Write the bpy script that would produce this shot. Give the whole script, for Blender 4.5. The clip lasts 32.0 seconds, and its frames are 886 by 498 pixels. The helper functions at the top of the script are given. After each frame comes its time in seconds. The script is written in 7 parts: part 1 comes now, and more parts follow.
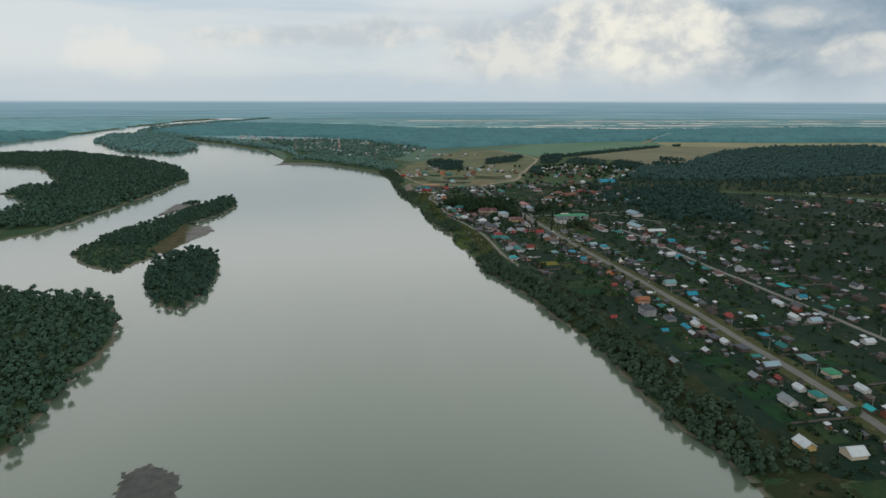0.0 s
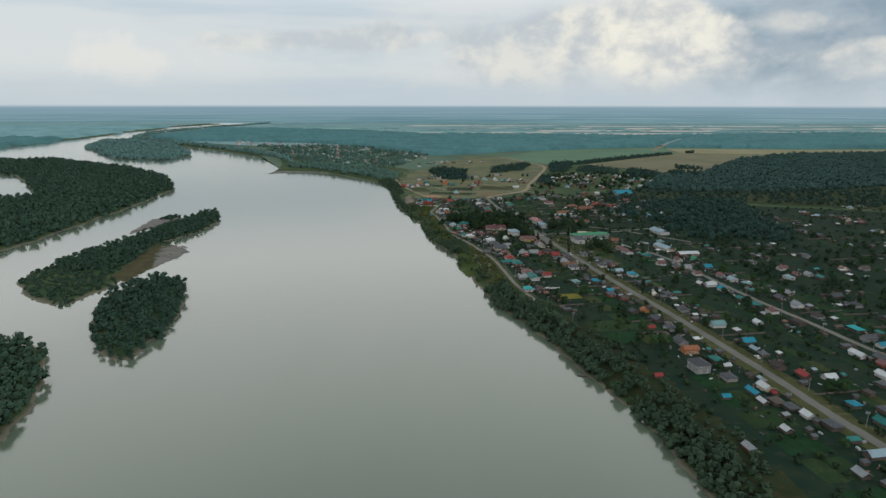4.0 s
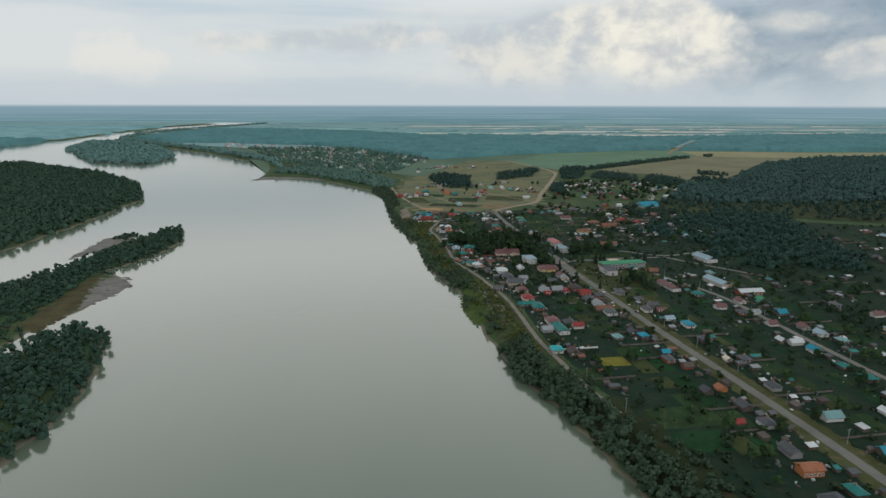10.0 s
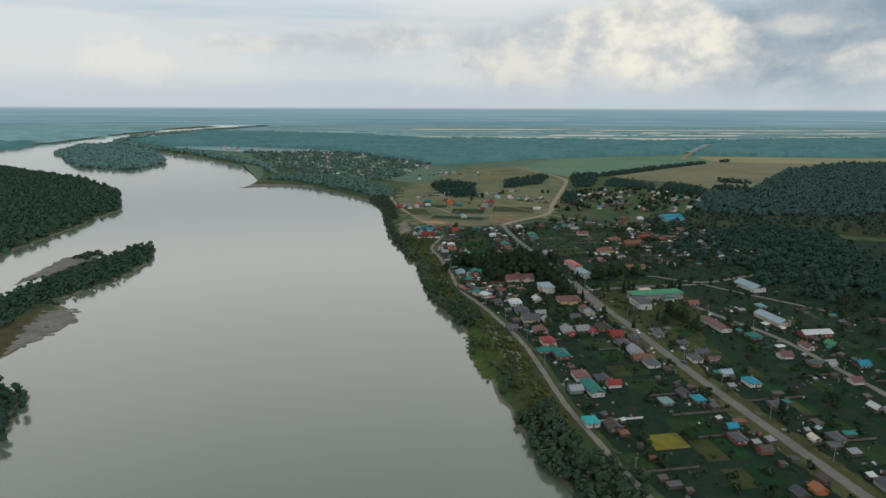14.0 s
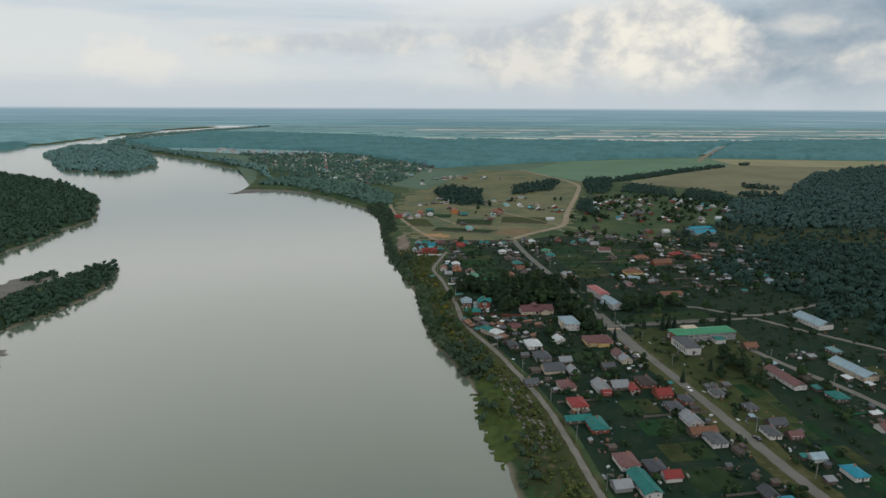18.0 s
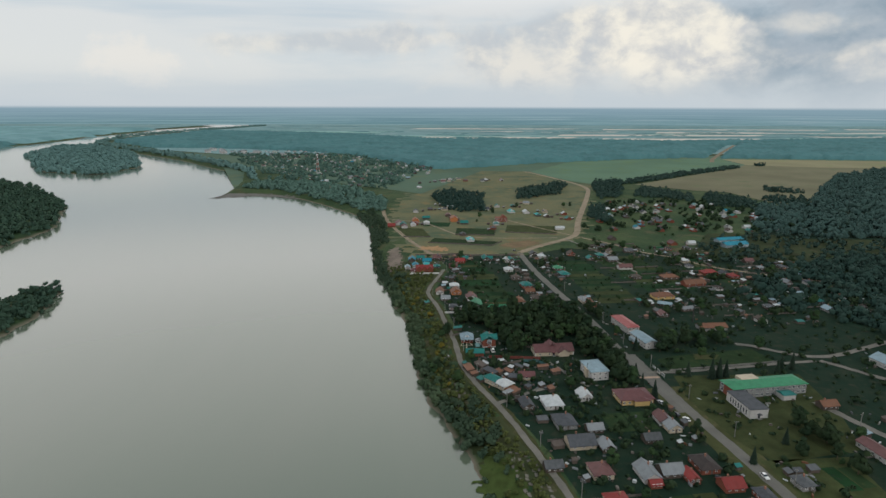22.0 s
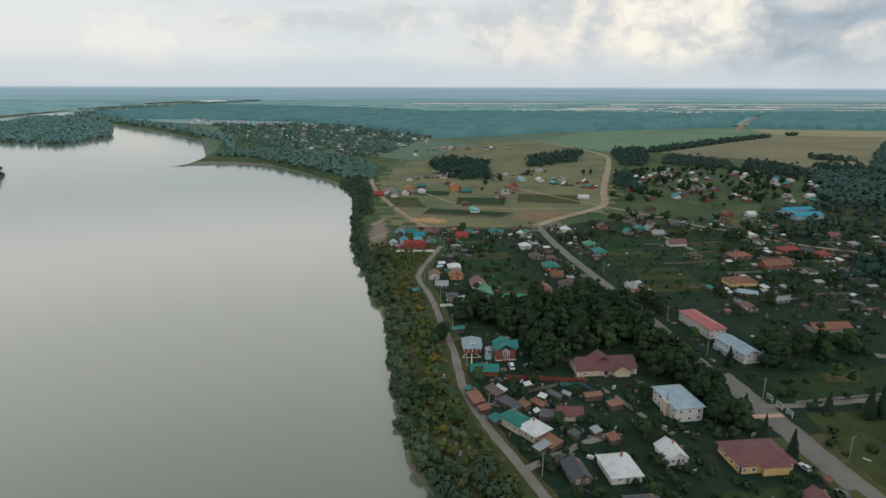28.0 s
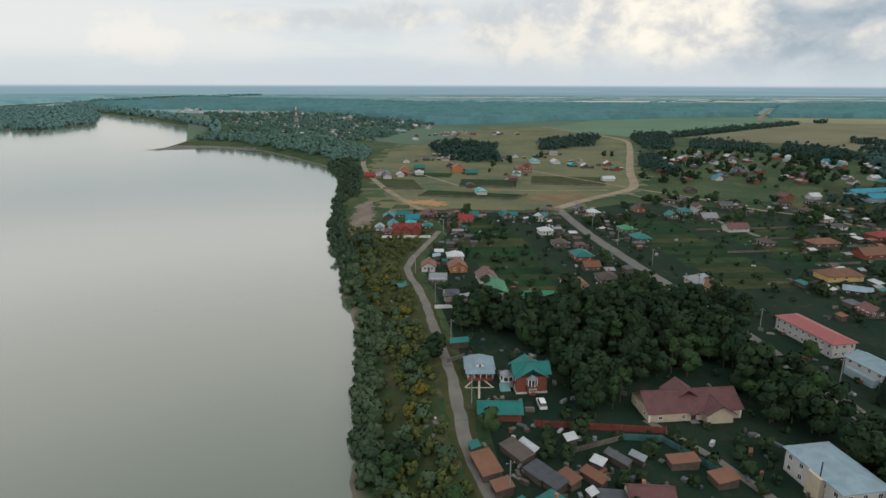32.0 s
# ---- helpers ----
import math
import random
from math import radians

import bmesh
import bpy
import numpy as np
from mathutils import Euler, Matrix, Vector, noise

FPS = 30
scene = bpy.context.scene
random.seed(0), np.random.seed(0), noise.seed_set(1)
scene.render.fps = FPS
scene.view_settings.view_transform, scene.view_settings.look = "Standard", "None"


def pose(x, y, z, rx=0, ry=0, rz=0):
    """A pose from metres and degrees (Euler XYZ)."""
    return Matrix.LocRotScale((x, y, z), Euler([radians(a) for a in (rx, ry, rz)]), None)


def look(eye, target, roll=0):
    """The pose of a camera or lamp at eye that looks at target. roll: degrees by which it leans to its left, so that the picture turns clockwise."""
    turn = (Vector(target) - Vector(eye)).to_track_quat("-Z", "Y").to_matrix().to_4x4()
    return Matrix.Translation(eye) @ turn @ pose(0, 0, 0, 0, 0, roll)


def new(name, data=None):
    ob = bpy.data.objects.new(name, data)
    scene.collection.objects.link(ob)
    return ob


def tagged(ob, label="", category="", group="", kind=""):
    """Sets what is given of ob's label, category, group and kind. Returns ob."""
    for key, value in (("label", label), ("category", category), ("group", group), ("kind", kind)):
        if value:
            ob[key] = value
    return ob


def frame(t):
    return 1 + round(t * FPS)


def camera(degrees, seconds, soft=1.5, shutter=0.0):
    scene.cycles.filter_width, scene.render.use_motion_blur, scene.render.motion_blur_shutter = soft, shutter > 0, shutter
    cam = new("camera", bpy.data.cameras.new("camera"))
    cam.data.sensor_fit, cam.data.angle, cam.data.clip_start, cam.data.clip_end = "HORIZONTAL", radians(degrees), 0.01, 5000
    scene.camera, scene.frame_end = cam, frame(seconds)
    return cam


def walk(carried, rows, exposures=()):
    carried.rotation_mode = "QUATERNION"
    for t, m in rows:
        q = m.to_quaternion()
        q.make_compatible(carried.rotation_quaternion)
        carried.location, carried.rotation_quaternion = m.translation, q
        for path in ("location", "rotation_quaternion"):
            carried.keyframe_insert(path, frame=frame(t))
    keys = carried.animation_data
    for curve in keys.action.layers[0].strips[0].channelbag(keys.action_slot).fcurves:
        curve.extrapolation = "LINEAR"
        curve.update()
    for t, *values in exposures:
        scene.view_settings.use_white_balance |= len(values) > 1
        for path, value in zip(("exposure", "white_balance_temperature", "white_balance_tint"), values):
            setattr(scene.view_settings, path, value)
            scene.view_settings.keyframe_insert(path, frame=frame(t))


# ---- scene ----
# ---------------------------------------------------------------- camera
cam = camera(72.46, 32.0, 1.5)


def row(t, x, y, z, yaw, pitch, roll):
    """One row of the path: yaw to the right, pitch downwards, roll clockwise, in degrees."""
    turn = Euler((radians(90 - pitch), 0, radians(-yaw))).to_matrix().to_4x4()
    return t, Matrix.Translation((x, y, z)) @ turn @ pose(0, 0, 0, 0, 0, roll)


walk(cam, [
    row(0, 0.0, 0.0, 155.0, -0.02, 13.88, 0.10),
    row(1, 0.3, 21.2, 155.1, -0.08, 13.66, 0.10),
    row(2, 0.4, 42.7, 155.3, -0.18, 13.54, 0.10),
    row(3.5, 0.0, 74.5, 155.5, -0.30, 13.47, 0.10),
    row(6, -0.6, 127.2, 155.7, -0.31, 13.49, 0.08),
    row(9, -0.8, 190.0, 156.1, -0.37, 13.51, 0.10),
    row(11, -1.0, 232.3, 156.2, -0.48, 13.46, 0.17),
    row(13, -1.1, 275.2, 156.1, -0.63, 13.30, 0.22),
    row(17, -1.2, 361.0, 156.0, -1.06, 13.24, 0.22),
    row(19, -0.7, 403.3, 155.7, -1.23, 13.27, 0.24),
    row(21, 0.0, 446.2, 154.6, -1.23, 13.32, 0.18),
    row(23, 0.7, 488.6, 150.4, -1.18, 13.58, 0.17),
    row(25, 1.2, 530.2, 139.5, -1.22, 14.98, 0.14),
    row(28, 1.4, 593.0, 115.6, -1.36, 15.15, 0.17),
    row(30, 1.9, 635.5, 100.3, -1.60, 15.27, 0.18),
    row(32, 2.8, 676.6, 85.6, -1.82, 15.29, 0.15),
], [(0, 0.03, 6000, 6), (14, 0.03, 6100, 7), (22, 0.06, 6140, 8), (32, 0.22, 6220, 8.5)])

# ---------------------------------------------------------------- sky and sun
SUN_AZIMUTH, SUN_ELEVATION = radians(140), radians(40)


def sky():
    world = bpy.data.worlds.new("overcast_sky")
    scene.world = world
    world.use_nodes = True
    nt = world.node_tree
    nt.nodes.clear()
    N, link = nt.nodes.new, nt.links.new

    def mix(a, b, fac, kind="MIX"):
        m = N("ShaderNodeMix")
        m.data_type, m.blend_type = "RGBA", kind
        for sock, v in ((m.inputs[0], fac), (m.inputs[6], a), (m.inputs[7], b)):
            if isinstance(v, bpy.types.NodeSocket):
                link(v, sock)
            else:
                sock.default_value = v if isinstance(v, float) else (*v, 1)
        return m.outputs[2]

    def band(v, lo, hi):
        m = N("ShaderNodeMapRange")
        m.interpolation_type = "SMOOTHSTEP"
        link(v, m.inputs[0])
        m.inputs[1].default_value, m.inputs[2].default_value = lo, hi
        return m.outputs[0]

    def calc(op, a, b=0.0):
        m = N("ShaderNodeMath")
        m.operation = op
        for sock, v in zip(m.inputs, (a, b)):
            if isinstance(v, bpy.types.NodeSocket):
                link(v, sock)
            else:
                sock.default_value = v
        return m.outputs[0]

    def fbm(scale, detail, stretch, rough=0.55, warp=0.0, offset=(0, 0, 0)):
        mp = N("ShaderNodeMapping")
        link(co, mp.inputs[0])
        mp.inputs["Scale"].default_value = stretch
        mp.inputs["Location"].default_value = offset
        n = N("ShaderNodeTexNoise")
        link(mp.outputs[0], n.inputs["Vector"])
        n.inputs["Scale"].default_value, n.inputs["Detail"].default_value = scale, detail
        n.inputs["Roughness"].default_value, n.inputs["Distortion"].default_value = rough, warp
        return n.outputs[0]

    tex = N("ShaderNodeTexCoord")
    co = tex.outputs["Generated"]
    xyz = N("ShaderNodeSeparateXYZ")
    link(co, xyz.inputs[0])
    up = xyz.outputs[2]
    nishita = N("ShaderNodeTexSky")
    nishita.sky_type, nishita.sun_disc = "NISHITA", False
    nishita.sun_elevation, nishita.sun_rotation = SUN_ELEVATION, SUN_AZIMUTH
    blue = mix((0, 0, 0), nishita.outputs[0], 0.09)

    # bearing to the right of north and height over the horizon, as slopes
    ahead = calc("MAXIMUM", xyz.outputs[1], 0.05)
    side, rise = calc("DIVIDE", xyz.outputs[0], ahead), calc("DIVIDE", up, ahead)

    def oval(u, v, ru, rv, ragged, soft=0.45):
        """1 inside a ragged-edged oval of sky, 0 outside."""
        a, b = calc("DIVIDE", calc("SUBTRACT", side, u), ru), calc("DIVIDE", calc("SUBTRACT", rise, v), rv)
        d = calc("SQRT", calc("ADD", calc("MULTIPLY", a, a), calc("MULTIPLY", b, b)))
        d = calc("ADD", d, calc("MULTIPLY", calc("SUBTRACT", ragged, 0.5), 2.6))
        return calc("SUBTRACT", 1.0, band(d, 1.0 - soft, 1.0 + soft * 0.25))

    # a high even veil with long soft streaks
    streak = fbm(1.9, 5, (1, 1, 7), 0.5, 0.3, (0.35, 0, 0))
    veil = mix((0.56, 0.605, 0.63), (0.73, 0.71, 0.675), band(streak, 0.38, 0.60))
    cover = mix(blue, veil, 0.92)

    # heaped clouds low over the plain, brightest ahead and to the right, slate-blue rain cloud behind them
    billow = fbm(7.5, 10, (1, 1, 1.5), 0.56, 0.1, (0.2, 0.1, 0.4))
    curl = fbm(20.0, 9, (1, 1, 1.3), 0.58, 0.1, (0.4, 0.6, 0.2))
    relief = band(fbm(15.0, 9, (1, 1, 1.4), 0.6, 0.15, (0.7, 0.3, 0.1)), 0.36, 0.64)
    slate_tone = mix((0.27, 0.335, 0.385), (0.39, 0.43, 0.465), relief)
    heaps = mix(cover, slate_tone, calc("MULTIPLY", oval(0.66, 0.12, 0.38, 0.17, billow, 0.7), 0.95))
    lit = mix((0.54, 0.55, 0.555), (0.80, 0.735, 0.64), relief)
    heaps = mix(heaps, lit, calc("MULTIPLY", oval(0.20, 0.085, 0.27, 0.075, billow, 0.55), 0.85))
    bright = mix((0.58, 0.57, 0.56), (0.90, 0.82, 0.69), relief)
    heaps = mix(heaps, bright, calc("MULTIPLY", oval(0.31, 0.105, 0.135, 0.070, calc("ADD", calc("MULTIPLY", billow, 0.7), calc("MULTIPLY", curl, 0.3)), 0.35), 0.95))
    heaps = mix(heaps, lit, calc("MULTIPLY", oval(0.70, 0.070, 0.15, 0.032, billow, 0.5), 0.8))
    heaps = mix(heaps, lit, calc("MULTIPLY", oval(0.56, 0.125, 0.10, 0.022, billow, 0.5), 0.6))
    heaps = mix(heaps, (0.83, 0.765, 0.68), calc("MULTIPLY", oval(-0.53, 0.066, 0.085, 0.038, curl, 0.5), 0.65))
    heaps = mix(heaps, lit, calc("MULTIPLY", oval(-0.20, 0.10, 0.22, 0.022, billow, 0.6), 0.7))
    # milky air just over the horizon
    low = calc("SUBTRACT", 1.0, band(up, 0.0, 0.065))
    heaps = mix(heaps, (0.555, 0.585, 0.60), calc("MULTIPLY", low, 0.8))
    overhead = mix(heaps, (1.30, 1.22, 1.17), band(up, 0.13, 0.26))
    overhead = mix(overhead, (0.60, 0.64, 0.66), band(up, 0.40, 0.72))

    # plain past the ground sheet, painted on the background: hazed blue-green with faint strips
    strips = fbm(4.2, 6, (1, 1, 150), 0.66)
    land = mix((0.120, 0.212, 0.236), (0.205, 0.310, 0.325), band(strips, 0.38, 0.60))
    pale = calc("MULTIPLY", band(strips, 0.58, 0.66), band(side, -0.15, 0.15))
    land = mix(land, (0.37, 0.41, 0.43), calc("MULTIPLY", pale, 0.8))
    # haze painted in: the land colour pales towards the horizon
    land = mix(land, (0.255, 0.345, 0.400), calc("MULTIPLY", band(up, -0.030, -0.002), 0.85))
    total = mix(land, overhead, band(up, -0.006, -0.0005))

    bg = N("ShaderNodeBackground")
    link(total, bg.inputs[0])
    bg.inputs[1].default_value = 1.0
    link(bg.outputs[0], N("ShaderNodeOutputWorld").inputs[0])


sky()
sun_data = bpy.data.lights.new("sun", "SUN")
sun_data.energy, sun_data.angle, sun_data.color = 0.7, radians(25), (1.0, 0.94, 0.86)
sun_ob = new("sun", sun_data)
sun_ob.matrix_world = look((0, 0, 500), (-500 * math.sin(SUN_AZIMUTH), -500 * math.cos(SUN_AZIMUTH), 500 - 500 * math.tan(SUN_ELEVATION)))


# ---------------------------------------------------------------- materials
MATS = {}


def material(name, base, rough=0.8, dark=None, scale=0.4, fine=6.0, vary=0.25, bump=0.15, metal=0.0, ribs=0.0, spec=0.3, blotch=None, courses=0.0):
    """A weathered surface: base colour, broad stains towards dark, fine grain, per-object variation, optional ribs (per metre) or plank courses."""
    if name in MATS:
        return MATS[name]
    m = bpy.data.materials.new(name)
    m.use_nodes = True
    nt = m.node_tree
    N, link = nt.nodes.new, nt.links.new
    p = nt.nodes["Principled BSDF"]
    p.inputs["Roughness"].default_value, p.inputs["Metallic"].default_value = rough, metal
    p.inputs["Specular IOR Level"].default_value = spec if rough < 0.95 else 0.05
    co = N("ShaderNodeTexCoord").outputs["Object"]
    broad, grain = N("ShaderNodeTexNoise"), N("ShaderNodeTexNoise")
    for n, s, d in ((broad, scale, 5), (grain, fine, 4)):
        link(co, n.inputs["Vector"])
        n.inputs["Scale"].default_value, n.inputs["Detail"].default_value = s, d
    info = N("ShaderNodeObjectInfo")

    def mixed(a, b, fac, lo, hi):
        r = N("ShaderNodeMapRange")
        link(fac, r.inputs[0])
        r.inputs[1].default_value, r.inputs[2].default_value = lo, hi
        x = N("ShaderNodeMix")
        x.data_type = "RGBA"
        link(r.outputs[0], x.inputs[0])
        for sock, v in ((x.inputs[6], a), (x.inputs[7], b)):
            if isinstance(v, bpy.types.NodeSocket):
                link(v, sock)
            else:
                sock.default_value = (*v, 1)
        return x.outputs[2]

    dark = dark or tuple(c * (1 - vary) for c in base)
    col = mixed(base, dark, broad.outputs[0], 0.42, 0.68)
    if blotch:
        third = N("ShaderNodeTexNoise")
        link(co, third.inputs["Vector"])
        third.inputs["Scale"].default_value, third.inputs["Detail"].default_value = scale * 3.1, 6
        col = mixed(col, blotch, third.outputs[0], 0.55, 0.72)
    hsv = N("ShaderNodeHueSaturation")
    link(col, hsv.inputs["Color"])
    val = N("ShaderNodeMath")
    val.operation = "MULTIPLY_ADD"
    link(grain.outputs[0], val.inputs[0])
    val.inputs[1].default_value = vary * 1.2
    ran = N("ShaderNodeMath")
    ran.operation = "MULTIPLY_ADD"
    link(info.outputs["Random"], ran.inputs[0])
    ran.inputs[1].default_value, ran.inputs[2].default_value = vary, 1 - vary * 1.1
    link(ran.outputs[0], val.inputs[2])
    link(val.outputs[0], hsv.inputs["Value"])
    link(hsv.outputs[0], p.inputs["Base Color"])
    height = grain.outputs[0]
    if ribs or courses:
        w = N("ShaderNodeTexWave")
        w.bands_direction = "X" if ribs else "Z"
        link(co, w.inputs["Vector"])
        w.inputs["Scale"].default_value = (ribs or courses) * 0.314
        add = N("ShaderNodeMath")
        add.operation = "MULTIPLY_ADD"
        link(w.outputs["Fac"], add.inputs[0])
        add.inputs[1].default_value = 1.5
        link(height, add.inputs[2])
        height = add.outputs[0]
    if bump:
        b = N("ShaderNodeBump")
        b.inputs["Strength"].default_value, b.inputs["Distance"].default_value = bump, 0.05
        link(height, b.inputs["Height"])
        link(b.outputs[0], p.inputs["Normal"])
    MATS[name] = m
    return m


def roof_mat(kind):
    c = dict(white=(0.40, 0.42, 0.42), cream=(0.48, 0.43, 0.34), paleblue=(0.20, 0.275, 0.31), teal=(0.012, 0.125, 0.110), paleteal=(0.12, 0.22, 0.22),
             green=(0.035, 0.17, 0.085), grey=(0.080, 0.086, 0.090), silver=(0.19, 0.205, 0.212), slate=(0.062, 0.067, 0.074), pink=(0.125, 0.060, 0.056),
             blue=(0.012, 0.17, 0.235), red=(0.185, 0.026, 0.022), maroon=(0.10, 0.042, 0.042), rust=(0.145, 0.066, 0.036), brown=(0.075, 0.060, 0.050),
             dark=(0.045, 0.036, 0.033), orange=(0.22, 0.085, 0.040), turq=(0.022, 0.28, 0.28))[kind]
    if kind in ("grey", "slate", "brown", "dark", "cream"):
        return material("slate_sheet_" + kind, c, 0.85, scale=0.5, ribs=6, vary=0.3, blotch=tuple(x * 0.6 + 0.02 for x in c))
    return material("metal_roof_" + kind, c, 0.62, scale=0.35, ribs=4, vary=0.22, spec=0.25, blotch=tuple(x * 0.75 + 0.02 for x in c))


def wall_mat(kind):
    c = dict(white=(0.43, 0.42, 0.40), cream=(0.42, 0.36, 0.27), yellow=(0.45, 0.32, 0.13), orange=(0.36, 0.14, 0.055), brick=(0.17, 0.056, 0.034),
             wood=(0.085, 0.068, 0.055), grey=(0.21, 0.21, 0.205), paleblue=(0.26, 0.33, 0.36))[kind]
    if kind == "wood":
        return material("log_wall", c, 0.9, courses=5, vary=0.35, scale=0.6)
    return material("wall_" + kind, c, 0.85, vary=0.15, scale=0.5, courses=9 if kind == "brick" else 0)


GLASS = material("window_glass", (0.03, 0.04, 0.05), 0.08, vary=0.2, bump=0.0, spec=0.6)
FRAME = material("white_window_frame", (0.62, 0.62, 0.60), 0.6, vary=0.1)
CONCRETE = material("grey_concrete", (0.20, 0.195, 0.18), 0.9, vary=0.25, blotch=(0.12, 0.118, 0.105))
BARK = material("bark", (0.09, 0.07, 0.05), 0.95, fine=12, vary=0.3)
LANE_ASPHALT = material("patched_lane_asphalt", (0.145, 0.135, 0.115), 0.9, scale=0.12, fine=3, vary=0.25, bump=0.1, blotch=(0.10, 0.098, 0.085))
ASPHALT = material("worn_asphalt", (0.135, 0.130, 0.116), 0.95, scale=0.08, fine=3, vary=0.2, bump=0.1, blotch=(0.12, 0.118, 0.102))
DIRT = material("dirt_track", (0.24, 0.195, 0.14), 0.95, scale=0.1, fine=2, vary=0.25, blotch=(0.10, 0.10, 0.05))
SAND = material("river_sand", (0.165, 0.155, 0.14), 0.95, scale=0.08, fine=1.5, vary=0.25, blotch=(0.115, 0.108, 0.095))
EARTH = material("orange_clay", (0.29, 0.18, 0.095), 0.95, scale=0.08, fine=1.5, vary=0.25, blotch=(0.20, 0.14, 0.06))
BARE_EARTH = material("trodden_earth", (0.165, 0.118, 0.070), 0.95, scale=0.08, fine=1.5, vary=0.25, blotch=(0.105, 0.098, 0.050))
SOIL = material("potato_bed", (0.014, 0.042, 0.016), 0.95, scale=0.12, fine=2.5, vary=0.35, ribs=1.4, bump=0.6, blotch=(0.022, 0.026, 0.018))
LAWN = material("lawn", (0.023, 0.043, 0.018), 0.95, scale=0.1, fine=3, vary=0.3, blotch=(0.040, 0.052, 0.020))
DARK_GRASS = material("garden_ground", (0.013, 0.030, 0.019), 0.95, dark=(0.022, 0.036, 0.022), scale=0.07, fine=1.2, vary=0.4, bump=0.5, blotch=(0.036, 0.042, 0.027))
VERGE = material("dry_verge", (0.056, 0.062, 0.026), 0.95, scale=0.08, fine=1.5, vary=0.3, bump=0.3, blotch=(0.085, 0.072, 0.038))
COMMON = material("dry_common_grass", (0.140, 0.138, 0.076), 0.95, dark=(0.074, 0.104, 0.062), scale=0.018, fine=0.25, vary=0.25, bump=0.2, blotch=(0.175, 0.140, 0.068))
YELLOW_BED = material("yellow_flowering_bed", (0.135, 0.122, 0.024), 0.95, scale=0.2, fine=3, vary=0.3, ribs=1.2, bump=0.5, blotch=(0.10, 0.13, 0.03))
BOARD = material("weathered_board", (0.115, 0.102, 0.088), 0.9, fine=10, vary=0.35, scale=0.7)
# green crop with some distance haze mixed into its base
GREEN_FIELD = material("hazed_green_crop", (0.098, 0.162, 0.105), 0.95, scale=0.006, fine=0.3, vary=0.15, blotch=(0.10, 0.15, 0.07))
TAN_FIELD = material("ripe_crop", (0.215, 0.200, 0.118), 0.95, scale=0.006, fine=0.3, vary=0.15, blotch=(0.17, 0.19, 0.09))
BROWN_FIELD = material("fallow_field", (0.150, 0.142, 0.088), 0.95, scale=0.008, fine=0.3, vary=0.18, blotch=(0.118, 0.128, 0.072))
# mid plain, far plain and far crop: haze painted in as blue-green tint
MID_PLAIN = material("hazed_meadow", (0.085, 0.132, 0.092), 0.95, scale=0.005, fine=0.15, vary=0.2, blotch=(0.105, 0.130, 0.075))
FAR_PLAIN = material("hazed_remote_meadow", (0.165, 0.268, 0.272), 0.95, scale=0.004, fine=0.02, vary=0.2, blotch=(0.215, 0.305, 0.295))
HAZE_FIELD = material("hazed_remote_crop", (0.20, 0.33, 0.30), 0.95, scale=0.004, fine=0.1, vary=0.12, blotch=(0.24, 0.35, 0.30))
BROWN_BANK = material("eroded_bank_earth", (0.165, 0.135, 0.110), 0.95, scale=0.06, fine=0.8, vary=0.35, bump=0.5, blotch=(0.07, 0.075, 0.04))
BANK_SLOPE = material("weedy_bank_slope", (0.050, 0.058, 0.026), 0.95, dark=(0.030, 0.044, 0.019), scale=0.06, fine=1.2, vary=0.3, bump=0.5, blotch=(0.100, 0.084, 0.052))
TERRACE = material("rough_terrace", (0.030, 0.040, 0.018), 0.95, scale=0.05, fine=1.0, vary=0.35, bump=0.5, blotch=(0.052, 0.046, 0.024))
PALE_FIELD = material("stubble_field", (0.50, 0.46, 0.40), 0.95, scale=0.006, fine=0.2, vary=0.12)


def leaf_mat(name, base, tip):
    """Foliage with clump-to-clump variation."""
    m = bpy.data.materials.new(name)
    m.use_nodes = True
    nt = m.node_tree
    N, link = nt.nodes.new, nt.links.new
    p = nt.nodes["Principled BSDF"]
    p.inputs["Roughness"].default_value, p.inputs["Specular IOR Level"].default_value = 0.85, 0.08
    info, geo = N("ShaderNodeObjectInfo"), N("ShaderNodeNewGeometry")
    noise_tex = N("ShaderNodeTexNoise")
    link(geo.outputs["Position"], noise_tex.inputs["Vector"])
    noise_tex.inputs["Scale"].default_value, noise_tex.inputs["Detail"].default_value = 0.11, 4
    add = N("ShaderNodeMath")
    add.operation = "MULTIPLY_ADD"
    link(geo.outputs["Random Per Island"], add.inputs[0])
    add.inputs[1].default_value = 0.38
    part_ran = N("ShaderNodeMath")
    part_ran.operation = "MULTIPLY_ADD"
    link(info.outputs["Random"], part_ran.inputs[0])
    part_ran.inputs[1].default_value = 0.4
    sub = N("ShaderNodeMath")
    sub.operation = "MULTIPLY_ADD"
    link(noise_tex.outputs[0], sub.inputs[0])
    sub.inputs[1].default_value, sub.inputs[2].default_value = 1.3, -0.62
    link(sub.outputs[0], part_ran.inputs[2])
    link(part_ran.outputs[0], add.inputs[2])
    x = N("ShaderNodeMix")
    x.data_type = "RGBA"
    x.clamp_factor = True
    link(add.outputs[0], x.inputs[0])
    x.inputs[6].default_value, x.inputs[7].default_value = (*base, 1), (*tip, 1)
    link(x.outputs[2], p.inputs["Base Color"])
    return m


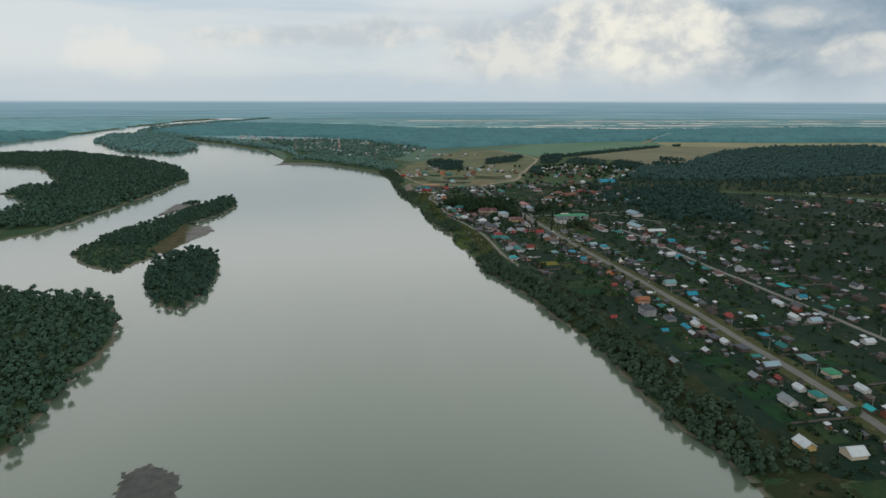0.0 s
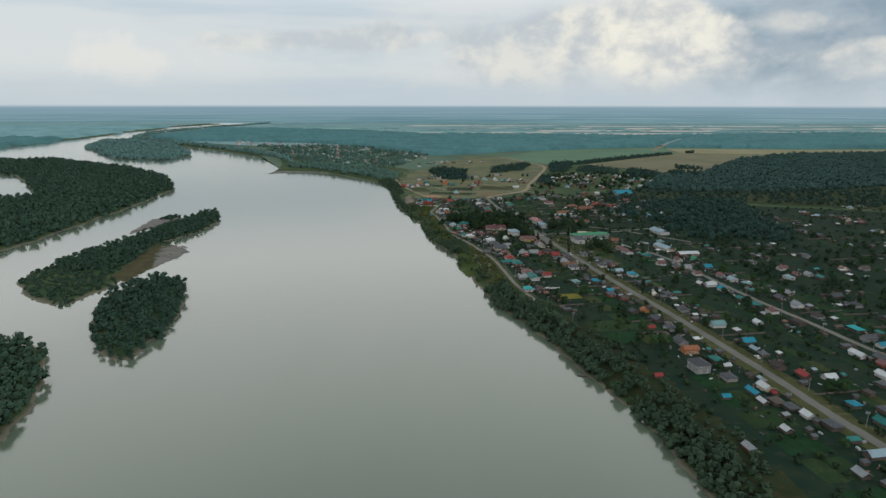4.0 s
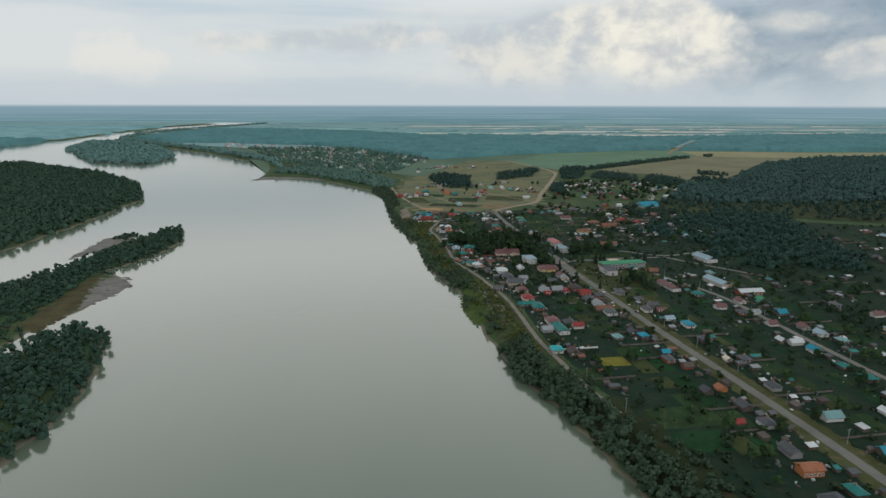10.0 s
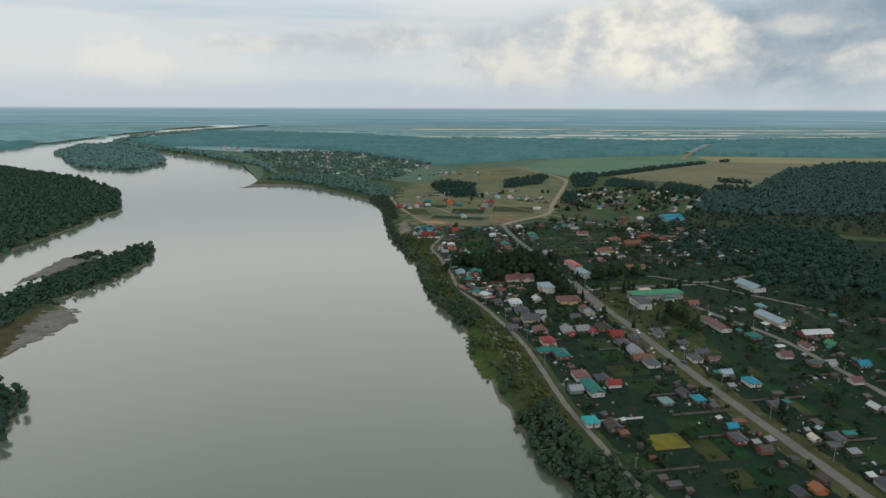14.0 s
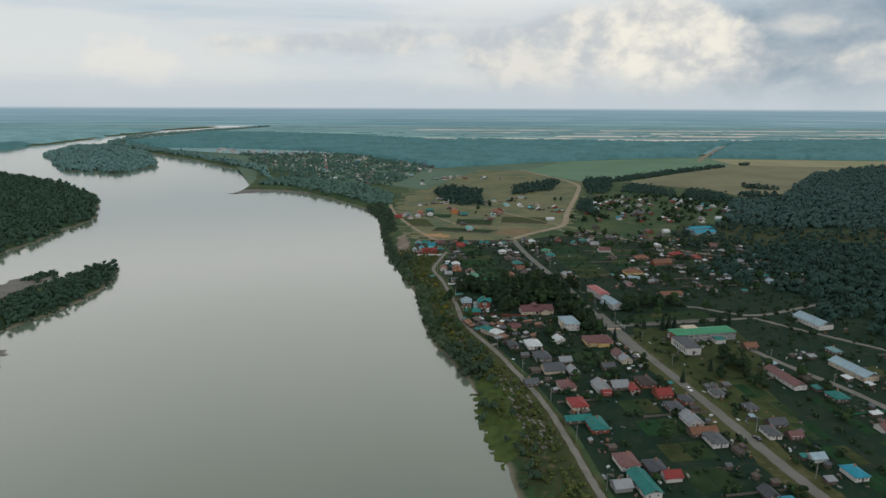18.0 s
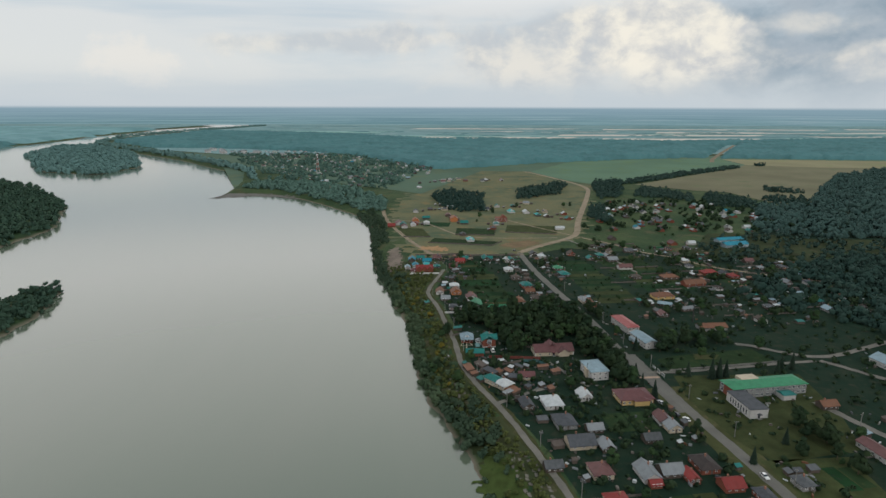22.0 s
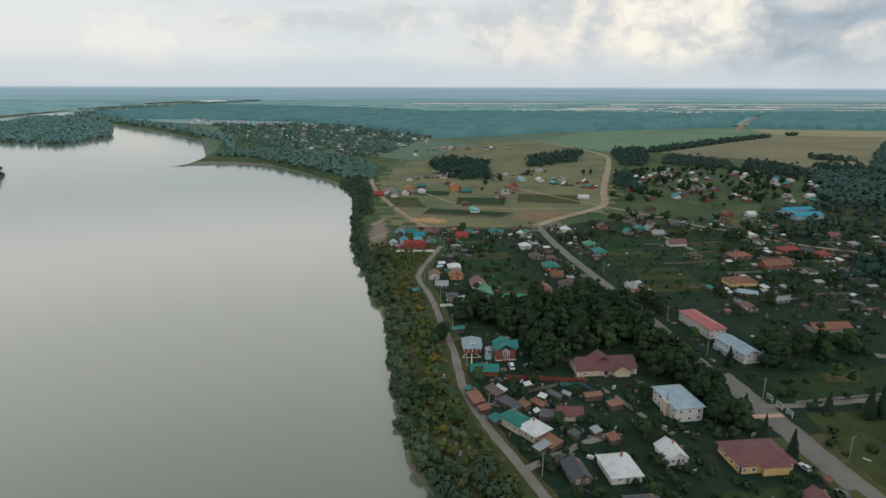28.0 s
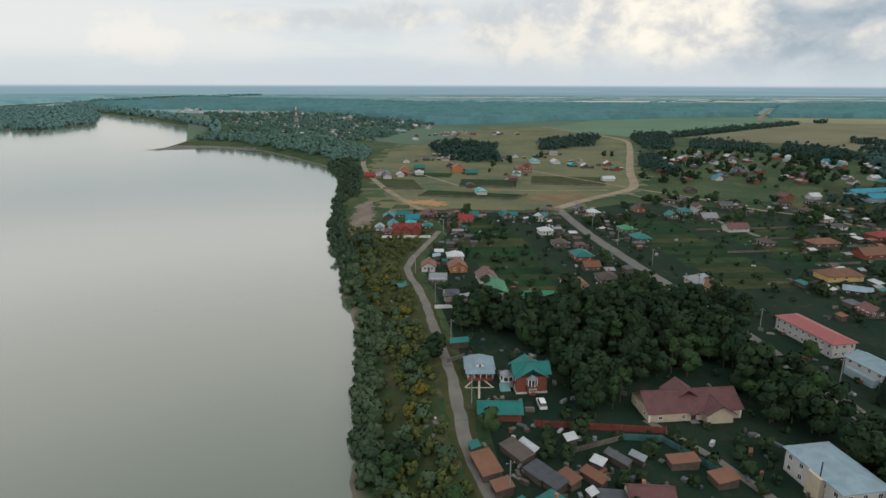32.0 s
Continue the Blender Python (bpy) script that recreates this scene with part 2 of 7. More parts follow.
LEAF_DARK = leaf_mat("dark_foliage", (0.015, 0.032, 0.018), (0.036, 0.054, 0.023))
LEAF_WILLOW = leaf_mat("willow_foliage", (0.034, 0.062, 0.034), (0.095, 0.130, 0.070))
LEAF_MID = leaf_mat("broadleaf_foliage", (0.018, 0.040, 0.019), (0.052, 0.088, 0.032))
LEAF_OLIVE = leaf_mat("olive_foliage", (0.040, 0.058, 0.020), (0.110, 0.125, 0.040))
LEAF_AUTUMN = leaf_mat("yellowing_foliage", (0.08, 0.075, 0.015), (0.20, 0.16, 0.03))
LEAF_SPRUCE = leaf_mat("spruce_needles", (0.010, 0.020, 0.014), (0.026, 0.042, 0.026))
LEAF_ISLAND = leaf_mat("island_foliage", (0.026, 0.054, 0.038), (0.052, 0.088, 0.054))
LEAF_BANK = leaf_mat("bank_foliage", (0.022, 0.043, 0.027), (0.058, 0.086, 0.050))
# next two: foliage paled towards teal, haze of the far river bend put in
LEAF_MIST = leaf_mat("hazed_mid_distance_woods", (0.062, 0.120, 0.102), (0.096, 0.164, 0.128))
LEAF_REMOTE = leaf_mat("hazed_far_island_woods", (0.096, 0.178, 0.166), (0.124, 0.210, 0.186))
# aerial haze painted into the colour of the far forest sheets, paler when remoter
LEAF_FAR = material("hazed_forest_belt", (0.078, 0.172, 0.176), 0.95, scale=0.010, fine=0.05, vary=0.22, bump=0.0, blotch=(0.058, 0.136, 0.138))
LEAF_HAZE = material("hazed_remote_woods", (0.150, 0.262, 0.270), 0.95, dark=(0.105, 0.200, 0.208), scale=0.0035, fine=0.02, vary=0.28, bump=0.0, blotch=(0.090, 0.175, 0.182))


def ground_mat():
    """Grass, dry grass and bare earth over the whole plain; silt at the water's edge."""
    m = bpy.data.materials.new("meadow_ground")
    m.use_nodes = True
    nt = m.node_tree
    N, link = nt.nodes.new, nt.links.new
    p = nt.nodes["Principled BSDF"]
    p.inputs["Roughness"].default_value, p.inputs["Specular IOR Level"].default_value = 0.95, 0.1
    pos = N("ShaderNodeNewGeometry").outputs["Position"]

    def noise_at(scale, detail):
        n = N("ShaderNodeTexNoise")
        link(pos, n.inputs["Vector"])
        n.inputs["Scale"].default_value, n.inputs["Detail"].default_value = scale, detail
        return n.outputs[0]

    def mixed(a, b, fac, lo, hi):
        r = N("ShaderNodeMapRange")
        link(fac, r.inputs[0])
        r.inputs[1].default_value, r.inputs[2].default_value = lo, hi
        x = N("ShaderNodeMix")
        x.data_type = "RGBA"
        link(r.outputs[0], x.inputs[0])
        for sock, v in ((x.inputs[6], a), (x.inputs[7], b)):
            if isinstance(v, bpy.types.NodeSocket):
                link(v, sock)
            else:
                sock.default_value = (*v, 1)
        return x.outputs[2]

    grass = mixed((0.026, 0.052, 0.021), (0.056, 0.080, 0.032), noise_at(0.018, 6), 0.40, 0.66)
    grass = mixed(grass, (0.080, 0.076, 0.038), noise_at(0.045, 7), 0.56, 0.74)
    grass = mixed(grass, (0.014, 0.026, 0.012), noise_at(0.35, 5), 0.52, 0.75)
    sep = N("ShaderNodeSeparateXYZ")
    link(pos, sep.inputs[0])
    shore = mixed((0.13, 0.115, 0.085), grass, sep.outputs[2], 0.15, 0.9)
    link(shore, p.inputs["Base Color"])
    b = N("ShaderNodeBump")
    b.inputs["Strength"].default_value, b.inputs["Distance"].default_value = 0.5, 0.3
    link(noise_at(1.2, 5), b.inputs["Height"])
    link(b.outputs[0], p.inputs["Normal"])
    return m


def water_mat():
    m = bpy.data.materials.new("silty_river_water")
    m.use_nodes = True
    nt = m.node_tree
    N, link = nt.nodes.new, nt.links.new
    p = nt.nodes["Principled BSDF"]
    p.inputs["Roughness"].default_value, p.inputs["IOR"].default_value = 0.11, 1.76
    pos = N("ShaderNodeNewGeometry").outputs["Position"]
    silt = N("ShaderNodeTexNoise")
    mp = N("ShaderNodeMapping")
    link(pos, mp.inputs[0])
    mp.inputs["Scale"].default_value = (1, 0.25, 1)
    link(mp.outputs[0], silt.inputs["Vector"])
    silt.inputs["Scale"].default_value, silt.inputs["Detail"].default_value = 0.02, 5
    x = N("ShaderNodeMix")
    x.data_type = "RGBA"
    link(silt.outputs[0], x.inputs[0])
    x.inputs[6].default_value, x.inputs[7].default_value = (0.080, 0.110, 0.072, 1), (0.104, 0.120, 0.086, 1)
    link(x.outputs[2], p.inputs["Base Color"])
    rip = N("ShaderNodeTexNoise")
    link(pos, rip.inputs["Vector"])
    rip.inputs["Scale"].default_value, rip.inputs["Detail"].default_value = 0.55, 3
    b = N("ShaderNodeBump")
    b.inputs["Strength"].default_value, b.inputs["Distance"].default_value = 0.10, 0.05
    link(rip.outputs[0], b.inputs["Height"])
    link(b.outputs[0], p.inputs["Normal"])
    return m


# ---------------------------------------------------------------- mesh helpers
def mesh_of(name, verts, faces, mat, smooth=False, normals=None):
    me = bpy.data.meshes.new(name)
    if isinstance(verts, np.ndarray):
        me.vertices.add(len(verts))
        me.vertices.foreach_set("co", verts.astype(np.float32).ravel())
        n = faces.shape[1]
        me.loops.add(faces.size)
        me.loops.foreach_set("vertex_index", faces.astype(np.int32).ravel())
        me.polygons.add(len(faces))
        me.polygons.foreach_set("loop_start", np.arange(0, faces.size, n, dtype=np.int32))
    else:
        me.from_pydata(verts, [], faces)
    me.update(calc_edges=True)
    if smooth:
        me.polygons.foreach_set("use_smooth", np.ones(len(me.polygons), dtype=bool))
    if mat:
        me.materials.append(mat)
    if normals is not None:
        me.polygons.foreach_set("use_smooth", np.ones(len(me.polygons), dtype=bool))
        me.normals_split_custom_set_from_vertices(normals)
    return me


def part(name, me, parent, label="", m=None):
    """One mesh as a part of a thing, at the pose m within it."""
    ob = new(name, me)
    ob.parent = parent
    if m is not None:
        ob.matrix_basis = m
    if label:
        ob["label"] = label
    return ob


def thing(name, x, y, z, rot=0.0, label="", category="", group="", kind=""):
    ob = new(name)
    ob.empty_display_size = 0.5
    ob.matrix_basis = pose(x, y, z, 0, 0, rot)
    return tagged(ob, label, category, group, kind)


BOX_F = [(0, 3, 2, 1), (4, 5, 6, 7), (0, 1, 5, 4), (1, 2, 6, 5), (2, 3, 7, 6), (3, 0, 4, 7)]


def box_v(x0, x1, y0, y1, z0, z1):
    return [(x0, y0, z0), (x1, y0, z0), (x1, y1, z0), (x0, y1, z0), (x0, y0, z1), (x1, y0, z1), (x1, y1, z1), (x0, y1, z1)]


class Build:
    """Collects boxes and faces of one part."""

    def __init__(self):
        self.v, self.f = [], []

    def box(self, x0, x1, y0, y1, z0, z1):
        n = len(self.v)
        self.v += box_v(x0, x1, y0, y1, z0, z1)
        self.f += [tuple(i + n for i in q) for q in BOX_F]
        return self

    def add(self, verts, faces):
        n = len(self.v)
        self.v += [tuple(p) for p in verts]
        self.f += [tuple(i + n for i in q) for q in faces]
        return self

    def mesh(self, name, mat, smooth=False):
        return mesh_of(name, self.v, self.f, mat, smooth)


SHARED = {}


def shared(key, make):
    if key not in SHARED:
        SHARED[key] = make()
    return SHARED[key]


# ---------------------------------------------------------------- plan: river, banks, islands
VILLAGE = 5.0
BANK = [(150, -600), (140, 0), (128, 212), (126, 238), (115, 266), (108, 305), (100, 359), (87, 404), (74, 453), (57, 505), (43, 530), (36, 559), (30, 590), (22, 629),
        (12, 667), (12, 695), (0, 732), (-12, 762), (-22, 800), (-28, 840), (-33, 878), (-45, 915), (-56, 955), (-73, 1013), (-89, 1100),
        (-110, 1235), (-138, 1312), (-200, 1395), (-250, 1455), (-318, 1512), (-362, 1497), (-405, 1470), (-410, 1560), (-440, 1690),
        (-494, 1830), (-640, 2005), (-777, 2170), (-947, 2336), (-1118, 2505), (-1431, 2833), (-1570, 3300), (-1560, 3800), (-1400, 4900),
        (6000, 6000), (6000, -600)]
FAR_LEFT = [(-6000, 1500), (-1900, 1700), (-1571, 2170), (-1640, 2568), (-1650, 2827), (-1690, 3200), (-1790, 3608), (-1850, 4239), (-1800, 4900), (-6000, 5200)]
ISLE_FAR = [(-1300, 2290), (-1440, 2640), (-1350, 2740), (-990, 2330), (-785, 1960), (-800, 1800), (-960, 1850)]
ISLE_BIG = [(-508, 1215), (-485, 1002), (-480, 867), (-476, 728), (-495, 653), (-700, 560), (-1600, 900), (-1500, 1600), (-1256, 1727), (-1099, 1785), (-781, 1572), (-597, 1379)]
LAGOON = [(-1500, 1500), (-1075, 1473), (-969, 1436), (-790, 1220), (-703, 1102), (-760, 1010), (-653, 943), (-600, 850), (-640, 782), (-900, 760), (-1550, 950)]
ISLE_LONG = [(-392, 640), (-384, 600), (-346, 559), (-301, 533), (-292, 592), (-285, 654), (-279, 716), (-300, 742), (-326, 765), (-305, 824), (-309, 893), (-330, 950), (-356, 962), (-372, 878), (-378, 729)]
ISLE_ROUND = [(-231, 600), (-206, 530), (-195, 470), (-198, 430), (-228, 450), (-262, 504), (-279, 560), (-267, 612)]
ISLE_NEAR = [(-262, 452), (-229, 399), (-216, 367), (-209, 314), (-201, 268), (-196, 215), (-230, 120), (-420, 100), (-520, 430), (-353, 470)]
ISLE_MUD = [(-405, 905), (-390, 812), (-375, 850), (-372, 912), (-386, 934)]
BAR = [(-136, 227), (-126, 233), (-112, 226), (-106, 210), (-112, 198), (-130, 205)]


def signed_distance(px, py, poly):
    """Distance to the outline of poly; positive inside."""
    best = np.full(px.shape, 1e9)
    inside = np.zeros(px.shape, bool)
    for (ax, ay), (bx, by) in zip(poly, poly[1:] + poly[:1]):
        dx, dy = bx - ax, by - ay
        k = np.clip(((px - ax) * dx + (py - ay) * dy) / (dx * dx + dy * dy), 0, 1)
        best = np.minimum(best, np.hypot(px - ax - k * dx, py - ay - k * dy))
        cross = ((ay > py) != (by > py)) & (px < (bx - ax) * (py - ay) / (by - ay + 1e-12) + ax)
        inside ^= cross
    return np.where(inside, best, -best)


def wobble(px, py):
    """Irregular shift of the shoreline, in metres."""
    return 2.2 * np.sin(px * 0.11 + py * 0.07) + 1.6 * np.sin(py * 0.19 - px * 0.05 + 1.3) + 1.0 * np.sin(py * 0.43 + px * 0.31)


def ground_height(px, py):
    px, py = np.asarray(px, float), np.asarray(py, float)
    w = wobble(px, py)
    main = signed_distance(px, py, BANK) + w * 0.6
    far = signed_distance(px, py, FAR_LEFT)
    z = np.full(px.shape, -3.0)

    def rise(sd, height, width, foot):
        s = np.clip(sd / width, 0, 1)
        return np.where(sd > 0, foot * np.clip(sd / 2.0, 0, 1) + (height - foot) * s * s * (3 - 2 * s), np.maximum(sd * 0.25, -3.0))

    z = np.maximum(z, rise(main, VILLAGE, 19.0, 0.5))
    z = np.maximum(z, rise(far, 4.0, 40.0, 0.5))
    for isle, h in ((ISLE_FAR, 2.0), (ISLE_LONG, 1.8), (ISLE_ROUND, 1.8), (ISLE_NEAR, 2.4), (ISLE_MUD, 1.0)):
        z = np.maximum(z, rise(signed_distance(px, py, isle) + w * 0.8, h, 16.0, 0.3))
    big = np.minimum(signed_distance(px, py, ISLE_BIG), -signed_distance(px, py, LAGOON)) + w
    z = np.maximum(z, rise(big, 2.2, 20.0, 0.3))
    z = np.maximum(z, rise(signed_distance(px, py, BAR) + w * 0.3, 0.9, 9.0, 0.1))
    # spit of gravel before the far village stays low
    low = signed_distance(px, py, [(-250, 1440), (-318, 1530), (-430, 1530), (-430, 1440), (-330, 1430)])
    z = np.where((low > 0) & (z > 0.8), np.minimum(z, 0.8 + np.abs(px + 250) * 0.0), z)
    return z


def steps(*runs):
    out = []
    for a, b, s in runs:
        out += list(np.arange(a, b, s))
    return np.array(out + [runs[-1][1]])


GRID = []


def ground():
    xs = steps((-5200, -1700, 140), (-1700, -560, 24), (-560, -110, 7), (-110, 170, 3.5), (170, 340, 8), (340, 900, 25), (900, 5200, 140))
    ys = steps((-1200, 180, 60), (180, 420, 6), (420, 1050, 4), (1050, 1550, 8), (1550, 2700, 20), (2700, 5300, 90))
    gx, gy = np.meshgrid(xs, ys)
    gz = ground_height(gx, gy)
    GRID.extend((xs, ys, gz))
    v = np.stack([gx.ravel(), gy.ravel(), gz.ravel()], 1)
    n, m = len(xs), len(ys)
    i = (np.arange(m - 1)[:, None] * n + np.arange(n - 1)[None, :]).ravel()
    f = np.stack([i, i + 1, i + n + 1, i + n], 1)
    tagged(new("ground", mesh_of("ground", v, f, ground_mat(), True)), "grassy river plain with banks and islands", "ground", kind="structure")
    w = mesh_of("water", np.array([(-5200, -1200, 0), (1500, -1200, 0), (1500, 5300, 0), (-5200, 5300, 0)], float), np.array([[0, 1, 2, 3]]), water_mat())
    tagged(new("water", w), "wide calm silty grey-green river", "river", kind="structure")


ground()


def line_x(line, y):
    """Where a line that runs north passes y."""
    for (ax, ay), (bx, by) in zip(line, line[1:]):
        if min(ay, by) <= y <= max(ay, by) and ay != by:
            return ax + (bx - ax) * (y - ay) / (by - ay)
    return None


def at_ground(x, y):
    """Height of the ground sheet, between its grid points."""
    xs, ys, gz = GRID
    i = min(max(int(np.searchsorted(xs, x)) - 1, 0), len(xs) - 2)
    j = min(max(int(np.searchsorted(ys, y)) - 1, 0), len(ys) - 2)
    u, v = (x - xs[i]) / (xs[i + 1] - xs[i]), (y - ys[j]) / (ys[j + 1] - ys[j])
    return float((gz[j, i] * (1 - u) + gz[j, i + 1] * u) * (1 - v) + (gz[j + 1, i] * (1 - u) + gz[j + 1, i + 1] * u) * v)


def along(points, step):
    """Points every step metres along a polyline, with their headings."""
    out, left = [], 0.0
    for (ax, ay), (bx, by) in zip(points, points[1:]):
        ln = math.hypot(bx - ax, by - ay)
        d = left
        while d < ln:
            out.append((ax + (bx - ax) * d / ln, ay + (by - ay) * d / ln, math.atan2(by - ay, bx - ax)))
            d += step
        left = d - ln
    return out


def smooth_line(points, rounds=2):
    for _ in range(rounds):
        p = [points[0]]
        for a, b in zip(points, points[1:]):
            p += [(a[0] * 0.75 + b[0] * 0.25, a[1] * 0.75 + b[1] * 0.25), (a[0] * 0.25 + b[0] * 0.75, a[1] * 0.25 + b[1] * 0.75)]
        points = p + [points[-1]]
    return points


def ribbon(name, points, width, lift, mat, label, category, jitter=0.0, seed=1):
    """A road laid on the ground along a line, with slightly ragged edges."""
    rng = random.Random(seed)
    pts = along(smooth_line(points), 4.0)
    verts, faces = [], []
    for k, (x, y, a) in enumerate(pts):
        nx, ny = -math.sin(a), math.cos(a)
        for s in (-0.5, 0.0, 0.5):
            w = width * s + (rng.uniform(-jitter, jitter) if s else 0)
            px, py = x + nx * w, y + ny * w
            verts.append((px, py, max(at_ground(px, py), 0.2) + lift + (0.05 if s == 0 else 0)))
        if k:
            b = 3 * k
            faces += [(b - 3, b, b + 1, b - 2), (b - 2, b + 1, b + 2, b - 1)]
    me = mesh_of(name, verts, [q[::-1] for q in faces], mat)
    return tagged(new(name, me), label, category, kind="structure")


def patch(name, poly, lift, mat, label, category, kind="structure", group="", level=None):
    """A flat piece of land cover with its own edge, on the ground or at one level."""
    me = mesh_of(name, [(x, y, (max(at_ground(x, y), 0.1) if level is None else level) + lift) for x, y in poly], [tuple(range(len(poly)))], mat)
    return tagged(new(name, me), label, category, group, kind)


def drape(name, poly, lift, mat, label, category, step=2.5, seed=3):
    """Land cover that follows the ground, with a ragged edge."""
    r = np.random.RandomState(seed)
    p = np.array(poly, float)
    xs, ys = np.arange(p[:, 0].min() - step, p[:, 0].max() + step, step), np.arange(p[:, 1].min() - step, p[:, 1].max() + step, step)
    gx, gy = np.meshgrid(xs, ys)
    inside = signed_distance(gx[:-1, :-1] + step / 2, gy[:-1, :-1] + step / 2, poly) > r.uniform(-step, step, gx[:-1, :-1].shape)
    gx = gx + r.uniform(-0.35, 0.35, gx.shape) * step
    gy = gy + r.uniform(-0.35, 0.35, gy.shape) * step
    gz = np.maximum(ground_height(gx, gy), 0.02) + lift
    n = len(xs)
    b, a = np.nonzero(inside)
    i = b * n + a
    me = mesh_of(name, np.stack([gx.ravel(), gy.ravel(), gz.ravel()], 1), np.stack([i, i + 1, i + n + 1, i + n], 1), mat, True)
    return tagged(new(name, me), label, category, kind="structure")


MAIN = [(214, 120), (208, 248), (205, 290), (198, 333), (191, 366), (187, 399), (180, 436), (173, 474), (166, 508), (159, 541), (150, 579), (142, 617), (134, 662), (126, 706), (119, 740), (113, 774), (107, 798), (103, 822), (97, 874), (88, 922), (78, 976), (71, 1025), (67, 1078)]
NORTH = [(67, 1078), (95, 1114), (138, 1155), (150, 1195), (158, 1240), (177, 1315), (203, 1410), (222, 1485), (243, 1570), (240, 1630), (222, 1695), (166, 1862), (121, 1952)]
LANE = [(86, 488), (75, 520), (65, 562), (59, 586), (52, 640), (47, 672), (37, 705), (30, 728), (22, 750), (12, 773), (4, 800), (3, 812), (0, 838), (-6, 866), (-12, 902), (-21, 930), (-22, 946), (-15, 982), (-10, 1010)]
LANE_UP = [(-10, 1048), (-33, 1084), (-74, 1194), (-99, 1286), (-110, 1380)]
SECOND = [(330, 180), (284, 368), (275, 420), (265, 458), (258, 494), (249, 526), (240, 572), (234, 608), (228, 645), (221, 684), (200, 722), (185, 760)]
patch("garden_ground", [(150, 170), (150, 240), (135, 300), (125, 359), (112, 404), (98, 453), (92, 490), (80, 522), (70, 562), (64, 588), (57, 646), (43, 705), (36, 724), (25, 750), (13, 780), (10, 806), (5, 835), (-1, 870), (-9, 912), (-16, 945), (-10, 980), (-4, 1010), (-20, 1062), (66, 1062), (120, 1100), (240, 1070), (340, 1040), (640, 950), (760, 800), (560, 400), (460, 170)], 0.03, DARK_GRASS, "dark weedy ground between the gardens", "ground")
drape("bank_terrace", [(line_x(BANK, y) + 5, y) for y in range(190, 520, 15)] + [(line_x(BANK, y) + 34, y) for y in range(505, 185, -15)], 0.10, TERRACE, "dark rough terrace above the riverbank", "slope", 3.5)
SLOPE_Y = list(range(560, 1050, 14))
drape("bank_slope", [(line_x(BANK, y) + 5, y) for y in SLOPE_Y] + [((line_x(LANE, y) or -12) - 2.2, y) for y in reversed(SLOPE_Y)], 0.05, BANK_SLOPE, "weedy olive and brown slope above the river", "slope", 3.0)
ribbon("verge_main", MAIN[:16], 19.0, 0.06, VERGE, "dry grass verge along the main street", "verge", 1.2)
ribbon("verge_lane", LANE[1:], 6.5, 0.06, VERGE, "dry grass verge along the riverside lane", "verge", 0.8)
ribbon("road_main", MAIN, 5.8, 0.12, ASPHALT, "worn pale asphalt village main street", "road", 0.25)
ribbon("road_north", NORTH, 7.5, 0.15, DIRT, "pale dirt road leaving the village", "road", 0.5)
ribbon("lane_riverside", LANE, 3.2, 0.12, LANE_ASPHALT, "narrow worn asphalt lane along the riverbank", "road", 0.3)
ribbon("lane_upper", LANE_UP, 5.0, 0.12, DIRT, "dirt lane over the open bank", "road", 0.5)
ribbon("road_second", SECOND, 4.4, 0.12, LANE_ASPHALT, "worn asphalt second street", "road", 0.3)
ribbon("lane_cross", [(22, 750), (33, 758), (46, 767), (58, 772)], 3.0, 0.17, LANE_ASPHALT, "narrow lane between gardens", "road", 0.3)
ribbon("path_hall", [(49, 812), (53, 806), (61, 795), (66, 782), (74, 770)], 2.2, 0.17, LANE_ASPHALT, "narrow path from the hall past the office", "path", 0.2)
ribbon("lane_school", [(110, 790), (124, 790), (159, 797), (192, 804), (219, 809)], 3.0, 0.17, LANE_ASPHALT, "pale path past the school", "road", 0.2)
ribbon("lane_school", [(180, 834), (189, 832), (202, 821), (224, 812), (268, 834), (300, 850)], 4.0, 0.18, LANE_ASPHALT, "pale track behind the sports ground", "road", 0.3)
ribbon("lane_works", [(219, 809), (228, 800), (240, 785), (252, 775), (290, 735)], 4.0, 0.20, LANE_ASPHALT, "dirt track beside the long shed", "road", 0.4)
ribbon("lane_fields", [(70, 1070), (20, 1066), (-33, 1070)], 4.5, 0.17, DIRT, "dirt lane at the edge of the common", "road", 0.4)
ribbon("road_belt", [(690, 2120), (718, 2196), (872, 2489), (1075, 2859)], 12.0, 1.2, DIRT, "pale dirt road through the forest belt", "road", 1.0)
ribbon("lane_gardens", [(126, 1146), (150, 1085), (160, 1039), (166, 1004)], 3.0, 0.17, LANE_ASPHALT, "narrow lane between the northern gardens", "road", 0.3)
ribbon("lane_east", [(143, 1157), (179, 1114), (195, 1080), (222, 1062), (237, 1030), (270, 1006), (330, 975)], 4.0, 0.17, DIRT, "dirt lane between gardens", "road", 0.4)
ribbon("square", [(106, 815), (113, 770), (117, 742)], 9.5, 0.09, ASPHALT, "widened paved square beside the main street", "pavement", 0.4)


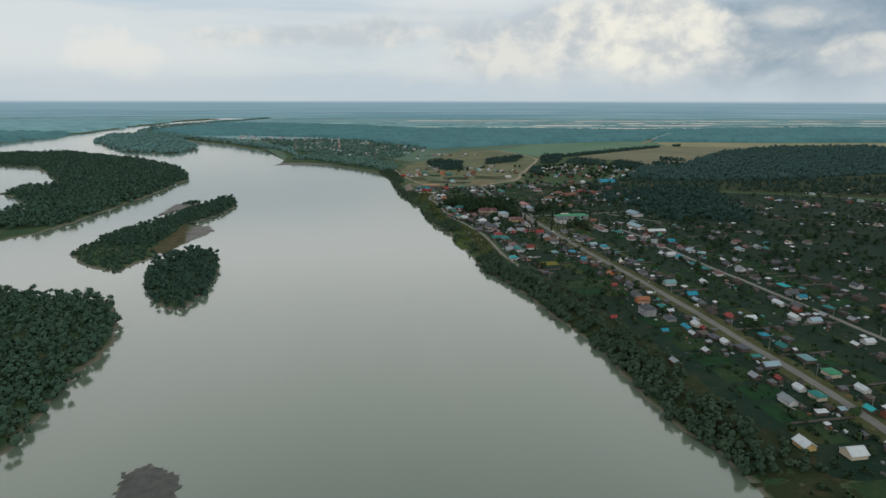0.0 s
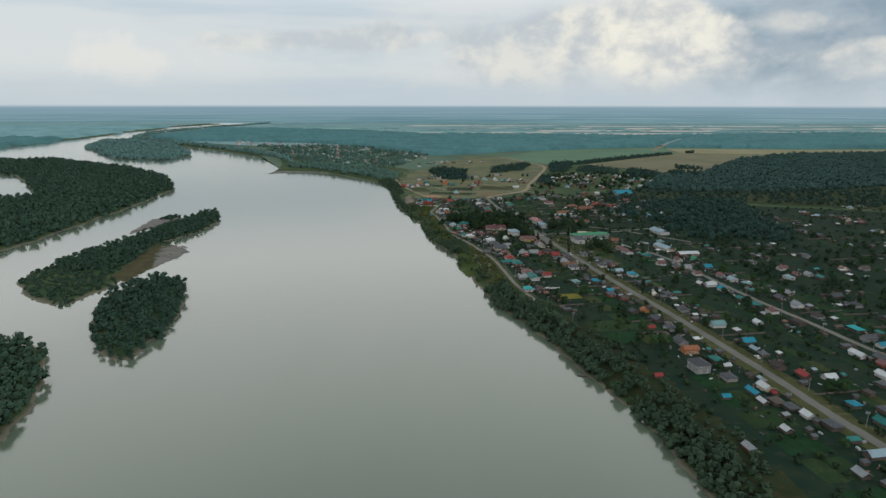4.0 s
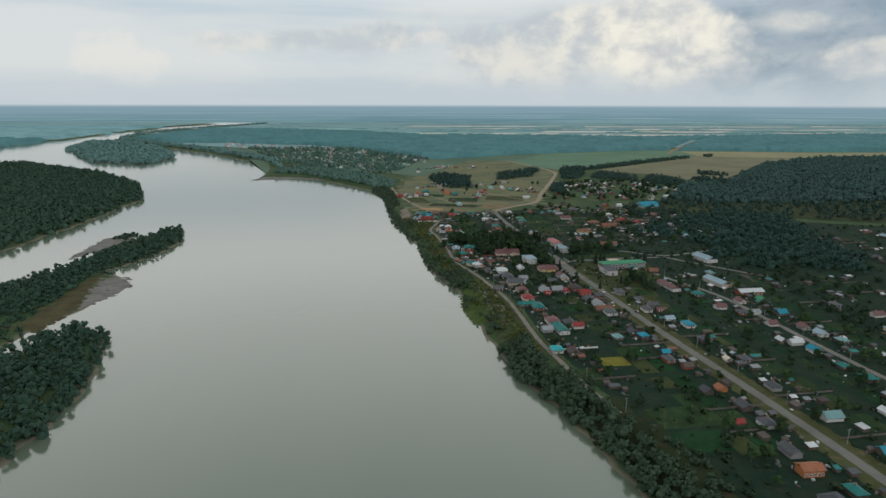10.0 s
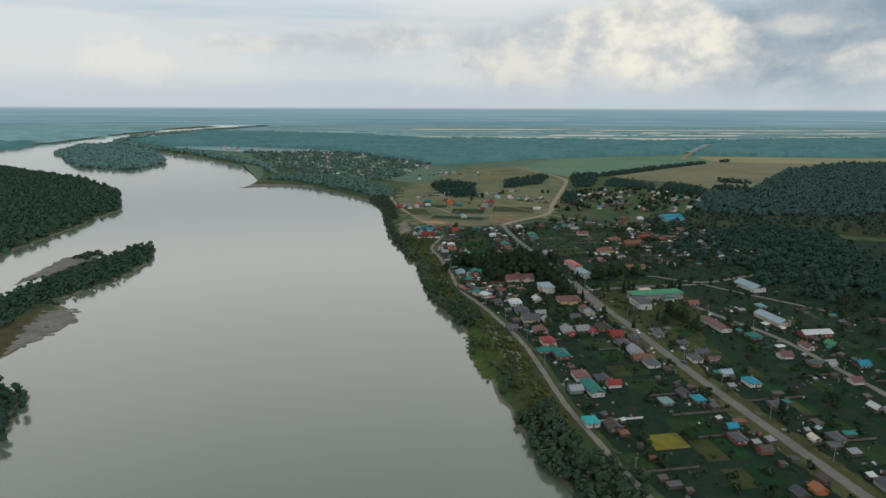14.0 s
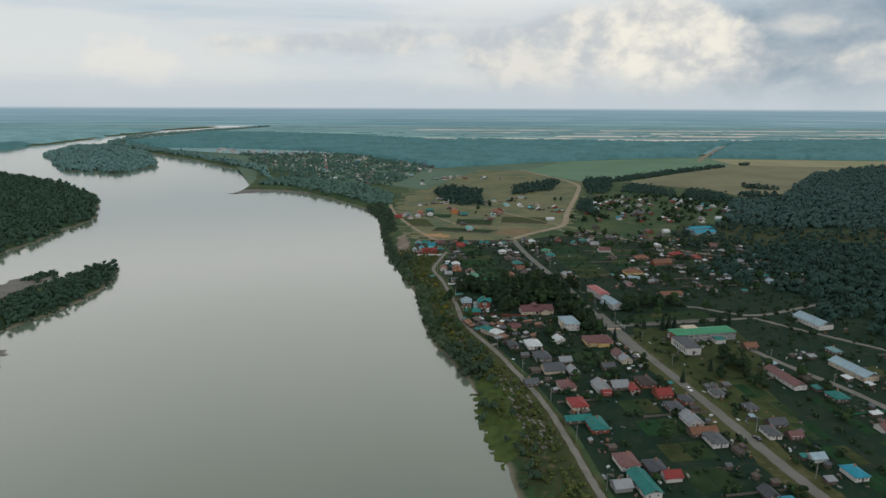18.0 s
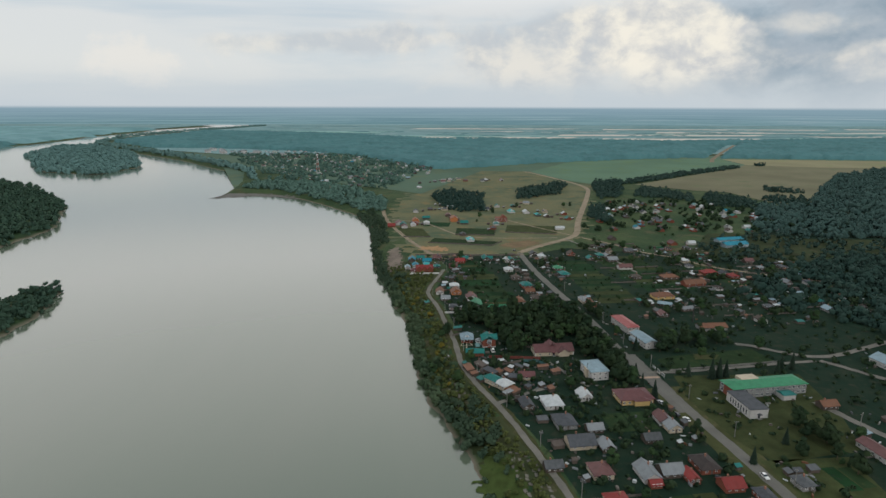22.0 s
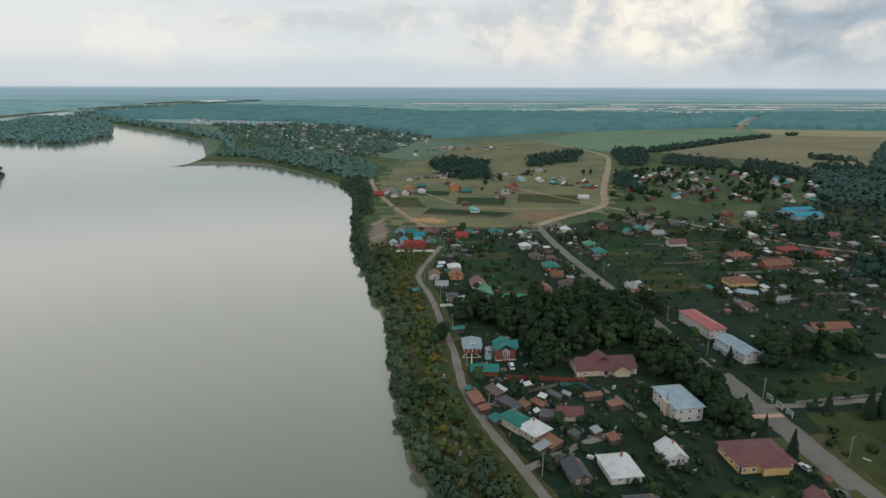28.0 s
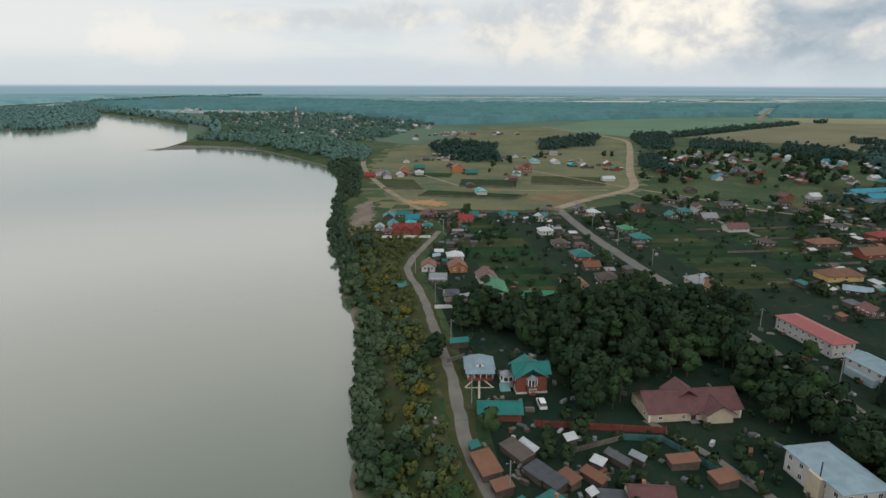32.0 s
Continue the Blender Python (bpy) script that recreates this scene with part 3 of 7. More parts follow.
# ---------------------------------------------------------------- vegetation
def crown_mesh(rng, radius, height, base, lobes, leaves, leaf, core=True, droop=0.0, slim=1.0):
    """Leaf clumps on several uneven lobes, over a ragged dark core: vertices and quads."""
    r = np.random.RandomState(rng)
    cen = []
    for k in range(lobes):
        a, h = r.uniform(0, 2 * np.pi), r.uniform(0.12, 0.92)
        d = radius * slim * r.uniform(0.15, 0.62) * (1.15 - 0.75 * abs(h - 0.4))
        cen.append((d * np.cos(a), d * np.sin(a), base + h * height, radius * r.uniform(0.34, 0.58) * (1.1 - 0.45 * h)))
    cen = np.array(cen)
    k = r.randint(0, lobes, leaves)
    n = r.normal(size=(leaves, 3))
    n /= np.linalg.norm(n, axis=1)[:, None]
    n[:, 2] = np.abs(n[:, 2]) * r.choice((1, 1, 1, -0.7), leaves)
    c = cen[k, :3] + n * (cen[k, 3] * r.uniform(0.88, 1.14, leaves))[:, None] * np.array((1, 1, 0.85 + droop))
    t = np.cross(n + r.normal(size=(leaves, 3)) * 0.55, r.normal(size=(leaves, 3)))
    t /= np.linalg.norm(t, axis=1)[:, None] + 1e-9
    b = np.cross(n + r.normal(size=(leaves, 3)) * 0.35, t)
    b /= np.linalg.norm(b, axis=1)[:, None] + 1e-9
    s = (leaf * r.uniform(0.6, 1.35, leaves))[:, None]
    v = np.stack([c - t * s, c - b * s * 0.75, c + t * s, c + b * s * 0.75], 1).reshape(-1, 3)
    f = np.arange(4 * leaves).reshape(-1, 4)
    away = np.einsum("ij,ij->i", np.cross(t, b), n) < 0
    f[away] = f[away][:, ::-1]
    heart = np.array((0, 0, base + height * 0.3))
    soft = n * 0.7 + (c - heart) / radius * 1.1 + r.normal(size=n.shape) * 0.22
    soft /= np.linalg.norm(soft, axis=1)[:, None]
    nv = np.repeat(soft, 4, 0)
    if core:
        seg, rings = (7, 4) if leaves > 150 else (5, 3)
        u, w = np.meshgrid(np.linspace(0, 2 * np.pi, seg + 1)[:-1], np.linspace(0.10, np.pi * 0.78, rings))
        for q in cen:
            rr = q[3] * 0.90 * r.uniform(0.84, 1.12, u.shape)
            cv = np.stack([q[0] + rr * np.sin(w) * np.cos(u), q[1] + rr * np.sin(w) * np.sin(u), q[2] + rr * 0.85 * np.cos(w)], -1).reshape(-1, 3)
            i = np.array([(a * seg + b2, a * seg + (b2 + 1) % seg, (a + 1) * seg + (b2 + 1) % seg, (a + 1) * seg + b2) for a in range(rings - 1) for b2 in range(seg)])[:, ::-1]
            f = np.concatenate([f, i + len(v)])
            v = np.concatenate([v, cv])
            whole = (cv - q[:3]) / rr.reshape(-1, 1) * 0.7 + (cv - heart) / radius * 1.1
            nv = np.concatenate([nv, whole / np.linalg.norm(whole, axis=1)[:, None]])
    return v, f, nv


def spruce_mesh(rng, radius, height, tiers, per):
    r = np.random.RandomState(rng)
    vs, n = [], 0
    for k in range(tiers):
        h = 0.08 + 0.92 * k / tiers
        rad = radius * (1 - h) ** 0.85 + 0.15
        for a in np.linspace(0, 2 * np.pi, per, endpoint=False) + r.uniform(0, 6):
            a += r.uniform(-0.2, 0.2)
            ln = rad * r.uniform(0.8, 1.2)
            d, s = np.array((np.cos(a), np.sin(a), 0)), np.array((-np.sin(a), np.cos(a), 0))
            z0, z1 = height * (h + 0.09), height * (h - 0.02) - 0.12 * ln
            vs += [d * 0.05 + (0, 0, z0), d * ln * 0.6 - s * ln * 0.38 + (0, 0, (z0 + z1) / 2 - 0.1), d * ln + (0, 0, z1), d * ln * 0.6 + s * ln * 0.38 + (0, 0, (z0 + z1) / 2 - 0.1)]
            n += 1
    vs = np.array(vs)
    nv = vs * (1, 1, 0) / (np.linalg.norm(vs[:, :2], axis=1)[:, None] + 0.2) + (0, 0, 0.7)
    return vs, np.arange(4 * n).reshape(-1, 4), nv / np.linalg.norm(nv, axis=1)[:, None]


def trunk_mesh(height, r0, lean, limbs, rng):
    r = random.Random(rng)
    b = Build()

    def limb(p0, p1, ra, rb):
        d = (Vector(p1) - Vector(p0)).normalized()
        u = d.orthogonal().normalized()
        w = d.cross(u)
        ring = lambda p, q: [tuple(Vector(p) + (u * math.cos(k * math.tau / 5) + w * math.sin(k * math.tau / 5)) * q) for k in range(5)]
        b.add(ring(p0, ra) + ring(p1, rb), [(k, (k + 1) % 5, 5 + (k + 1) % 5, 5 + k) for k in range(5)])
    top = (lean, lean * 0.4, height)
    limb((0, 0, -0.3), (lean * 0.4, 0, height * 0.45), r0, r0 * 0.72)
    limb((lean * 0.4, 0, height * 0.45), top, r0 * 0.72, r0 * 0.3)
    for k in range(limbs):
        h, a = r.uniform(0.4, 0.8), r.uniform(0, math.tau)
        ln = height * r.uniform(0.22, 0.4)
        p = (lean * h, 0, height * h)
        limb(p, (p[0] + ln * math.cos(a), ln * math.sin(a), p[2] + ln * 0.8), r0 * 0.4, r0 * 0.12)
    return b.mesh("trunk", BARK)


TREES = {}


def tree_kinds():
    spec = [("broad", "deciduous_tree", LEAF_MID, 4.2, 7.5, 2.2, 10, 800, 0.46, 0.0, "leafy green deciduous garden tree", 3),
            ("dark", "deciduous_tree", LEAF_DARK, 4.6, 9.5, 2.0, 12, 950, 0.48, 0.0, "tall dark-green deciduous tree", 3),
            ("willow", "willow", LEAF_WILLOW, 4.0, 6.0, 0.5, 11, 900, 0.38, 0.15, "grey-green willow on the riverbank", 3),
            ("bush", "bush", LEAF_WILLOW, 2.6, 3.4, 0.0, 8, 480, 0.32, 0.1, "low grey-green willow bush on the bank", 2),
            ("autumn", "bush", LEAF_AUTUMN, 2.4, 3.2, 0.0, 6, 380, 0.32, 0.0, "yellowing shrub on the riverbank slope", 1),
            ("olive", "bush", LEAF_OLIVE, 2.2, 2.6, 0.0, 7, 420, 0.30, 0.1, "low olive-green shrub on the bank slope", 2),
            ("poplar", "poplar", LEAF_MID, 2.6, 11.0, 1.6, 10, 620, 0.42, 0.0, "slender green poplar beside the houses", 2),
            ("orchard", "orchard_tree", LEAF_MID, 2.4, 3.2, 1.0, 7, 340, 0.34, 0.0, "small round garden fruit tree", 3)]
    for key, name, mat, rad, h, base, lobes, n, leaf, droop, label, variants in spec:
        TREES[key] = []
        for k in range(variants):
            v, f, nv = crown_mesh(hash_of(key) + k, rad, h, base, lobes, n, leaf, True, droop, 0.7 if key == "poplar" else 1.0)
            TREES[key].append((name, label, "bush" if "bush" in name else "tree", trunk_mesh(base + h * 0.7, 0.05 * rad + 0.06, 0.3, 3, k), mesh_of("crown", v, f, mat, True, nv)))
    TREES["spruce"] = []
    for k in range(3):
        v, f, nv = spruce_mesh(70 + k, 2.1 + 0.3 * k, 9.5 + k, 13, 11)
        TREES["spruce"].append(("spruce", "dark conical spruce tree", "tree", trunk_mesh(7.0, 0.2, 0.0, 0, k), mesh_of("crown", v, f, LEAF_SPRUCE, True, nv)))


def hash_of(text):
    return sum(ord(c) * (k + 3) for k, c in enumerate(text)) % 1000


tree_kinds()
PLACED = []


def tree(key, x, y, size=1.0, rng=random, group=""):
    name, label, category, trunk, crown = rng.choice(TREES[key])
    c = thing(name, x, y, max(at_ground(x, y), 0.0) - 0.1, rng.uniform(0, 360), label, category, group)
    part("trunk", trunk, c, "brown bark trunk with limbs")
    part("crown", crown, c)
    k = size * rng.uniform(0.88, 1.12)
    c.scale = (k, k, k * rng.uniform(0.9, 1.1))
    PLACED.append((x, y))
    return c


def woods(name, label, spots, mat, radius, height, leaves, leaf, seed, base=0.6, lobes=6, category="trees", core=True, flat=1.0, lift_normals=0.0):
    """Many tree crowns as one mass; spots are x, y, z, size."""
    protos = [crown_mesh(seed + k, radius, height, base, lobes, leaves, leaf, core) for k in range(4)]
    if lift_normals:
        for k, (v, f, nv) in enumerate(protos):
            nv = nv * (1 - lift_normals) + np.array((0, 0, lift_normals))
            protos[k] = v, f, nv / np.linalg.norm(nv, axis=1)[:, None]
    vs, fs, ns, n = [], [], [], 0
    r = np.random.RandomState(seed)
    for x, y, z, s in spots:
        v, f, nv = protos[r.randint(4)]
        a = r.uniform(0, 6.28)
        ca, sa = np.cos(a), np.sin(a)
        q = np.stack([v[:, 0] * ca - v[:, 1] * sa, v[:, 0] * sa + v[:, 1] * ca, v[:, 2] * flat], 1) * s + (x, y, z - 0.2)
        ns.append(np.stack([nv[:, 0] * ca - nv[:, 1] * sa, nv[:, 0] * sa + nv[:, 1] * ca, nv[:, 2]], 1))
        vs.append(q)
        fs.append(f + n)
        n += len(v)
    if vs:
        return tagged(new(name, mesh_of(name, np.concatenate(vs), np.concatenate(fs), mat, True, np.concatenate(ns))), label, category, kind="stuff")


def scatter(poly, spacing, seed, inset=2.0, holes=(), chance=1.0, jitter=0.45, size=(0.75, 1.25), clump=0.0, cut=0.0):
    """Spots on a loose grid inside a polygon, clear of its edge and of the holes."""
    r = np.random.RandomState(seed)
    p = np.array(poly, float)
    gx, gy = np.meshgrid(np.arange(p[:, 0].min(), p[:, 0].max(), spacing), np.arange(p[:, 1].min(), p[:, 1].max(), spacing))
    gx = gx.ravel() + r.uniform(-jitter, jitter, gx.size) * spacing
    gy = gy.ravel() + r.uniform(-jitter, jitter, gy.size) * spacing
    keep = (signed_distance(gx, gy, poly) > inset) & (r.uniform(size=gx.size) < chance)
    if clump:
        keep &= np.array([noise.fractal(Vector((a / clump, b / clump, seed)), 1.0, 2.0, 3) > cut for a, b in zip(gx, gy)])
    for h in holes:
        keep &= signed_distance(gx, gy, h) < 0
    gx, gy = gx[keep], gy[keep]
    gz = np.maximum(ground_height(gx, gy), 0)
    return list(zip(gx, gy, gz, r.uniform(size[0], size[1], gx.size)))


# islands
SAND_TONGUE = [(-308, 612), (-318, 690), (-330, 752), (-300, 745), (-270, 716), (-280, 654), (-288, 606)]
MUD_NORTH = [(-372, 905), (-352, 880), (-345, 930), (-360, 972), (-378, 960)]
woods("island_woods", "dense rounded green trees on the round island", scatter(ISLE_ROUND, 5.6, 3, 0.0, size=(0.6, 1.3)), LEAF_ISLAND, 4.6, 7.0, 90, 0.55, 11, 0.2, 4, lift_normals=0.5)
woods("island_woods", "dense green trees on the long island", scatter([(-384, 655), (-352, 628), (-318, 640), (-318, 700), (-332, 760), (-318, 800), (-309, 830), (-311, 893), (-330, 948), (-345, 950), (-350, 880), (-362, 800), (-378, 720)], 5.8, 4, 0.0, (SAND_TONGUE,), size=(0.6, 1.3)), LEAF_ISLAND, 4.6, 7.0, 80, 0.55, 12, 0.2, 4, lift_normals=0.5)
woods("island_scrub", "low green scrub at the island's grassy end", scatter(ISLE_LONG, 5.5, 5, 1.0, (SAND_TONGUE,), 0.85), LEAF_ISLAND, 2.4, 2.2, 60, 0.7, 13, 0.0, 4)
woods("island_woods", "dark dense trees on the near wooded island", scatter([(-262, 452), (-229, 399), (-216, 367), (-209, 314), (-201, 268), (-196, 215), (-240, 180), (-330, 240), (-400, 440), (-353, 466)], 6.8, 6, 0.5, size=(0.6, 1.3)), LEAF_ISLAND, 5.6, 8.5, 95, 0.62, 14, 0.2, 4, lift_normals=0.5)
woods("island_woods", "wide wooded island across the channel", scatter([(-512, 1205), (-492, 1002), (-486, 867), (-482, 735), (-560, 700), (-640, 740), (-600, 850), (-650, 943), (-740, 1010), (-690, 1102), (-790, 1230), (-960, 1440), (-1250, 1510), (-1256, 1720), (-1099, 1780), (-781, 1566), (-600, 1374)], 12.0, 7, -2.0), LEAF_ISLAND, 8.2, 9.5, 56, 1.2, 15, 0.0, 4, lift_normals=0.35)
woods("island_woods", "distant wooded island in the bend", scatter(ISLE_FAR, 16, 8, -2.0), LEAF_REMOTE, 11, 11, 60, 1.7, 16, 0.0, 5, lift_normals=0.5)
WET_SAND = material("wet_river_sand", (0.105, 0.098, 0.085), 0.8, scale=0.06, fine=1.0, vary=0.25, blotch=(0.06, 0.056, 0.046))
DARK_GRAVEL = material("wet_dark_gravel", (0.052, 0.052, 0.044), 0.7, scale=0.2, fine=1.5, vary=0.4, blotch=(0.028, 0.030, 0.026))
RUSTY_REED = material("rusty_sedge", (0.066, 0.058, 0.030), 0.95, scale=0.1, fine=1.5, vary=0.3, blotch=(0.07, 0.075, 0.03))
drape("sand_tongue", [(-312, 735), (-300, 690), (-287, 655), (-279, 690), (-277, 716), (-296, 745)], 0.12, SAND, "bare grey sand tongue on the island", "sand", 3.0)
drape("sedge_bank", [(-318, 690), (-306, 612), (-288, 606), (-288, 655), (-300, 690), (-314, 735), (-326, 750)], 0.10, RUSTY_REED, "rust-brown sedge on the island's edge", "sedge", 3.0)
drape("mud_flat", ISLE_MUD, 0.1, WET_SAND, "bare mud flat at the island's tip", "sand", 3.0)
woods("island_scrub", "low dark bushes at the mud flat's tip", scatter([(-395, 900), (-375, 895), (-374, 925), (-386, 932)], 5, 9, 0), LEAF_ISLAND, 3.0, 3.5, 60, 0.7, 17, 0.0, 4)
drape("gravel_bar", BAR, 0.1, DARK_GRAVEL, "low dark gravel bar in midstream", "sand", 1.5)
drape("spit", [(-255, 1452), (-300, 1486), (-345, 1494), (-400, 1466), (-410, 1472), (-400, 1525), (-330, 1520), (-270, 1480)], 0.15, WET_SAND, "dark gravel spit in the river", "sand", 5.0)

# bank thicket: willows along the water, nearest ones single
bank_rng = random.Random(5)
BANK_LINE = along([p for p in BANK if 150 < p[1] < 1330], 3.1)
stuff_spots, single = [], 0
for k, (x, y, a) in enumerate(BANK_LINE):
    nx, ny = math.sin(a), -math.cos(a)
    gap = 612 < y < 712
    bare = 985 < y < 1110
    for off in (1.5, 5.0, 9.0, 13.0, 16.5):
        if bare and off > 6:
            continue
        if bank_rng.random() < (0.88 if gap else 0.20) or (off > 8 and bank_rng.random() < (0.12 if y < 600 else 0.40)) or noise.noise(Vector((x / 17, y / 17, 0.3))) < -0.36:
            continue
        o = off + bank_rng.uniform(-1.8, 1.8)
        px, py = x + nx * o + bank_rng.uniform(-1.5, 1.5), y + ny * o + bank_rng.uniform(-1.5, 1.5)
        if 755 < y < 960 and single < 300:
            kind = bank_rng.choice(("willow", "willow", "bush", "bush", "bush")) if off < 9 else bank_rng.choice(("bush", "olive", "olive", "olive", "bush", "autumn"))
            tree(kind, px, py, bank_rng.uniform(0.6, 1.0) if kind == "willow" else bank_rng.uniform(0.7, 1.2), bank_rng, "riverbank willows")
            single += 1
        else:
            stuff_spots.append((px, py, max(at_ground(px, py), 0.1), bank_rng.uniform(0.5, 1.1) * (1.1 if y < 600 else 1.0)))
woods("bank_shrubs", "olive and yellowing shrubs on the bank slope", [q for q in scatter([((line_x(BANK, y) + 8), y) for y in range(560, 1040, 20)] + [((line_x(LANE, y) or -14) - 4, y) for y in range(1020, 550, -20)], 3.4, 71, 0.5, (), 0.75, clump=18, cut=-0.25)], LEAF_OLIVE, 1.9, 2.4, 110, 0.30, 71, 0.1, 4)
woods("bank_shrubs", "dark shrubs on the terrace behind the riverbank", [q for q in scatter([((line_x(BANK, y) + 14), y) for y in range(220, 560, 20)] + [((line_x(BANK, y) + 34), y) for y in range(540, 210, -20)], 5.0, 72, 0.5, (), 0.7, clump=30, cut=-0.15)], LEAF_BANK, 2.8, 3.8, 80, 0.45, 72, 0.1, 5)
woods("bank_thicket", "grey-green willow thicket along the riverbank", stuff_spots, LEAF_BANK, 3.9, 5.8, 150, 0.45, 21, 0.2, 6, lift_normals=0.35)

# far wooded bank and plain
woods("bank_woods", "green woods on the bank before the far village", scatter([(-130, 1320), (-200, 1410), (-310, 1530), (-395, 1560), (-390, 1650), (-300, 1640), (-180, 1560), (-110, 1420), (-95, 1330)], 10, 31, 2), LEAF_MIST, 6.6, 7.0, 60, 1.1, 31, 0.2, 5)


def canopy(name, label, poly, step, height, relief, mat, seed, clump=0.0, cut=0.0, gap=None):
    """Closed forest seen from afar: one bumpy sheet of crowns that comes down to the ground at its ragged edge."""
    r = np.random.RandomState(seed)
    p = np.array(poly, float)
    xs, ys = np.arange(p[:, 0].min() - step, p[:, 0].max() + step, step), np.arange(p[:, 1].min() - step, p[:, 1].max() + step, step)
    gx, gy = np.meshgrid(xs, ys)
    inside = signed_distance(gx[:-1, :-1] + step / 2, gy[:-1, :-1] + step / 2, poly) > r.uniform(-step, step, gx[:-1, :-1].shape)
    if clump:
        wave = np.sin(gx / clump * 0.6 + 1.7 * np.sin(gy / clump * 2.3 + seed)) + 1.3 * np.sin(gy / clump * 2.9 + 1.1 * np.sin(gx / clump * 0.9)) + r.uniform(-0.4, 0.4, gx.shape)
        inside &= wave[:-1, :-1] > cut
    if gap:
        inside &= signed_distance(gx[:-1, :-1], gy[:-1, :-1], gap) < 0
    pad = np.pad(inside, 1)
    whole = pad[:-1, :-1] & pad[1:, :-1] & pad[:-1, 1:] & pad[1:, 1:]
    gz = np.where(whole, VILLAGE + height + r.uniform(-relief, relief, gx.shape), 0.0)
    gx = gx + r.uniform(-0.4, 0.4, gx.shape) * step
    gy = gy + r.uniform(-0.4, 0.4, gy.shape) * step
    b, a = np.nonzero(inside)
    i = b * len(xs) + a
    n = len(xs)
    me = mesh_of(name, np.stack([gx.ravel(), gy.ravel(), gz.ravel()], 1), np.stack([i, i + 1, i + n + 1, i + n], 1), mat, True)
    return tagged(new(name, me), label, "woods", kind="stuff")


canopy("far_woods", "forest belt behind the fields tinted blue-green by haze", [(-1380, 2900), (-1060, 2580), (-860, 2580), (-640, 2520), (-450, 2420), (-330, 2330), (-200, 2090), (-30, 1905), (120, 1995), (265, 2105), (500, 2205), (700, 2275), (742, 2240), (850, 2245), (1160, 2215), (2000, 2270), (4200, 2400), (4200, 3050), (2050, 3330), (1204, 3100), (910, 3025), (444, 3130), (-62, 3142), (-688, 3650), (-1400, 3900)], 11, 11, 4.6, LEAF_FAR, 32, gap=[(690, 2120), (730, 2196), (886, 2489), (1088, 2859), (1052, 2869), (852, 2489), (700, 2206)])
canopy("far_woods", "haze-tinted blue-green woods along the far bank", [(-4500, 1700), (-1875, 1770), (-1590, 2240), (-1650, 2750), (-2600, 2900), (-4500, 2800)], 22, 11, 4, LEAF_FAR, 37)
canopy("far_woods", "haze-tinted blue-green woods on the remote far bank", [(-4500, 2820), (-2600, 2920), (-1650, 2770), (-1830, 3600), (-1885, 4300), (-4500, 4700)], 32, 11, 3, LEAF_HAZE, 33)
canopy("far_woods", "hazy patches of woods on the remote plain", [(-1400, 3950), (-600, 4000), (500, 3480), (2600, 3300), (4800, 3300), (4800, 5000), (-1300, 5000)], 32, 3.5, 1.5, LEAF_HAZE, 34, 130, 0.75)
line = [(x + 26, y + 6, at_ground(x + 26, y + 6), bank_rng.uniform(0.8, 1.3)) for x, y, a in along(BANK[33:43], 15.0)]
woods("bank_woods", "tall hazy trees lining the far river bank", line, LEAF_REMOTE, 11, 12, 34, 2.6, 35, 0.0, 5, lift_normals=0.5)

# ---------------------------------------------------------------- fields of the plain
patch("mid_plain", [(-420, 1600), (-150, 1580), (-60, 1500), (60, 1880), (180, 1870), (420, 1830), (600, 2300), (796, 2420), (171, 2080), (-300, 2440), (-600, 2260), (-950, 2440), (-620, 2060)], 0.3, MID_PLAIN, "haze-tinted green meadow round the far village", "meadow")
patch("east_plain", [(420, 1830), (600, 2300), (1400, 2510), (5200, 2510), (5200, 900), (1700, 900), (1500, 1650), (900, 1830)], 0.3, MID_PLAIN, "haze-tinted green plain east of the woods", "meadow")
patch("far_plain", [(-1500, 3300), (-1000, 2500), (-600, 2260), (-300, 2440), (171, 2080), (796, 2420), (1400, 2500), (5200, 2500), (5200, 5300), (-1500, 5300)], 0.7, FAR_PLAIN, "remote meadow plain tinted blue-green by haze", "meadow", level=VILLAGE)
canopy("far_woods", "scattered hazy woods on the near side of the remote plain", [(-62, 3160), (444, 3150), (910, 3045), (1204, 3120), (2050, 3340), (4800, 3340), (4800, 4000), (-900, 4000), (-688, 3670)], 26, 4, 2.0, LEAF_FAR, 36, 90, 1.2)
patch("far_bank_plain", [(-5200, 1720), (-1950, 1760), (-1650, 2250), (-1700, 2800), (-1850, 3600), (-1900, 4300), (-1850, 5200), (-5200, 5200)], 1.2, FAR_PLAIN, "remote haze-tinted meadow on the far bank", "meadow", level=VILLAGE - 1)
patch("field_green", [(170, 1862), (226, 1698), (262, 1648), (361, 1706), (533, 1869), (690, 1995), (742, 2080), (756, 2262), (500, 2200), (301, 2110)], 0.5, GREEN_FIELD, "smooth green crop field", "field")
patch("field_tan", [(345, 1640), (690, 1975), (752, 2060), (900, 2000), (1085, 1990), (838, 1805), (725, 1658), (620, 1512), (558, 1409), (500, 1420), (480, 1540), (430, 1560)], 0.5, BROWN_FIELD, "brownish fallow field before the woods", "field")
patch("field_tan", [(752, 2060), (762, 2228), (966, 2214), (1226, 2180), (2400, 2240), (2300, 2120), (1085, 1990), (900, 2000)], 0.5, TAN_FIELD, "pale ripening grain field", "field")
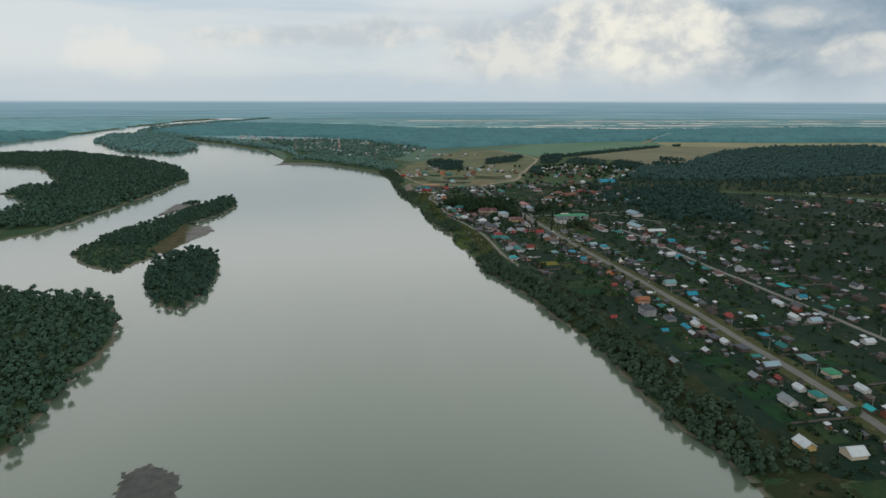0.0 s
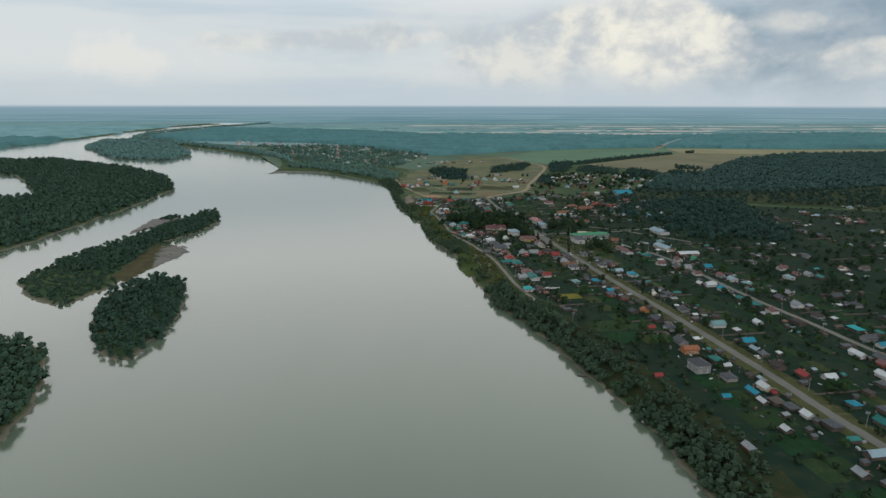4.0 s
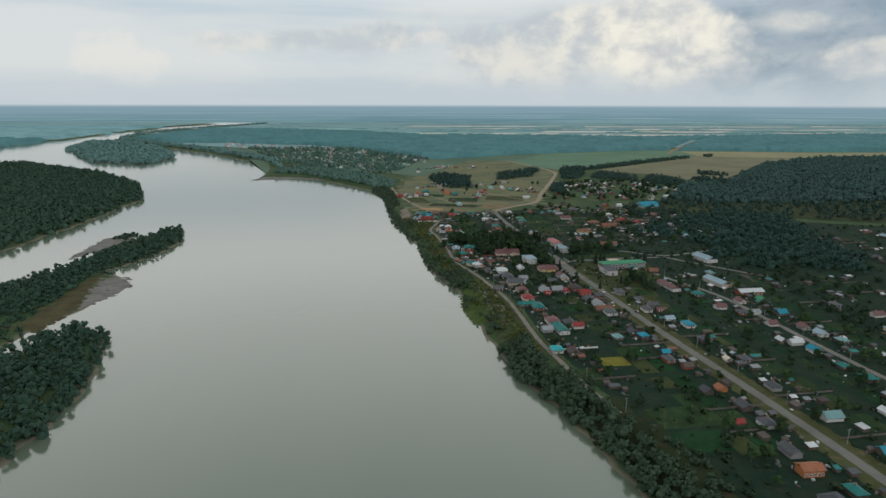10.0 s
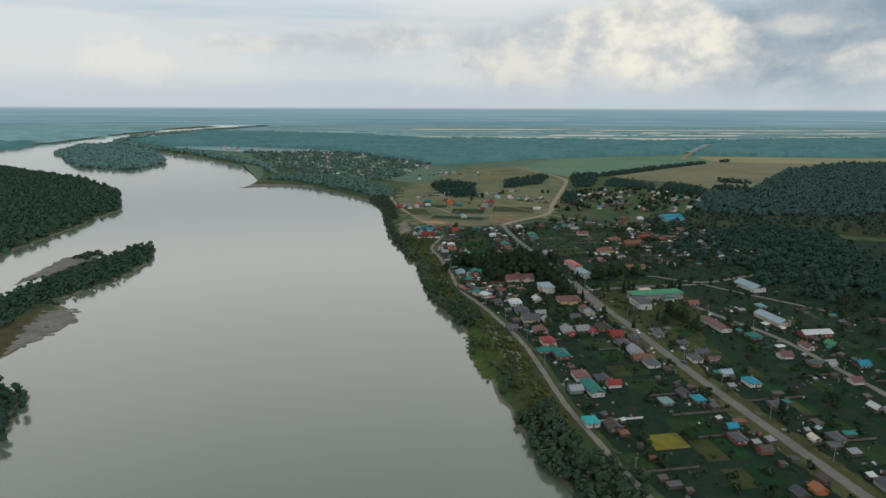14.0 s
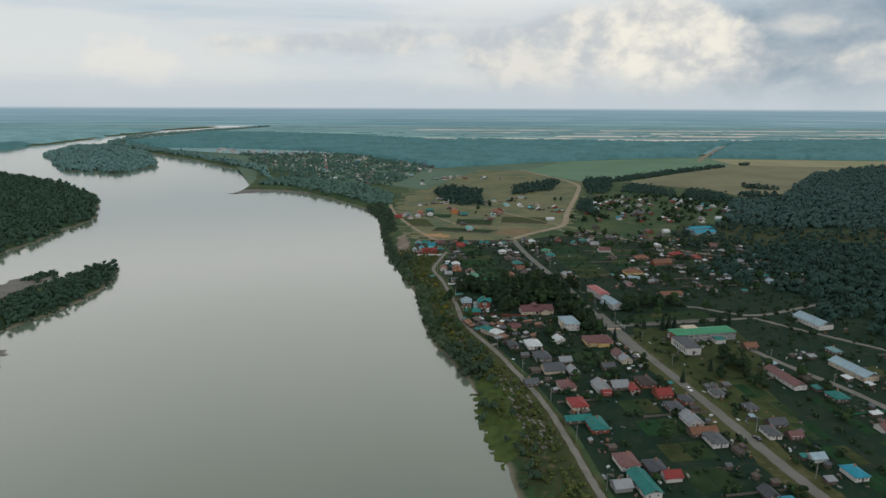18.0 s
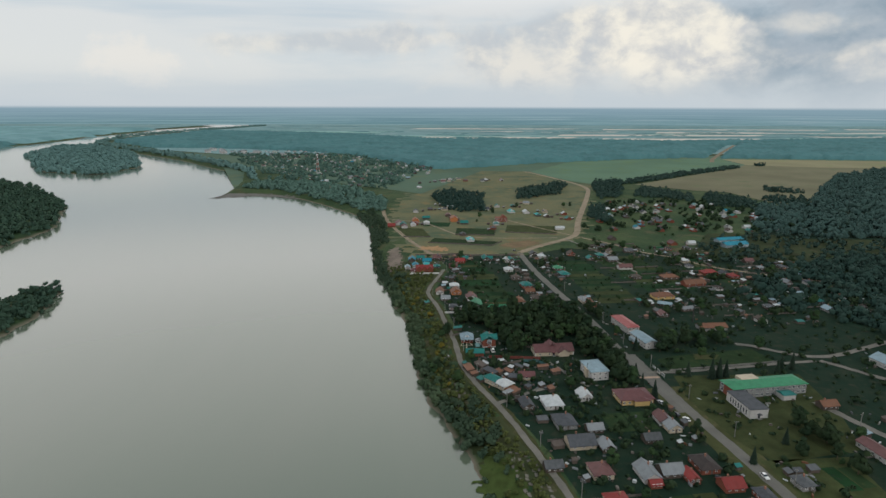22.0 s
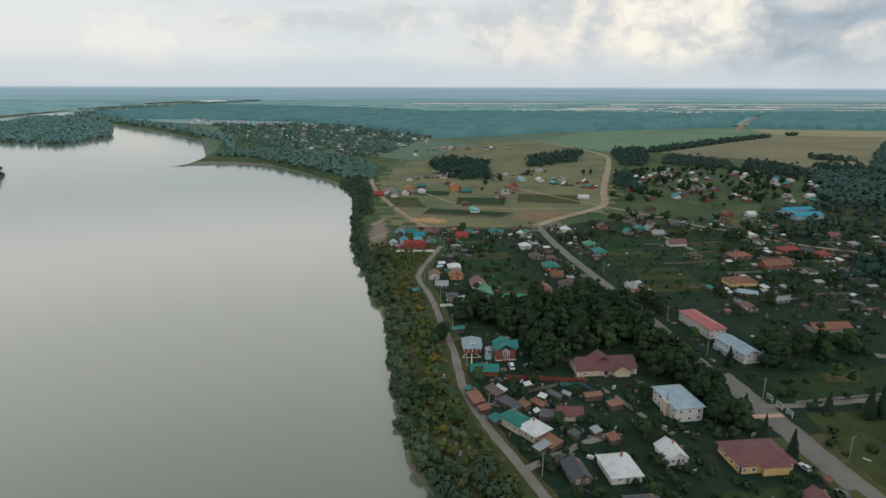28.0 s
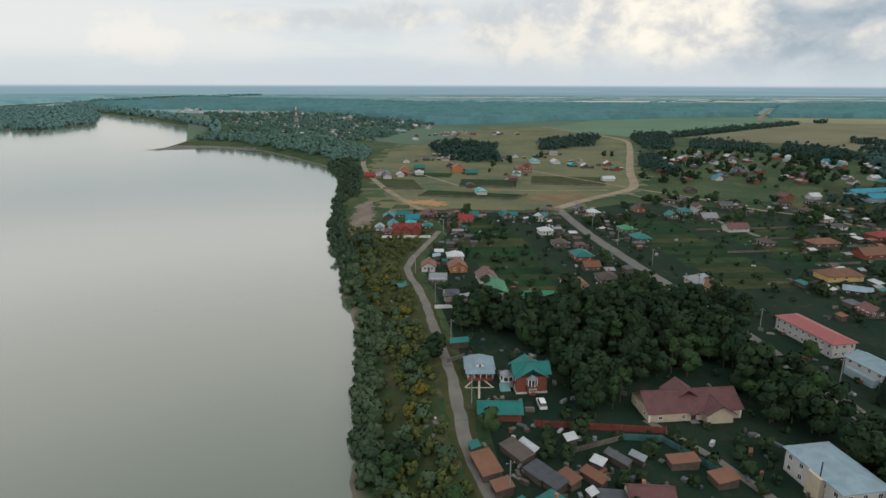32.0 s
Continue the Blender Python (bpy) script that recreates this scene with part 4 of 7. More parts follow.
STRIPS = [(-430, 470, 3200, 3420), (620, 1290, 3080, 3330), (1330, 2300, 3060, 3250), (2420, 3900, 3090, 3260), (500, 1500, 3560, 3700), (1640, 2600, 3480, 3600), (2700, 4400, 3520, 3660),
          (100, 900, 3960, 4080), (1100, 2500, 3900, 4040), (2700, 4600, 3980, 4120), (-300, 700, 4380, 4520), (900, 2300, 4350, 4480), (2500, 4500, 4450, 4600)]
for x0, x1, y0, y1 in STRIPS:
    patch("field_strip", [(x0, y0), (x1, y0 + 30), (x1 + 120, y1 + 20), (x0 + 60, y1)], 1.7, PALE_FIELD, "long pale stubble field on the plain", "field", "structure", "field strips", VILLAGE)
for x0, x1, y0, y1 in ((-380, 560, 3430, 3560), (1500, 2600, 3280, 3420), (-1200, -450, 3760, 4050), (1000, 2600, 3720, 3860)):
    patch("field_strip_green", [(x0, y0 + 10), (x1, y0 + 30), (x1 + 120, y1), (x0 + 60, y1 - 10)], 1.3, HAZE_FIELD, "long green field on the plain paled by haze", "field", "structure", "field strips", VILLAGE)


# ---------------------------------------------------------------- buildings
def gable_walls(L, W, h, rise, mat):
    """Walls with pointed ends; the ridge runs along y."""
    def make():
        x, y = W / 2, L / 2
        v = [(-x, -y, 0), (x, -y, 0), (x, y, 0), (-x, y, 0), (-x, -y, h), (x, -y, h), (x, y, h), (-x, y, h), (0, -y, h + rise), (0, y, h + rise)]
        f = [(0, 1, 5, 8, 4), (1, 2, 6, 5), (2, 3, 7, 9, 6), (3, 0, 4, 7), (0, 3, 2, 1), (4, 8, 9, 7), (5, 6, 9, 8)]
        return mesh_of("wall", v, f, mat)
    return shared(("gw", L, W, h, rise, mat.name), make)


def gable_roof(L, W, h, rise, mat, over=0.5, thick=0.16):
    def make():
        x, y = W / 2 + over, L / 2 + over
        drop = rise * over / (W / 2)
        prof = [(-x, h - drop), (0, h + rise), (x, h - drop)]
        v = [(px, s * y, pz + t) for s in (-1, 1) for t in (0.0, thick) for px, pz in prof]
        f = [(3, 4, 10, 9), (4, 5, 11, 10), (1, 0, 6, 7), (2, 1, 7, 8), (0, 1, 4, 3), (1, 2, 5, 4), (7, 6, 9, 10), (8, 7, 10, 11), (0, 3, 9, 6), (5, 2, 8, 11)]
        b = Build().add(v, f)
        b.box(-0.12, 0.12, -y, y, h + rise + thick - 0.05, h + rise + thick + 0.07)
        return b.mesh("roof", mat)
    return shared(("gr", L, W, h, rise, mat.name), make)


def hip_roof(L, W, h, rise, mat, over=0.5, thick=0.16):
    def make():
        x, y = W / 2 + over, L / 2 + over
        r = max(L / 2 - W / 2 * 0.8, 0.4)
        v = [(-x, -y, h), (x, -y, h), (x, y, h), (-x, y, h), (-x, -y, h + thick), (x, -y, h + thick), (x, y, h + thick), (-x, y, h + thick), (0, -r, h + rise), (0, r, h + rise)]
        f = [(0, 3, 2, 1), (0, 1, 5, 4), (1, 2, 6, 5), (2, 3, 7, 6), (3, 0, 4, 7), (4, 5, 8), (5, 6, 9, 8), (6, 7, 9), (7, 4, 8, 9)]
        return mesh_of("roof", v, f, mat)
    return shared(("hr", L, W, h, rise, mat.name), make)


def window_at(parent, x, y, z, turn, w=1.1, hgt=1.3, mullion=True):
    """A framed window standing 4 cm proud of its wall; turn 0 faces +x."""
    def glass():
        return Build().box(-0.05, 0.03, -w / 2 + 0.1, w / 2 - 0.1, 0.1, hgt - 0.1).mesh("pane", GLASS)

    def casing():
        b = Build().box(-0.08, 0.06, -w / 2, -w / 2 + 0.12, 0, hgt).box(-0.08, 0.06, w / 2 - 0.12, w / 2, 0, hgt)
        b.box(-0.08, 0.06, -w / 2 + 0.12, w / 2 - 0.12, 0, 0.12).box(-0.08, 0.06, -w / 2 + 0.12, w / 2 - 0.12, hgt - 0.12, hgt)
        if mullion:
            b.box(-0.06, 0.05, -0.04, 0.04, 0.12, hgt - 0.12)
        return b.mesh("window", FRAME)
    win = part("window", shared(("wf", w, hgt, mullion), casing), parent, "white-framed window", pose(x, y, z, 0, 0, turn))
    part("pane", shared(("wg", w, hgt), glass), win, "dark window glass")
    return win


def windows_round(t, L, W, z, per_side, per_end, w=1.1, hgt=1.3, sides=(1, -1), ends=(1, -1)):
    for s in sides:
        for k in range(per_side):
            y = L * ((k + 0.5) / per_side - 0.5)
            window_at(t, s * W / 2, y, z, 0 if s > 0 else 180, w, hgt)
    for s in ends:
        for k in range(per_end):
            x = W * ((k + 0.5) / per_end - 0.5)
            window_at(t, x, s * L / 2, z, 90 if s > 0 else -90, w, hgt)


CHIMNEY_MAT = material("chimney_brick", (0.26, 0.13, 0.09), 0.9, courses=9, vary=0.3)


def chimney(t, x, y, z0, z1, w=0.55):
    me = shared(("ch", w, round(z1 - z0, 1)), lambda: Build().box(-w / 2, w / 2, -w / 2, w / 2, 0, z1 - z0).box(-w / 2 - 0.07, w / 2 + 0.07, -w / 2 - 0.07, w / 2 + 0.07, z1 - z0, z1 - z0 + 0.12).mesh("chimney", CHIMNEY_MAT))
    part("chimney", me, t, "brick chimney", pose(x, y, z0))


class Plots:
    """What stands where: circles kept by 30 m cells."""

    def __init__(self):
        self.cells = {}

    def append(self, circle):
        self.cells.setdefault((int(circle[0] // 30), int(circle[1] // 30)), []).append(circle)

    def hit(self, x, y, r):
        cx, cy = int(x // 30), int(y // 30)
        return any((x - a) ** 2 + (y - b) ** 2 < (r + c) ** 2 for i in (-1, 0, 1) for j in (-1, 0, 1) for a, b, c in self.cells.get((cx + i, cy + j), ()))


HOUSES = Plots()


class Joined:
    """Far, small things of one kind, joined into one mesh with several materials."""

    def __init__(self):
        self.v, self.f, self.m, self.mats = [], [], [], []

    def take(self, me, m):
        mat = me.materials[0]
        if mat not in self.mats:
            self.mats.append(mat)
        n = len(self.v)
        self.v += [tuple(m @ p.co) for p in me.vertices]
        self.f += [tuple(i + n for i in p.vertices) for p in me.polygons]
        self.m += [self.mats.index(mat)] * len(me.polygons)

    def place(self, name, label, category):
        me = mesh_of(name, self.v, self.f, None)
        for mat in self.mats:
            me.materials.append(mat)
        me.polygons.foreach_set("material_index", np.array(self.m, dtype=np.int32))
        tagged(new(name, me), label, category, kind="stuff")


FAR_HOUSES, FAR_SHEDS, FAR_BEDS = Joined(), Joined(), Joined()
ROOF_WORDS = dict(white="white metal", cream="pale beige", paleblue="pale blue metal", teal="dark teal metal", paleteal="faded teal", green="green metal", grey="grey slate", silver="silver-grey metal",
                  slate="dark grey slate", pink="faded red", blue="bright blue metal", red="bright red metal", maroon="maroon", rust="rusty", brown="brown slate", dark="dark brown", orange="orange", turq="turquoise metal")
WALL_WORDS = dict(white="white", cream="cream plaster", yellow="yellow plaster", orange="orange brick", brick="red brick", wood="dark timber", grey="grey block", paleblue="pale blue")


def house(x, y, roof, L, W, style, wall, rot=9.5, h=None, detail=None, group="village houses", size=0.8):
    """A village house; detail is how many windows along a side."""
    far = y > 1120 or x > 330
    L, W = round(L * size, 1), round(W * size, 1)
    h = h or (2.3 if L > 7 else 1.9)
    rise = W * (0.32 if style == "g" else 0.27)
    if style == "g" and int(x * 7 + y * 3) % 3 == 0:
        rot += 90
    if far:
        m = pose(x, y, at_ground(x, y), 0, 0, rot)
        FAR_HOUSES.take(gable_walls(L, W, h, rise, wall_mat(wall)), m)
        FAR_HOUSES.take((gable_roof if style == "g" else hip_roof)(L, W, h, rise, roof_mat(roof)), m)
        HOUSES.append((x, y, max(L, W) / 2))
        return None
    t = thing("house", x, y, at_ground(x, y), rot, "%s house with a %s %s roof" % (WALL_WORDS[wall], ROOF_WORDS[roof], "gable" if style == "g" else "hip"), "house", group)
    wm, rm = wall_mat(wall), roof_mat(roof)
    if style == "g":
        part("wall", gable_walls(L, W, h, rise, wm), t)
        part("roof", gable_roof(L, W, h, rise, rm), t, ROOF_WORDS[roof] + " roof")
    else:
        part("wall", shared(("bw", L, W, h, wm.name), lambda: Build().box(-W / 2, W / 2, -L / 2, L / 2, -0.2, h).mesh("wall", wm)), t)
        part("roof", hip_roof(L, W, h, rise, rm), t, ROOF_WORDS[roof] + " hip roof")
    if L > 7 and y > 380:
        chimney(t, W * 0.12, L * 0.14, h + rise * 0.4, h + rise + 0.7)
    if y > 540:
        n = detail or (2 if y < 620 else 3)
        windows_round(t, L, W, 1.0, n, 2, sides=(-1,) if y > 620 else (), ends=(-1,))
        part("door", shared(("door", wm.name), lambda: Build().box(-0.45, 0.45, -0.05, 0.05, 0, 2.0).mesh("door", BOARD)), t, "plank door", pose(W * 0.02, -L / 2 - 0.03, 0.1))
    HOUSES.append((x, y, max(L, W) / 2))
    return t


def shed(x, y, roof, L, W, rot=9.5, wall="wood", h=1.7):
    rise = 0.5
    far = x > 262 or y > 985 or y < 330
    L, W = round(L * 0.85, 1), round(W * 0.85, 1)
    t = None if far else thing("shed", x, y, at_ground(x, y), rot, "small timber shed with a %s roof" % ROOF_WORDS[roof], "shed", "garden sheds")
    wall_me = shared(("sw", L, W, h, wall), lambda: mesh_of("wall", [(-W / 2, -L / 2, -0.2), (W / 2, -L / 2, -0.2), (W / 2, L / 2, -0.2), (-W / 2, L / 2, -0.2), (-W / 2, -L / 2, h), (W / 2, -L / 2, h + rise), (W / 2, L / 2, h + rise), (-W / 2, L / 2, h)], BOX_F, wall_mat(wall)))
    rm = roof_mat(roof)
    o, k = 0.25, 0.12
    s = rise / W

    def lean():
        q = [(-W / 2 - o, -L / 2 - o, h - o * s + 0.02), (W / 2 + o, -L / 2 - o, h + rise + o * s + 0.02), (W / 2 + o, L / 2 + o, h + rise + o * s + 0.02), (-W / 2 - o, L / 2 + o, h - o * s + 0.02)]
        return mesh_of("roof", q + [(a, b, c + k) for a, b, c in q], BOX_F, rm)
    roof_me = shared(("sr", L, W, h, roof), lean)
    if far:
        m = pose(x, y, at_ground(x, y), 0, 0, rot)
        FAR_SHEDS.take(wall_me, m), FAR_SHEDS.take(roof_me, m)
    else:
        part("wall", wall_me, t)
        part("roof", roof_me, t, ROOF_WORDS[roof] + " lean-to roof")
    HOUSES.append((x, y, max(L, W) / 2))
    return t


def fence(x0, y0, x1, y1, mat, height=1.6, label="weathered grey board fence between gardens", panel=9.0):
    """A fence of panels between posts."""
    ln, a = math.hypot(x1 - x0, y1 - y0), math.degrees(math.atan2(y1 - y0, x1 - x0))
    n = max(1, round(ln / panel))
    w = ln / n
    t = thing("fence", x0, y0, at_ground((x0 + x1) / 2, (y0 + y1) / 2), a, label, "fence", "garden fences")

    def boards():
        k = max(6, int(w / 0.45))
        top = [(i * w / k, 0.05 * (i % 2), height - 0.05 * ((i * 7) % 3)) for i in range(k + 1)]
        b = Build().add([(a, c, 0.08) for a, c, _ in top] + top, [(i, i + 1, k + 2 + i, k + 1 + i) for i in range(k)])
        b.add([(a, c - 0.05, 0.08) for a, c, _ in top] + [(a, c - 0.05, z) for a, c, z in top], [(i + 1, i, k + 1 + i, k + 2 + i) for i in range(k)])
        q = 2 * (k + 1)
        b.f += [(k + 1 + i, k + 2 + i, q + k + 2 + i, q + k + 1 + i) for i in range(k)]
        return b.mesh("panel", mat)
    pm = shared(("fp", round(w, 1), height, mat.name), boards)
    po = shared(("fpost", height), lambda: Build().box(-0.06, 0.06, -0.09, 0.03, -0.4, height + 0.1).mesh("post", BOARD))
    for k in range(n):
        part("panel", pm, t, "", pose(k * w, 0, 0))
        part("post", po, t, "", pose(k * w, 0, 0))
    part("post", po, t, "", pose(ln, 0, 0))
    return t


# ---- landmark buildings
def block(name, x, y, rot, L, W, h, wall, label, category, rows, per_side, per_end, w=1.3, hgt=1.5, sides=(1, -1), ends=(-1, 1)):
    """A plain walled block with rows of windows; add the roof apart."""
    t = thing(name, x, y, at_ground(x, y), rot, label, category)
    part("wall", Build().box(-W / 2, W / 2, -L / 2, L / 2, -0.3, h).mesh("wall", wall), t)
    for k in range(rows):
        windows_round(t, L, W, 0.7 + k * (h / rows), per_side, per_end, w, hgt, sides, ends)
    for k in (-0.4, -0.2, 0, 0.2, 0.4):
        HOUSES.append((x + math.sin(radians(-rot)) * L * k, y + math.cos(radians(rot)) * L * k, W * 0.55))
    return t


def canopy_door(t, x, y, turn, roof_material):
    part("porch", Build().box(-1.0, 1.0, -1.4, 0.0, 0, 0.25).mesh("porch", CONCRETE), t, "concrete porch steps", pose(x, y, 0, 0, 0, turn))
    part("door", Build().box(-0.6, 0.6, -0.06, 0.06, 0, 2.0).mesh("door", GLASS), t, "dark entrance door", pose(x, y, 0.3, 0, 0, turn))
    part("canopy", Build().add([(-1.2, -1.5, 2.4), (1.2, -1.5, 2.4), (1.2, 0, 2.4), (-1.2, 0, 2.4), (0, -1.5, 2.95), (0, 0, 2.95)], [(0, 1, 4), (1, 2, 5, 4), (3, 0, 4, 5), (0, 3, 2, 1), (2, 3, 5)]).mesh("canopy", roof_material), t, "small pitched canopy", pose(x, y, 0, 0, 0, turn))


def school():
    g, w = roof_mat("green"), wall_mat("white")
    t = block("school", 165, 768, 90 + 11, 43, 11, 5.4, wall_mat("grey"), "long two-storey school with a green metal roof and white wing", "school", 2, 14, 3, 1.9, 1.5)
    part("roof", hip_roof(43, 11, 5.4, 2.0, g, 0.6), t, "green metal roof")
    part("stair_block", Build().box(1.0, 7.0, 2.0, 12.0, 5.5, 7.2).mesh("stair_block", wall_mat("cream")), t, "flat cream roof block")
    part("red_end", Build().box(-5.4, 2.0, 21.55, 21.75, 0, 5.3).mesh("red_end", wall_mat("brick")), t, "red painted end wall")
    part("entrance_roof", Build().add([(-12, -11, 3.0), (-5.6, -11, 3.0), (-5.6, -3, 3.0), (-12, -3, 3.0), (-9, -9, 4.1), (-9, -3.2, 4.1)], [(0, 1, 4), (1, 2, 5, 4), (2, 3, 5), (3, 0, 4, 5), (0, 3, 2, 1)]).mesh("entrance_roof", roof_mat("teal")), t, "teal hipped porch roof")
    part("entrance_wall", Build().box(-11.5, -5.6, -10.5, -3.5, 0, 2.95).mesh("entrance_wall", w), t, "white porch wall")
    wing = block("school_wing", 147.5, 748.5, 8, 20, 9.5, 4.8, w, "white two-storey school wing with tall hall windows", "school", 0, 0, 0)
    part("roof", Build().box(-5.0, 5.0, -10.3, 10.3, 4.8, 5.1).mesh("roof", roof_mat("slate")), wing, "flat dark grey roof")
    for k in range(7):
        window_at(wing, -4.75, -7 + 2.2 * k, 0.9, 180, 1.2, 3.0, False)
    canopy_door(wing, 0, -10.05, 0, roof_mat("slate"))


def hall():
    """The maroon-roofed hall in the grove."""
    m, w = roof_mat("maroon"), wall_mat("cream")
    t = block("village_hall", 60.5, 817.5, 90 + 8, 24, 10.5, 2.8, w, "cream single-storey hall with a broad maroon roof", "hall", 1, 4, 2, 1.1, 1.1, (-1,), (1,))
    part("roof", gable_roof(24, 10.5, 2.8, 3.0, m), t, "maroon metal roof")
    gx = Matrix.LocRotScale((-3.0, -5.4, 0), Euler((0, 0, radians(90))), None)
    part("front_wing", gable_walls(8.4, 6.8, 2.8, 2.0, w), t, "cream gabled front wing", gx)
    part("front_wing_roof", gable_roof(9, 6.8, 2.8, 2.1, m), t, "maroon gable roof", gx)
    top = Matrix.LocRotScale((1.6, 0.6, 0), Euler((0, 0, radians(90))), None)
    part("dormer_roof", gable_roof(6.5, 7.4, 3.9, 2.6, m), t, "raised maroon cross gable", top)
    canopy_door(t, -5.28, 0.5, -90, m)
    for q in (-11.85, 11.85):
        part("corner_trim", Build().box(-5.31, -4.95, q - 0.2, q + 0.2, 0, 2.8).mesh("corner_trim", FRAME), t, "white corner trim")


def white_block():
    t = block("office_block", 79.6, 786.5, 11, 15.5, 10, 5.2, wall_mat("white"), "two-storey cream office block with a pale blue-grey metal roof", "office", 2, 5, 3, 1.2, 1.3)
    part("roof", hip_roof(15.5, 10, 5.2, 1.3, roof_mat("paleblue"), 0.6), t, "pale blue-grey metal roof")
    part("stairwell", Build().box(-6.2, -4.8, -3.4, 0.2, 0, 5.35).mesh("stairwell", wall_mat("cream")), t, "projecting stairwell")
    part("flue", Build().box(-5.5, -5.35, -2.4, -2.2, 0, 8.6).mesh("flue", material("black_pipe", (0.02, 0.02, 0.02), 0.7)), t, "thin black flue pipe")


def red_store():
    m, w = roof_mat("maroon"), wall_mat("yellow")
    t = block("shop", 93, 757, 98, 17, 12.0, 2.9, w, "long yellow shop with a maroon hip roof and dark trim", "shop", 1, 6, 4, 1.3, 1.3)
    part("roof", hip_roof(17, 12.0, 2.9, 2.6, m, 0.7), t, "maroon metal hip roof")
    trim = material("dark_brown_trim", (0.05, 0.025, 0.02), 0.7)
    for a in (-6.02, 6.02):
        for b in (-8.52, 8.52):
            part("corner_trim", Build().box(a - 0.2, a + 0.2, b - 0.2, b + 0.2, 0, 2.85).mesh("corner_trim", trim), t, "dark brown corner trim")
    part("annex", Build().box(-7.6, -6.05, -6.0, 2.0, -0.2, 2.8).mesh("annex", w), t, "projecting entrance bay")
    part("annex_roof", Build().add([(-8.1, -6.5, 2.85), (-5.3, -6.5, 2.95), (-5.3, 2.5, 2.95), (-8.1, 2.5, 2.85), (-5.6, -2, 4.2)], [(0, 1, 4), (1, 2, 4), (2, 3, 4), (3, 0, 4), (0, 3, 2, 1)]).mesh("annex_roof", m), t, "maroon bay roof")


def pink_block():
    t = block("apartment_block", 117, 862, 13, 24, 8.0, 4.6, wall_mat("white"), "long two-storey white house with a red metal roof", "apartments", 2, 9, 3, 1.1, 1.2)
    part("roof", hip_roof(24, 8.0, 4.6, 1.7, material("faded_red_metal", (0.24, 0.062, 0.058), 0.5, ribs=4, vary=0.15, scale=0.3), 0.6), t, "faded red metal roof")
    t = block("clinic", 121.5, 834, 14, 19, 8.0, 4.2, wall_mat("white"), "two-storey pale building with a pale blue-grey roof and white porch", "clinic", 2, 6, 2, 1.2, 1.2, (-1,), (-1, 1))
    part("roof", gable_roof(19, 8.0, 4.2, 1.5, roof_mat("paleblue")), t, "pale blue-grey metal roof")
    part("porch", Build().box(-6.2, -4.05, -2.0, 7.5, 0, 2.3).mesh("porch", wall_mat("paleblue")), t, "pale blue glazed porch")


